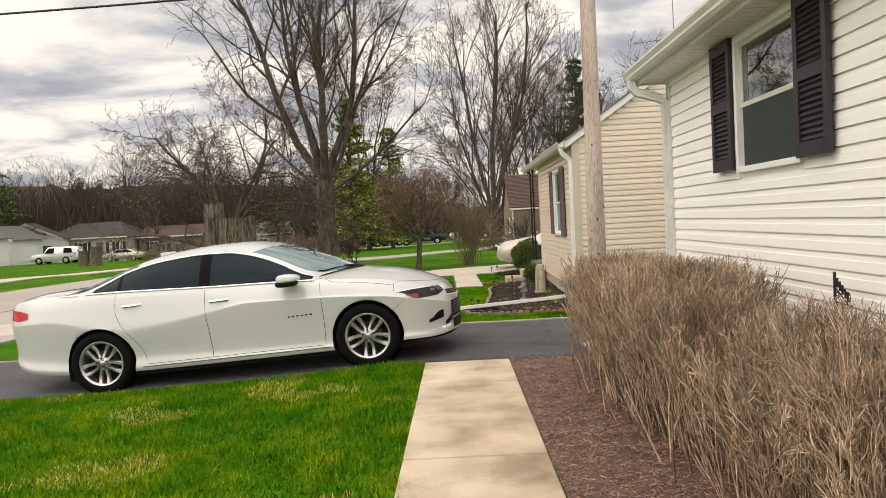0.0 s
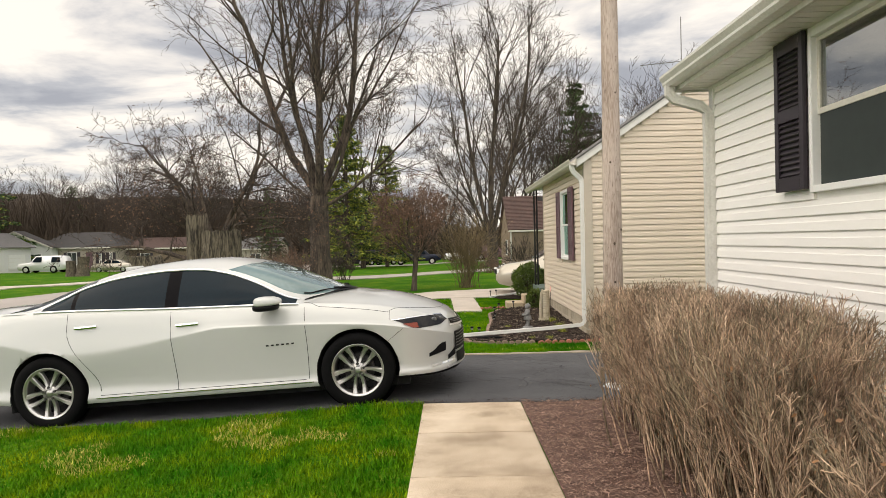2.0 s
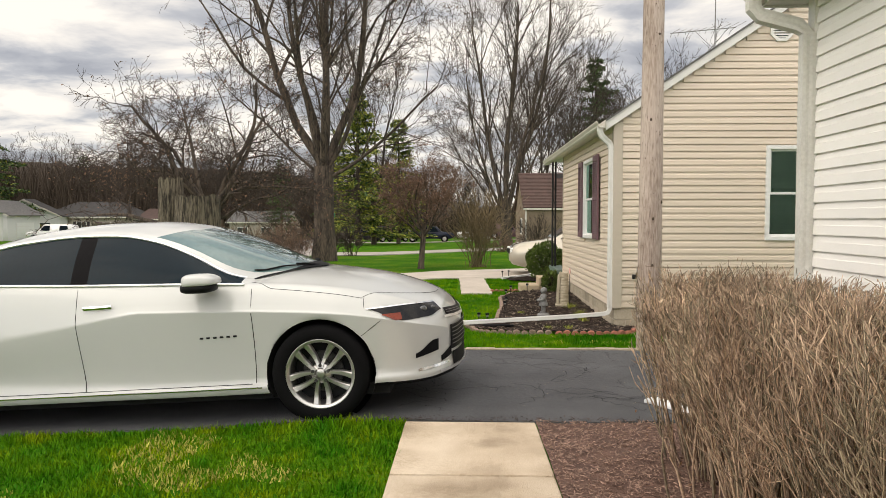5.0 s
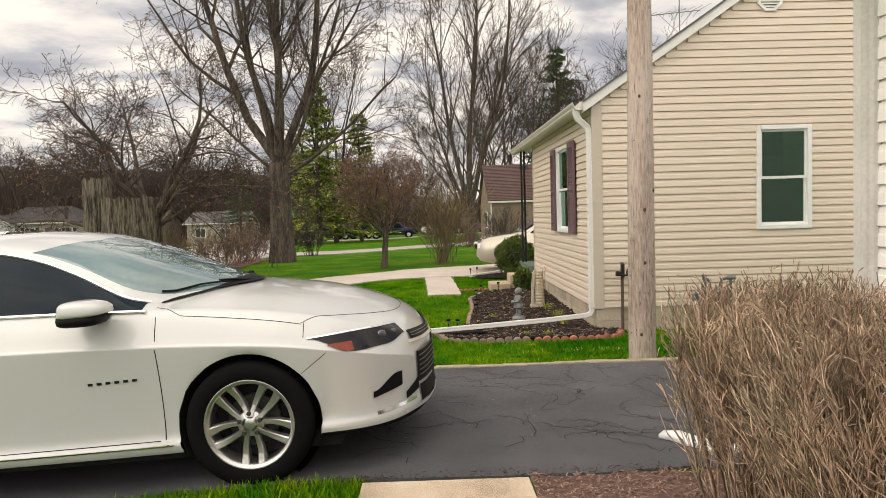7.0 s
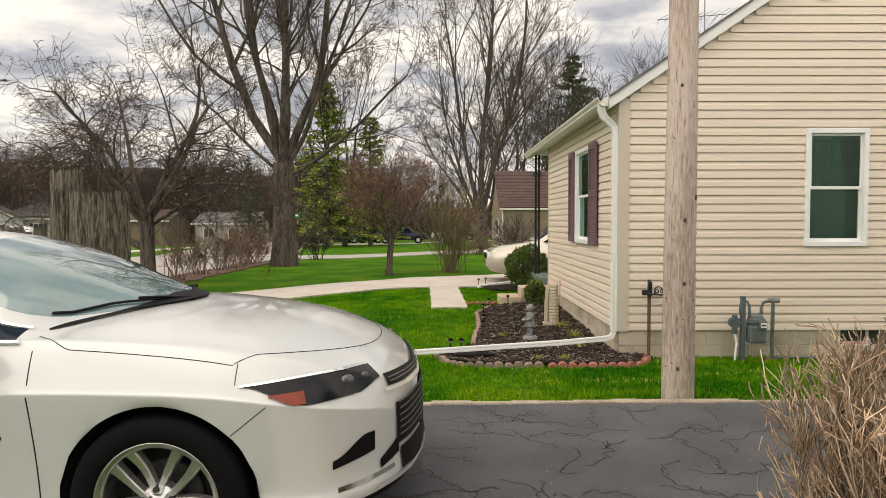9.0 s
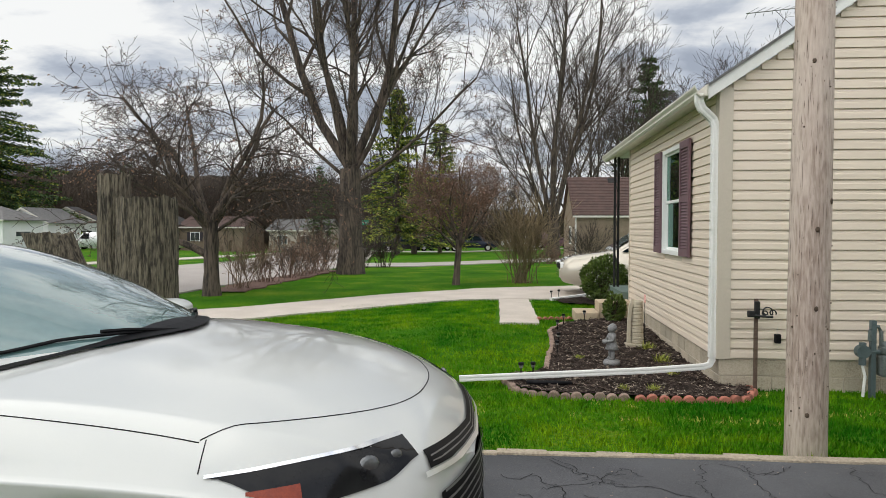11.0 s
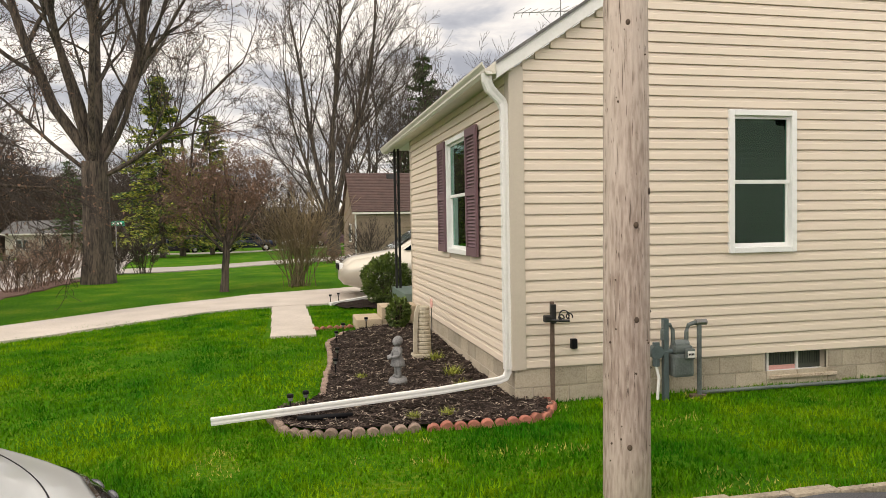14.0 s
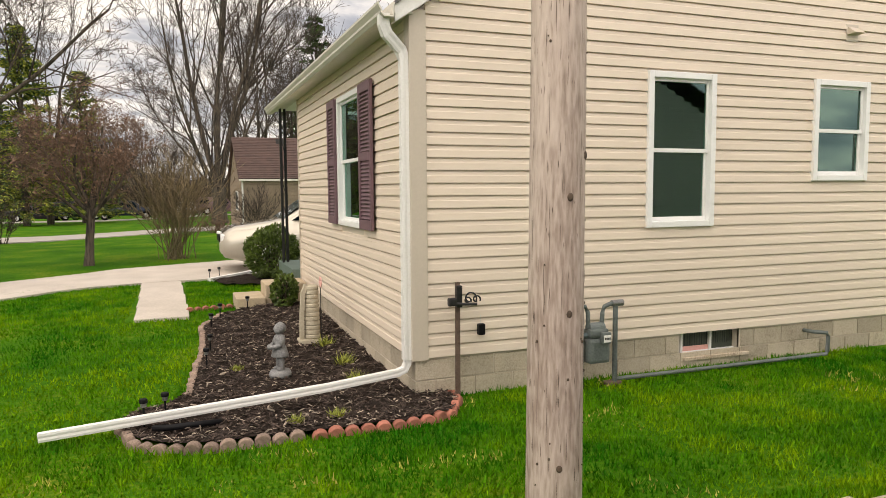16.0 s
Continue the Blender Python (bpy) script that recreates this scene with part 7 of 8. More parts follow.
part("index_box", boxm(0.0, 0.085, -0.105, -0.071, 0.36, 0.45, 0.012), M_METER, t)
part("dial", boxm(0.012, 0.075, -0.110, -0.106, 0.375, 0.43, 0.001), M_WHITE, t)
for k in range(4):
    part("dial_mark", boxm(0.020 + 0.013 * k, 0.029 + 0.013 * k, -0.112, -0.1105, 0.395, 0.412), M_BLACK, t)
bm = bmesh.new(); cyl(bm, (-0.06, 0, 0.47), (0.07, 0, 0.47), 0.045, n=16)
part("top_casing", bm, M_METER, t)
bm = bmesh.new(); sweep(bm, [(0.06, 0, 0.47), (0.065, 0, 0.58), (0.085, 0, 0.635), (0.13, 0, 0.65), (0.19, 0, 0.655)], disc_prof(0.018, 10))
part("outlet_pipe", bm, M_METER, t)
bm = bmesh.new(); cyl(bm, (0.185, 0.0, 0.03), (0.185, 0.0, 0.66), 0.02, n=10)
part("riser", bm, M_METER, t)
bm = bmesh.new(); cyl(bm, (0.15, 0, 0.655), (0.25, 0, 0.655), 0.026, n=10)
part("fitting", bm, M_STEEL, t)
bm = bmesh.new(); sweep(bm, [(-0.06, 0, 0.47), (-0.065, 0, 0.60), (-0.09, 0, 0.645), (-0.14, 0, 0.645), (-0.16, 0, 0.60), (-0.16, 0, 0.52)], disc_prof(0.017, 10))
part("inlet_pipe", bm, M_METER, t)
part("stand", boxm(-0.155, -0.11, -0.02, 0.03, 0.0, 0.70, 0.006), M_METER_BLUE, t)
bm = bmesh.new(); cyl(bm, (-0.22, -0.03, 0.42), (-0.22, 0.04, 0.42), 0.058, n=20); cyl(bm, (-0.22, 0, 0.50), (-0.22, 0, 0.30), 0.03, n=10); cyl(bm, (-0.28, 0, 0.42), (-0.05, 0, 0.42), 0.022, n=10)
part("regulator", bm, M_METER_BLUE, t)
bm = bmesh.new(); sweep(bm, [(-0.22, 0, 0.30), (-0.20, -0.01, 0.20), (-0.215, -0.02, 0.10), (-0.22, -0.02, 0.02)], disc_prof(0.013, 8))
part("flex_hose", bm, M_WHITE, t)
bm = bmesh.new()
sweep(bm, [(4.28, 12.24, -0.155), (5.1, 12.25, -0.16), (6.1, 12.26, -0.165), (6.72, 12.27, -0.165), (6.76, 12.29, -0.145), (6.765, 12.29, 0.0), (6.75, 12.29, 0.035), (6.64, 12.36, 0.042), (6.62, 12.47, 0.042)], disc_prof(0.019, 8))
tagged(link("gas_pipe", bm, M_METER, smooth_shade=True), "grey gas pipe along the foot of the foundation", "pipe")
bm = bmesh.new(); box(bm, 4.19, 4.34, 12.19, 12.28, -0.23, -0.165, 0.015)
tagged(link("pipe_fitting", bm, M_RUST), "rusty pipe tee at the ground", "pipe fitting")
t = empty("hose_stake", pose(2.915, 12.35, g(2.9, 12.35)) @ Matrix.Scale(1.05, 4)); tagged(t, "rusty stake with an iron scroll hose hanger", "hose hanger")
bm = bmesh.new(); box(bm, -0.017, 0.017, -0.012, 0.012, -0.05, 0.88, 0.003)
part("stake", bm, M_RUST, t)
part("bracket", boxm(-0.025, 0.02, -0.05, -0.013, 0.70, 0.86, 0.006), M_IRON, t)
for cx, cz, cr in ((0.075, 0.765, 0.055), (0.125, 0.755, 0.035), (0.055, 0.75, 0.03)):
    bm = bmesh.new()
    sweep(bm, [(cx + cr * (1 - 0.04 * i) * math.cos(i * 0.35 - 0.4), -0.06, cz + cr * (1 - 0.04 * i) * math.sin(i * 0.35 - 0.4)) for i in range(17)], disc_prof(0.0065, 6))
    part("scroll", bm, M_IRON, t)
bm = bmesh.new(); sweep(bm, [(-0.08, -0.06, 0.735), (0.02, -0.06, 0.725), (0.13, -0.06, 0.72)], disc_prof(0.012, 6)); box(bm, -0.095, -0.03, -0.08, -0.03, 0.715, 0.775, 0.012)
part("holder", bm, M_IRON, t)
t = empty("outlet_box", pose(3.145, 12.442, 0.30)); tagged(t, "small black weatherproof outlet box on the siding", "outlet box")
part("box_body", boxm(-0.028, 0.028, -0.05, 0.0, -0.02, 0.07, 0.008), M_BLACK, t)
bm = bmesh.new(); cyl(bm, (0, -0.012, 0.07), (0, -0.012, 0.14), 0.003, n=5)
part("wire", bm, M_GUTTER, t)
t = empty("basement_window", pose(5.195, 12.46, -0.10) @ Matrix.Diagonal((1.04, 1, 1.08, 1))); tagged(t, "shallow white-framed basement window with screens", "window", kind="structure")
bm = bmesh.new()
for b in ((0.0, 0.685, 0.0, 0.03), (0.0, 0.685, 0.19, 0.211), (0.0, 0.025, 0.03, 0.19), (0.63, 0.685, 0.03, 0.19), (0.32, 0.345, 0.03, 0.19)):
    box(bm, b[0], b[1], 0.06, 0.10, b[2], b[3], 0.003)
part("window_frame", bm, M_WHITE_PLASTIC, t)
for a, b in ((0.025, 0.32), (0.345, 0.63)):
    part("pane", boxm(a, b, 0.085, 0.09, 0.03, 0.19), M_SCREEN_PALE, t)
    for k in range(11):
        u = a + (b - a) * (k + 0.5) / 11
        part("screen_rib", boxm(u - 0.002, u + 0.002, 0.0815, 0.0845, 0.075, 0.19), M_SCREEN, t)
part("window_sill", boxm(-0.02, 0.70, -0.03, 0.06, -0.03, -0.002, 0.004), M_CONC, t)
part("curtain", boxm(0.03, 0.33, 0.078, 0.084, 0.03, 0.07), M_PINK, t)
t = empty("gable_vent", pose(4.91, 12.443, 4.08)); tagged(t, "white round louvred gable vent", "vent")
bm = bmesh.new(); lathe(bm, [(0.135, 0.0), (0.135, 0.03), (0.175, 0.03), (0.175, 0.0)], 8, Matrix.Rotation(radians(90), 4, "X") @ Matrix.Rotation(radians(22.5), 4, "Z"))
part("vent_frame", bm, M_WHITE, t)
part("vent_back", boxm(-0.12, 0.12, -0.006, -0.002, -0.12, 0.12), M_METER, t)
for k in range(7):
    z = -0.115 + 0.036 * k
    hw = math.sqrt(max(0.0, 0.136 ** 2 - (z + 0.01) ** 2))
    bm = bmesh.new()
    v = [bm.verts.new(c) for c in ((-hw, -0.03, z), (hw, -0.03, z), (hw, -0.008, z + 0.028), (-hw, -0.008, z + 0.028))]
    bm.faces.new(v)
    part("louvre", bm, M_WHITE, t)
t = empty("wall_vent", pose(7.1, 12.443, 2.92)); tagged(t, "small tan dryer vent hood on the siding", "vent")
bm = bmesh.new()
v = [bm.verts.new(c) for c in ((-0.06, 0, 0.07), (0.06, 0, 0.07), (0.07, -0.10, 0.0), (-0.07, -0.10, 0.0), (-0.07, 0, -0.01), (0.07, 0, -0.01))]
bm.faces.new((v[0], v[1], v[2], v[3])); bm.faces.new((v[0], v[3], v[4])); bm.faces.new((v[1], v[5], v[2])); bm.faces.new((v[3], v[2], v[5], v[4]))
part("hood", bm, M_TRIM_TAN, t)
part("plate", boxm(-0.08, 0.08, -0.006, 0.0, -0.07, 0.09, 0.002), M_TRIM_TAN, t)

# by the white house
t = empty("yard_sign", pose(2.42, 3.46, g(2.42, 3.46))); tagged(t, "black wrought-iron yard stake with a small slanted panel", "sign")
bm = bmesh.new(); box(bm, -0.006, 0.006, -0.006, 0.006, -0.1, 1.03, 0.002)
part("stake", bm, M_IRON, t)
for k in range(5):
    y = -0.026 - 0.024 * k
    part("bar", boxm(-0.004, 0.004, y - 0.0045, y + 0.0045, 0.95 - 0.017 * k, 1.0 - 0.017 * k), M_IRON, t)
bm = bmesh.new(); cyl(bm, (0, 0, 0.95), (0, -0.145, 0.855), 0.004, n=6)
part("slanted_rail", bm, M_IRON, t)
bm = bmesh.new(); cyl(bm, (0, 0, 0.872), (0, -0.165, 0.866), 0.004, n=6)
part("lower_rail", bm, M_IRON, t)
for cy, cz, cr in ((-0.025, 0.905, 0.022), (-0.125, 0.905, 0.034)):
    bm = bmesh.new()
    sweep(bm, [(0, cy + cr * (1 - 0.045 * i) * math.cos(i * 0.42), cz + cr * (1 - 0.045 * i) * math.sin(i * 0.42)) for i in range(17)], disc_prof(0.0035, 6))
    part("scroll", bm, M_IRON, t)
bm = bmesh.new()
sweep(bm, [(1.66, 7.20, 0.055), (1.70, 7.14, 0.075), (1.76, 7.05, 0.07), (1.86, 6.95, 0.055), (2.05, 6.88, 0.06), (2.25, 6.84, 0.055), (2.36, 6.80, 0.05)], [(0.055, 0.0), (0.05, 0.02), (0.0, 0.03), (-0.05, 0.02), (-0.055, 0.0), (-0.04, -0.02), (0.04, -0.02)])
for v in bm.verts:
    v.co += Vector((0.13, 0.19, 0.02 * noise.noise(v.co * 17)))
tagged(link("drain_sleeve", bm, M_BAG, smooth_shade=True), "crumpled white plastic drain sleeve lying on the drive edge", "drain sleeve")

chips("leaf_litter", "dark crumbs of bark and leaf along the drive edge", 1200, (-0.1, 2.5, 6.80, 6.93), lambda x, y: g(x, y) + 0.022, 0.018, M_CHIP_DARK, 9)
chips("leaf_litter", "bits of dry leaf scattered on the asphalt", 1500, (-1.0, 3.0, 7.1, 9.45), lambda x, y: g(x, y) + 0.024, 0.009, M_CHIP_PALE, 10)
# cracks in the asphalt
r = random.Random(17)
for k in range(80):
    x, y = r.uniform(-0.6, 2.9), r.uniform(7.1, 9.42)
    a = r.uniform(0, 6.283)
    pts = []
    for i in range(r.randint(10, 34)):
        pts.append((x, y, g(x, y) + 0.031))
        a += r.gauss(0, 0.2)
        b_ = a + r.gauss(0, 0.75)
        x += 0.034 * math.cos(b_); y += 0.034 * math.sin(b_)
        if not (-1.0 < x < 3.5 and 7.05 < y < 9.42):
            break
    if len(pts) > 3:
        bm = bmesh.new()
        sweep(bm, pts, [(0.0024, 0.0), (-0.0024, 0.0), (0.0, 0.0006)])
        o = link("crack", bm, M_DARK, drive)


# ---------------------------------------------------------------- the house with the brown roof, parked cars, far houses
def plain_house(name, label, x0, x1, y0, y1, wall_h, rise, wall, roof, ridge_x=True, openings=(), z=None, over=0.4, hip=0.0):
    """A low house: walls, pitched roof, trim, and openings as (side, from, to, sill, head, kind)."""
    gz_ = g((x0 + x1) / 2, y0) if z is None else z
    t = empty(name, pose(0, 0, gz_))
    tagged(t, label, "house")
    part("wall", boxm(x0, x1, y0, y1, -0.6, wall_h), wall, t)
    bm = bmesh.new()
    if ridge_x:
        ym = (y0 + y1) / 2
        a, b = [(x0 - over, y0 - over, wall_h - 0.05), (x1 + over, y0 - over, wall_h - 0.05), (x1 + over - hip, ym, wall_h + rise), (x0 - over + hip, ym, wall_h + rise)], [(x0 - over + hip, ym, wall_h + rise), (x1 + over - hip, ym, wall_h + rise), (x1 + over, y1 + over, wall_h - 0.05), (x0 - over, y1 + over, wall_h - 0.05)]
        tri = [[(x, y0, wall_h), (x, y1, wall_h), (x, ym, wall_h + rise)] for x in (x0, x1)]
        fa = boxm(x0 - over, x1 + over, y0 - over - 0.02, y0 - over, wall_h - 0.12, wall_h + 0.04)
        if hip:
            tri = []
            for xe, xr in ((x0 - over, x0 - over + hip), (x1 + over, x1 + over - hip)):
                end = [(xe, y0 - over, wall_h - 0.05), (xr, ym, wall_h + rise), (xr, ym + 0.01, wall_h + rise), (xe, y1 + over, wall_h - 0.05)]
                slab(bm, end, 0.08)
    else:
        xm = (x0 + x1) / 2
        a, b = [(x0 - over, y0 - over, wall_h - 0.05), (xm, y0 - over, wall_h + rise), (xm, y1 + over, wall_h + rise), (x0 - over, y1 + over, wall_h - 0.05)], [(xm, y0 - over, wall_h + rise), (x1 + over, y0 - over, wall_h - 0.05), (x1 + over, y1 + over, wall_h - 0.05), (xm, y1 + over, wall_h + rise)]
        tri = [[(x0, y, wall_h), (x1, y, wall_h), (xm, y, wall_h + rise)] for y in (y0 + 0.01, y1 - 0.01)]
        fa = bmesh.new()
        slab(fa, [(x0 - over, y0 - over - 0.03, wall_h - 0.2), (x0 - over, y0 - over, wall_h - 0.2), (xm, y0 - over, wall_h + rise - 0.15), (xm, y0 - over - 0.03, wall_h + rise - 0.15)], 0.2)
        slab(fa, [(xm, y0 - over - 0.03, wall_h + rise - 0.15), (xm, y0 - over, wall_h + rise - 0.15), (x1 + over, y0 - over, wall_h - 0.2), (x1 + over, y0 - over - 0.03, wall_h - 0.2)], 0.2)
    slab(bm, a, 0.08); slab(bm, b, 0.08)
    bmesh.ops.recalc_face_normals(bm, faces=bm.faces)
    part("roof", bm, roof, t)
    for q in tri:
        bm = bmesh.new()
        c = Vector(((x0 + x1) / 2, (y0 + y1) / 2, 0))
        mid = Vector(((q[0][0] + q[1][0]) / 2, (q[0][1] + q[1][1]) / 2, 0))
        inn = (c - mid).normalized() * 0.1
        f = [bm.verts.new(Vector(p) - inn * 0.05) for p in q]; b_ = [bm.verts.new(Vector(p) + inn) for p in q]
        bm.faces.new(f); bm.faces.new(b_[::-1])
        for k in range(3):
            bm.faces.new((f[k], b_[k], b_[(k + 1) % 3], f[(k + 1) % 3]))
        bmesh.ops.recalc_face_normals(bm, faces=bm.faces)
        part("gable", bm, wall, t)
    part("fascia", fa, M_GUTTER, t)
    for side, u0, u1, z0, z1, kind in openings:
        def bx(a0, a1, o0, o1, c0, c1, bev=0.0):
            if side == "front": return boxm(a0, a1, y0 - o1, y0 - o0, c0, c1, bev)
            return boxm(x1 + o0, x1 + o1, a0, a1, c0, c1, bev) if side == "right" else boxm(x0 - o1, x0 - o0, a0, a1, c0, c1, bev)
        if kind == "garage":
            d = part("garage_door", bx(u0, u1, 0.0, 0.05, z0, z1), M_WHITE, t)
            for k in range(4):
                part("panel", bx(u0 + 0.05, u1 - 0.05, 0.05, 0.07, z0 + (z1 - z0) * k / 4 + 0.04, z0 + (z1 - z0) * (k + 1) / 4 - 0.03), M_WHITE_PLASTIC, d)
        elif kind == "door":
            part("door", bx(u0, u1, 0.0, 0.05, z0, z1), M_SHUT_PLUM, t)
        else:
            w = part("window", bx(u0, u1, 0.0, 0.06, z0, z1), M_WHITE_PLASTIC, t)
            um = (u0 + u1) / 2
            for a0, a1 in ((u0 + 0.06, um - 0.03), (um + 0.03, u1 - 0.06)):
                part("pane", bx(a0, a1, 0.06, 0.07, z0 + 0.06, z1 - 0.06), M_SCREEN, w)
            if kind == "shuttered":
                for a0, a1 in ((u0 - 0.4, u0 - 0.05), (u1 + 0.05, u1 + 0.4)):
                    part("shutter", bx(a0, a1, 0.0, 0.05, z0, z1), M_SHUT_DARK, t)
    return t


M_WALL_BROWN = mat("weathered_brown_siding", (0.27, 0.205, 0.145), (0.19, 0.145, 0.10), 0.8, scale=2, fine=20, object_random=0.1)
brown = plain_house("brown_roofed_house", "low house with brown shingle roof and weathered brown siding", 3.62, 14.0, 39.0, 46.0, 2.30, 1.98, M_WALL_BROWN, M_SHINGLE_BROWN, True, [("front", 6.2, 7.4, 0.9, 1.9, "window"), ("left", 41, 42.0, 0.9, 1.8, "window")], z=-0.32, over=0.15)
for k in range(13):
    part("siding_board", boxm(3.62, 14.0, 38.975, 38.998, 0.1 + 0.165 * k, 0.235 + 0.165 * k), M_WALL_BROWN, brown)
    part("siding_board", boxm(3.597, 3.618, 39.0, 46, 0.1 + 0.165 * k, 0.235 + 0.165 * k), M_WALL_BROWN, brown)
for piece in brown.children:                        # a slimmer gutter board
    if piece.name.startswith("fascia"):
        for v in piece.data.vertices:
            v.co.z = 2.26 + (v.co.z - 2.26) * 0.55
part("corner_trim", boxm(3.585, 3.655, 38.96, 39.02, 0, 2.2), M_GUTTER_WHITE, brown)
for k in range(24):
    y = 38.85 + 0.15 * k
    zz = 2.25 + 0.06 + (y - 38.85) / 3.65 * 2.03
    part("shingle_course", boxm(3.46, 14.16, y, y + 0.16, zz, zz + 0.05), M_SHINGLE_BROWN, brown)
bm = bmesh.new(); box(bm, 5.5, 5.95, 41.9, 42.25, 3.9, 4.28, 0.03)
part("roof_vent", bm, M_SHINGLE_DARK, brown)
twig_shrub("bare_shrub", "arching leafless shrub before the brown-roofed house", 4.09, 38.2, 1.7, 1.3, 120, 22, M_BARK2, min_r=0.007, up=55)
twig_shrub("bare_shrub", "low brown dead shrub at the end of the lawn", 2.38, 37.33, 0.8, 1.0, 121, 30, M_TWIG_RED, min_r=0.007, up=45)

plain_house("white_bungalow", "white bungalow with grey roof across the street", -55.57, -44.97, 64.61, 70.11, 2.75, 1.25, M_CAR_WHITE, M_SHINGLE, True, [("right", 66.21, 68.21, 1.2, 1.75, "window"), ("front", -47.57, -46.17, 0.5, 2.1, "shuttered")], z=-0.73, hip=2.6)
plain_house("white_garage", "white gabled garage across the street", -51.55, -46.35, 72.88, 78.38, 2.75, 1.55, M_CAR_WHITE, M_SHINGLE, False, [("front", -50.35, -47.35, 0.0, 2.1, "garage"), ("right", 74.28, 77.28, 0.4, 2.0, "garage")], z=-0.95)
plain_house("ranch_house", "low beige ranch house with dark roof and shuttered windows", -50.49, -40.19, 85.32, 93.32, 2.65, 1.85, M_WALL_GREY, M_SHINGLE_DARK, True, [("front", -46.09, -44.89, 0.6, 2.1, "shuttered"), ("front", -43.79, -42.99, 0.0, 2.05, "door"), ("front", -42.19, -41.89, 0.7, 2.0, "shuttered"), ("front", -40.94, -40.59, 0.7, 2.0, "shuttered")], z=-0.99, hip=2.8)
plain_house("gabled_wing", "white gabled wing of the beige ranch house", -55.49, -47.09, 83.73, 85.13, 2.6, 2.0, M_CAR_WHITE, M_SHINGLE_DARK, False, [("front", -49.89, -48.29, 0.8, 1.9, "window")], z=-0.87)
plain_house("ranch_house", "low brown brick ranch house under the winter trees", -39.84, -31.84, 88.14, 95.64, 2.5, 1.3, M_WALL_BRICK, M_SHINGLE_BROWN, True, [("front", -38.44, -37.24, 0.8, 1.9, "shuttered")], z=-1.1)
plain_house("white_cottage", "small pale house with grey hip roof beyond the street", -29.14, -22.14, 89.94, 97.94, 2.5, 1.4, M_WALL_GREY, M_SHINGLE, True, [("front", -28.14, -26.84, 0.8, 1.9, "window"), ("front", -25.14, -23.84, 0.8, 1.9, "window")])
plain_house("white_cottage", "small white house at the end of the view", -21.02, -14.02, 131.31, 139.31, 2.6, 1.6, M_CAR_WHITE, M_SHINGLE_BROWN, True, [("front", -19.52, -18.12, 0.8, 2.0, "window")])


def far_car(name, label, m, profile, glass, width, paint, wheels, wr=0.33):
    """A parked car seen from afar: bevelled body from a side profile, side glass and wheels."""
    t = empty(name, m)
    tagged(t, label, "car", "parked cars")
    bm = bmesh.new()
    w = width / 2
    a = [bm.verts.new((x, -w * (0.82 if z > 1.05 else 1.0), z)) for x, z in profile]; b = [bm.verts.new((x, w * (0.82 if z > 1.05 else 1.0), z)) for x, z in profile]
    bm.faces.new(a); bm.faces.new(b[::-1])
    for k in range(len(profile)):
        bm.faces.new((a[k], b[k], b[(k + 1) % len(profile)], a[(k + 1) % len(profile)]))
    bmesh.ops.recalc_face_normals(bm, faces=bm.faces)
    bmesh.ops.bevel(bm, geom=[e for e in bm.edges if e.calc_face_angle(0) > 0.3], offset=0.06, segments=3, affect="EDGES")
    part("body", bm, paint, t, smooth_shade=True)
    zt_ = max(z for x, z in profile); zb_ = max(z for x, z in profile if z <= 1.05) if zt_ < 1.5 else 1.10
    for poly in glass:
        for s in (-1, 1):
            bm = bmesh.new()
            f = bm.faces.new([bm.verts.new((x, s * (w * (1 - 0.18 * min(1.0, max(0.0, (z - zb_) / (zt_ - zb_)))) + 0.018), z)) for x, z in poly])
            bmesh.ops.solidify(bm, geom=[f], thickness=0.015)
            part("side_window", bm, M_CARGLASS, t)
    R = Matrix.Rotation(radians(90), 4, "X")
    for x in wheels:
        for s in (-1, 1):
            wh_ = empty("wheel"); wh_.parent = t; wh_.matrix_local = pose(x, s * (w - 0.10), wr, 0, 0, 0 if s < 0 else 180)
            bm = bmesh.new(); lathe(bm, [(0.0, 0.06), (0.2, 0.07), (0.21, 0.11), (wr * 0.93, 0.115), (wr, 0.08), (wr, -0.1)], 22, R)
            part("tyre", bm, M_TYRE, wh_)
            bm = bmesh.new(); lathe(bm, [(0.0, 0.115), (0.08, 0.115), (0.19, 0.10), (0.2, 0.118), (0.215, 0.112)], 22, R)
            part("rim", bm, M_ALLOY, wh_)
    return t


SEDAN = [(-2.3, 0.35), (-2.35, 0.75), (-2.2, 0.95), (-1.5, 1.0), (-0.75, 1.40), (0.45, 1.42), (1.15, 0.98), (2.05, 0.86), (2.3, 0.68), (2.3, 0.32), (1.9, 0.22), (-2.0, 0.25)]
SEDAN_G = [[(-1.35, 1.02), (-0.7, 1.33), (-0.15, 1.35), (-0.15, 1.0)], [(-0.08, 1.0), (-0.08, 1.35), (0.4, 1.35), (0.98, 0.99)]]
SUV = [(-2.35, 0.4), (-2.4, 0.95), (-2.25, 1.68), (-1.9, 1.78), (0.5, 1.78), (1.05, 1.12), (2.15, 1.02), (2.35, 0.8), (2.35, 0.4), (2.0, 0.28), (-2.1, 0.3)]
SUV_G = [[(-2.15, 1.12), (-2.0, 1.62), (-1.2, 1.66), (-1.2, 1.12)], [(-0.2, 1.12), (-0.2, 1.66), (0.4, 1.66), (0.8, 1.14)]]
TRUCK = [(-2.8, 0.55), (-2.8, 1.08), (-0.75, 1.10), (-0.6, 1.75), (0.75, 1.78), (1.35, 1.15), (2.55, 1.08), (2.75, 0.85), (2.75, 0.5), (2.3, 0.4), (-2.5, 0.42)]
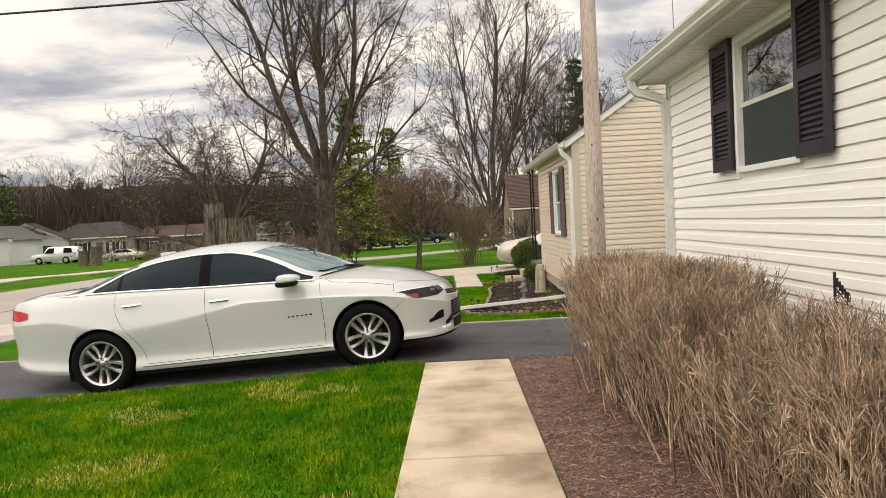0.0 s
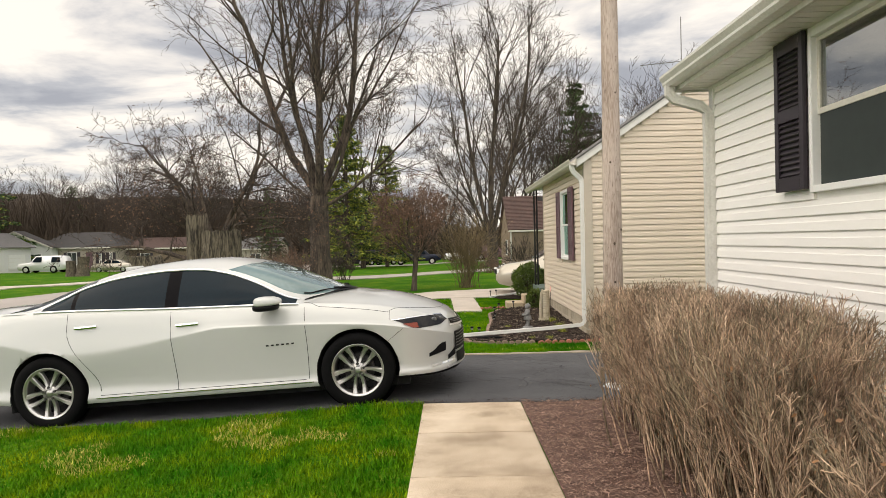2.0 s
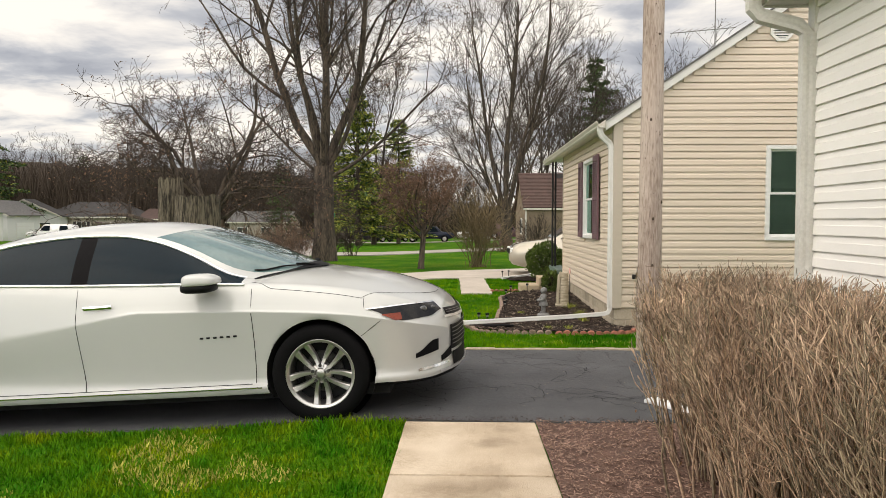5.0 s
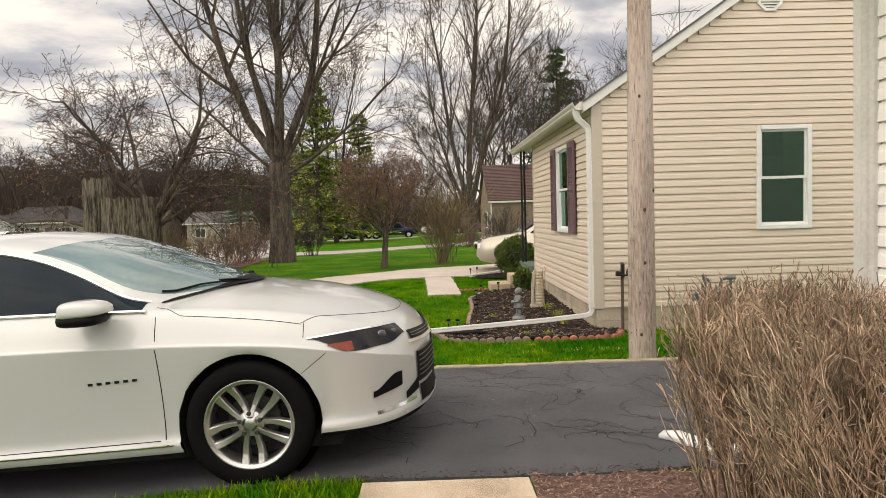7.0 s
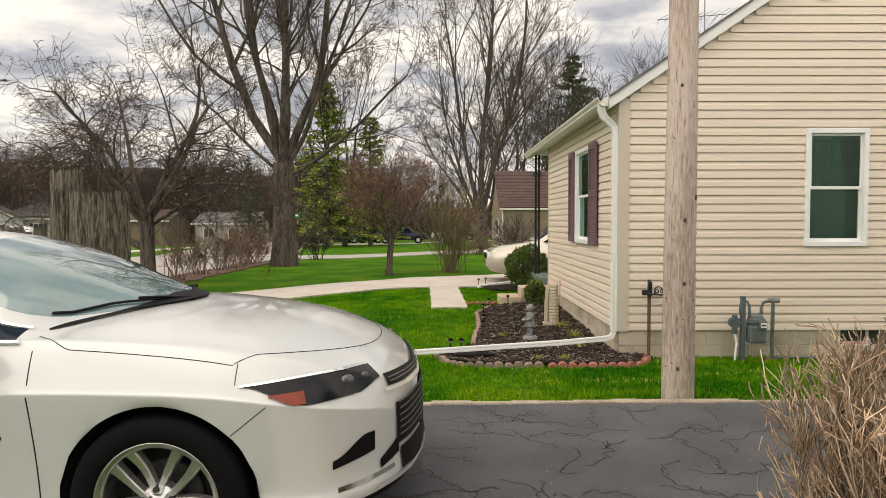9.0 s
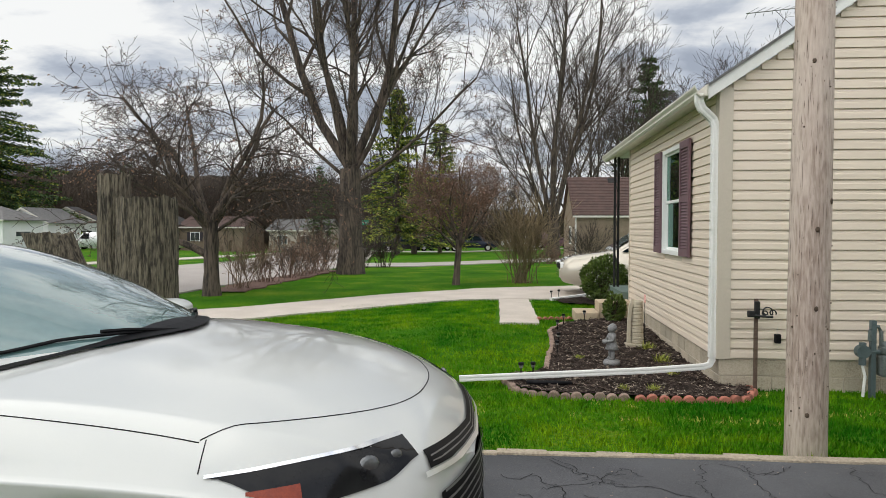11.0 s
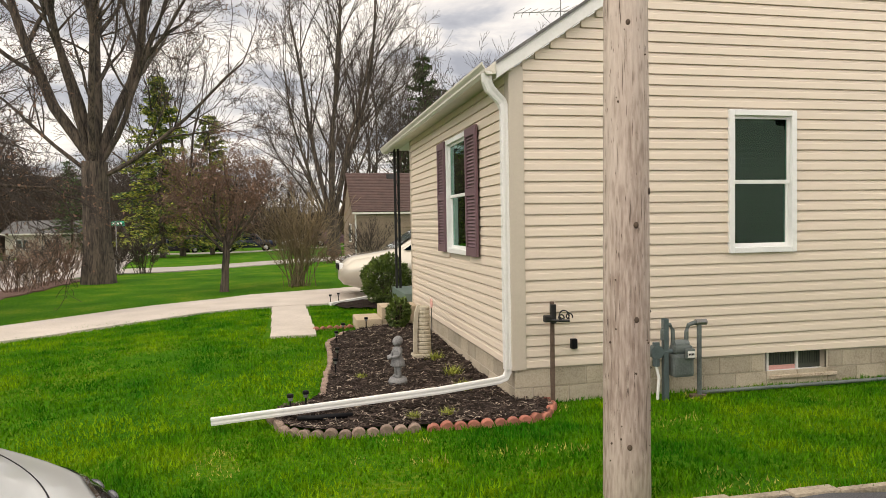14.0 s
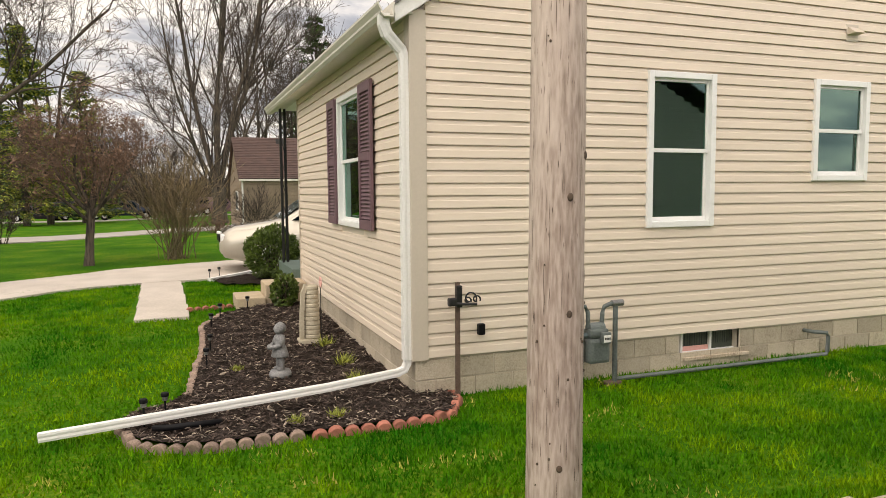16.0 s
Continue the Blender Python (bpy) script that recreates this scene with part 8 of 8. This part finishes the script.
TRUCK_G = [[(-0.5, 1.15), (-0.42, 1.65), (0.1, 1.68), (0.1, 1.15)], [(0.17, 1.15), (0.17, 1.68), (0.68, 1.68), (1.1, 1.16)]]
def park(name, label, x, y, yaw, kind, paint, lift=0.04):
    prof, gl, wd, wl, wr = {"sedan": (SEDAN, SEDAN_G, 1.76, (-1.4, 1.35), 0.31), "suv": (SUV, SUV_G, 1.9, (-1.4, 1.45), 0.38), "truck": (TRUCK, TRUCK_G, 1.95, (-1.75, 1.75), 0.40)}[kind]
    return far_car(name, label, pose(x, y, g(x, y) + lift, 0, 0, yaw), prof, gl, wd, paint, wl, wr)


champ = park("champagne_car", "champagne sedan parked nose-out beside the neighbour's house", 3.98, 22.15, 180, "sedan", M_SILVER)
bm = bmesh.new(); box(bm, 2.22, 2.30, -0.80, -0.45, 0.60, 0.74, 0.03); part("headlight", bm, M_WHITE_PLASTIC, champ, "clear headlight")
bm = bmesh.new(); box(bm, 2.22, 2.30, 0.45, 0.80, 0.60, 0.74, 0.03); part("headlight", bm, M_WHITE_PLASTIC, champ, "clear headlight")
part("grille", boxm(2.26, 2.32, -0.40, 0.40, 0.58, 0.70, 0.01), M_BLACK, champ)
bm = bmesh.new()
q = [bm.verts.new(c) for c in ((1.10, -0.70, 1.00), (1.10, 0.70, 1.00), (0.50, 0.60, 1.405), (0.50, -0.60, 1.405))]
bm.faces.new(q); bmesh.ops.translate(bm, vec=(0.03, 0, 0.03), verts=bm.verts)
part("windshield", bm, M_WINDSHIELD, champ)
park("white_suv", "white SUV parked in a driveway across the street", -41.7, 73.03, 180, "suv", M_CAR_WHITE)
park("beige_sedan", "pale gold sedan parked before the ranch house", -38.5, 81.33, 180, "sedan", M_SILVER)
park("black_pickup", "black pickup truck parked across the street", -27.94, 37.39, 0, "truck", M_CAR_BLACK)
park("blue_pickup", "dark blue pickup truck parked on the far road", -3.5, 80.0, 0, "truck", M_NAVY)
for x, y, yaw, kind, paint, lab in ((-11.1, 80.7, 0, "sedan", M_CAR_BLACK, "black car on the far road"), (-6.9, 85.2, 0, "suv", M_SILVER, "pale car on the far road"), (1.9, 85.9, 0, "sedan", M_CAR_WHITE, "white car on the far road"), (5.25, 83.9, 0, "suv", M_SHUT_PLUM, "dark red car on the far road"), (-8.1, 83.3, 30, "suv", M_CAR_BLACK, "dark SUV on the far road")):
    park("parked_car", lab, x, y, yaw, kind, paint)

def tv_antenna(x, y):
    """A tall mast with a long boom and its cross rods."""
    t = empty("tv_antenna", pose(x, y, g(x, y)))
    tagged(t, "thin rooftop-high television antenna on a tall grey mast", "antenna")
    z = 8.6
    bm = bmesh.new(); cyl(bm, (0, 0, -0.3), (0, 0, z + 1.8), 0.028, 0.02, 8)
    part("mast", bm, M_STEEL, t)
    boom = bmesh.new(); cyl(boom, (-1.65, 0, z - 0.12), (0.75, 0, z + 0.08), 0.016, n=6)
    boom = part("boom", boom, M_STEEL, t)
    for k in range(10):
        u = -1.6 + 2.3 * k / 9
        l = 0.35 + 0.5 * abs(k - 3) / 6
        zz = z + 0.018 + 0.083 * u
        bm = bmesh.new(); cyl(bm, (u + 0.12, -l, zz), (u, 0, zz), 0.008, n=5); cyl(bm, (u, 0, zz), (u + 0.12, l, zz), 0.008, n=5)
        part("rod", bm, M_STEEL, boom)
    for a, b in (((0, 0, z - 0.75), (-0.75, 0, z - 0.05)), ((0, 0, z - 0.5), (0.5, 0, z + 0.06))):
        bm = bmesh.new(); cyl(bm, a, b, 0.009, n=5)
        part("brace", bm, M_STEEL, t)


tv_antenna(9.76, 29.08)
t = empty("street_sign", pose(-7.38, 42.33, g(-7.38, 42.33))); tagged(t, "green street-name sign on a post", "street sign")
bm = bmesh.new(); cyl(bm, (0, 0, -0.2), (0, 0, 2.35), 0.03, n=8)
part("post", bm, M_STEEL, t)
blade = part("sign_blade", boxm(-0.38, 0.38, -0.012, 0.012, 2.12, 2.34, 0.004), M_GREEN_SIGN, t)
for k in range(5):
    part("bar", boxm(-0.28 + 0.115 * k, -0.20 + 0.115 * k, -0.016, -0.0125, 2.19, 2.28), M_WHITE, blade)
bm = bmesh.new()
sweep(bm, [(1.40, 20.4, -0.12), (1.85, 20.75, -0.10), (2.30, 21.1, -0.07)], DSP)
tagged(link("downspout_extension", bm, M_WHITE), "white downspout extension lying by the porch bed", "downspout")
BED2 = [(1.6, 19.6), (1.45, 20.3), (1.8, 20.95), (2.9, 21.0), (2.9, 19.15), (2.45, 19.15), (2.2, 19.3)]
bed_sheet("porch_bed", BED2, 0.05, M_MULCH_DARK, "dark mulch bed beside the porch", 0.03)


# ---------------------------------------------------------------- grass
def lawn_blades(name, n, area, skip, seed, h, material, test=None, wide=0.0055, fade=0.0):
    rs = np.random.RandomState(seed)
    px = rs.uniform(area[0], area[1], n); py = rs.uniform(area[2], area[3], n)
    verts, faces = [], []
    for x, y in zip(px, py):
        if skip(x, y) or rs.uniform() > smooth(x, area[0], area[0] + 1.4) * (smooth(y, area[2], area[2] + fade) if fade else 1.0):
            continue
        q = noise.noise((x * 1.1, y * 1.1, 4.0)) + 0.5 * noise.noise((x * 3.3, y * 3.3, 7.0))
        if test and not test(q):
            continue
        a, l = rs.uniform(0, 6.283), h * rs.uniform(0.5, 1.25) * (1 + 0.5 * noise.noise((x * 2, y * 2, 1)))
        lean = rs.uniform(0.1, 0.8) * l
        z = g(x, y) + 0.004
        w = wide * rs.uniform(0.7, 1.4)
        c, s = math.cos(a), math.sin(a)
        b = rs.uniform(0, 6.283)
        n0 = len(verts)
        verts += [(x - c * w, y - s * w, z), (x + c * w, y + s * w, z), (x + math.cos(b) * lean, y + math.sin(b) * lean, z + l)]
        faces.append((n0, n0 + 1, n0 + 2))
    return tagged(raw(name, verts, faces, material), "grass blades of the lawn", "grass", kind="stuff")


paved = lambda x, y: (0.05 < x < 2.6 and y < 6.93) or (DRIVE_NEAR(x) - 0.0 < y < DRIVE_FAR(x) + 0.05) or in_poly(x, y, BED) or (0.28 < x < 1.0 and y > 16.58) or (x > 2.6 and y > 12.44)
green = lambda q: q < 0.42 or random.random() < 0.5
lawn_blades("grass", 125000, (-6.2, 0.07, 1.2, 7.15), paved, 1, 0.036, M_BLADE, green, fade=1.4)
lawn_blades("dry_grass", 80000, (-6.2, 0.07, 1.2, 7.15), paved, 2, 0.030, M_DRY, lambda q: q > 0.36, fade=1.4)
lawn_blades("grass", 90000, (-3.5, 7.5, 9.45, 12.45), paved, 3, 0.040, M_BLADE_DEEP, green)
lawn_blades("dry_grass", 16000, (-3.5, 7.5, 9.6, 12.45), paved, 4, 0.035, M_DRY, lambda q: q > 0.40)
lawn_blades("grass", 90000, (-5.0, 2.5, 12.45, 21.0), lambda x, y: paved(x, y) or y > min(20.5, 21.4 + 0.75 * x), 5, 0.036, M_BLADE_DEEP, green, 0.007)
lawn_blades("grass_tufts", 1600, (-5.0, 4.4, 9.5, 9.70), lambda x, y: y < DRIVE_FAR(x) + 0.03, 6, 0.06, M_BLADE)
lawn_blades("grass_tufts", 3000, (-4.6, 0.03, 6.68, 6.98), lambda x, y: y > DRIVE_NEAR(x) - 0.02, 7, 0.05, M_BLADE)
lawn_blades("grass_tufts", 2600, (-0.06, 0.075, 1.2, 6.78), lambda x, y: noise.noise((x * 3, y * 2.2, 0)) < x * 5 - 0.1, 8, 0.045, M_BLADE)
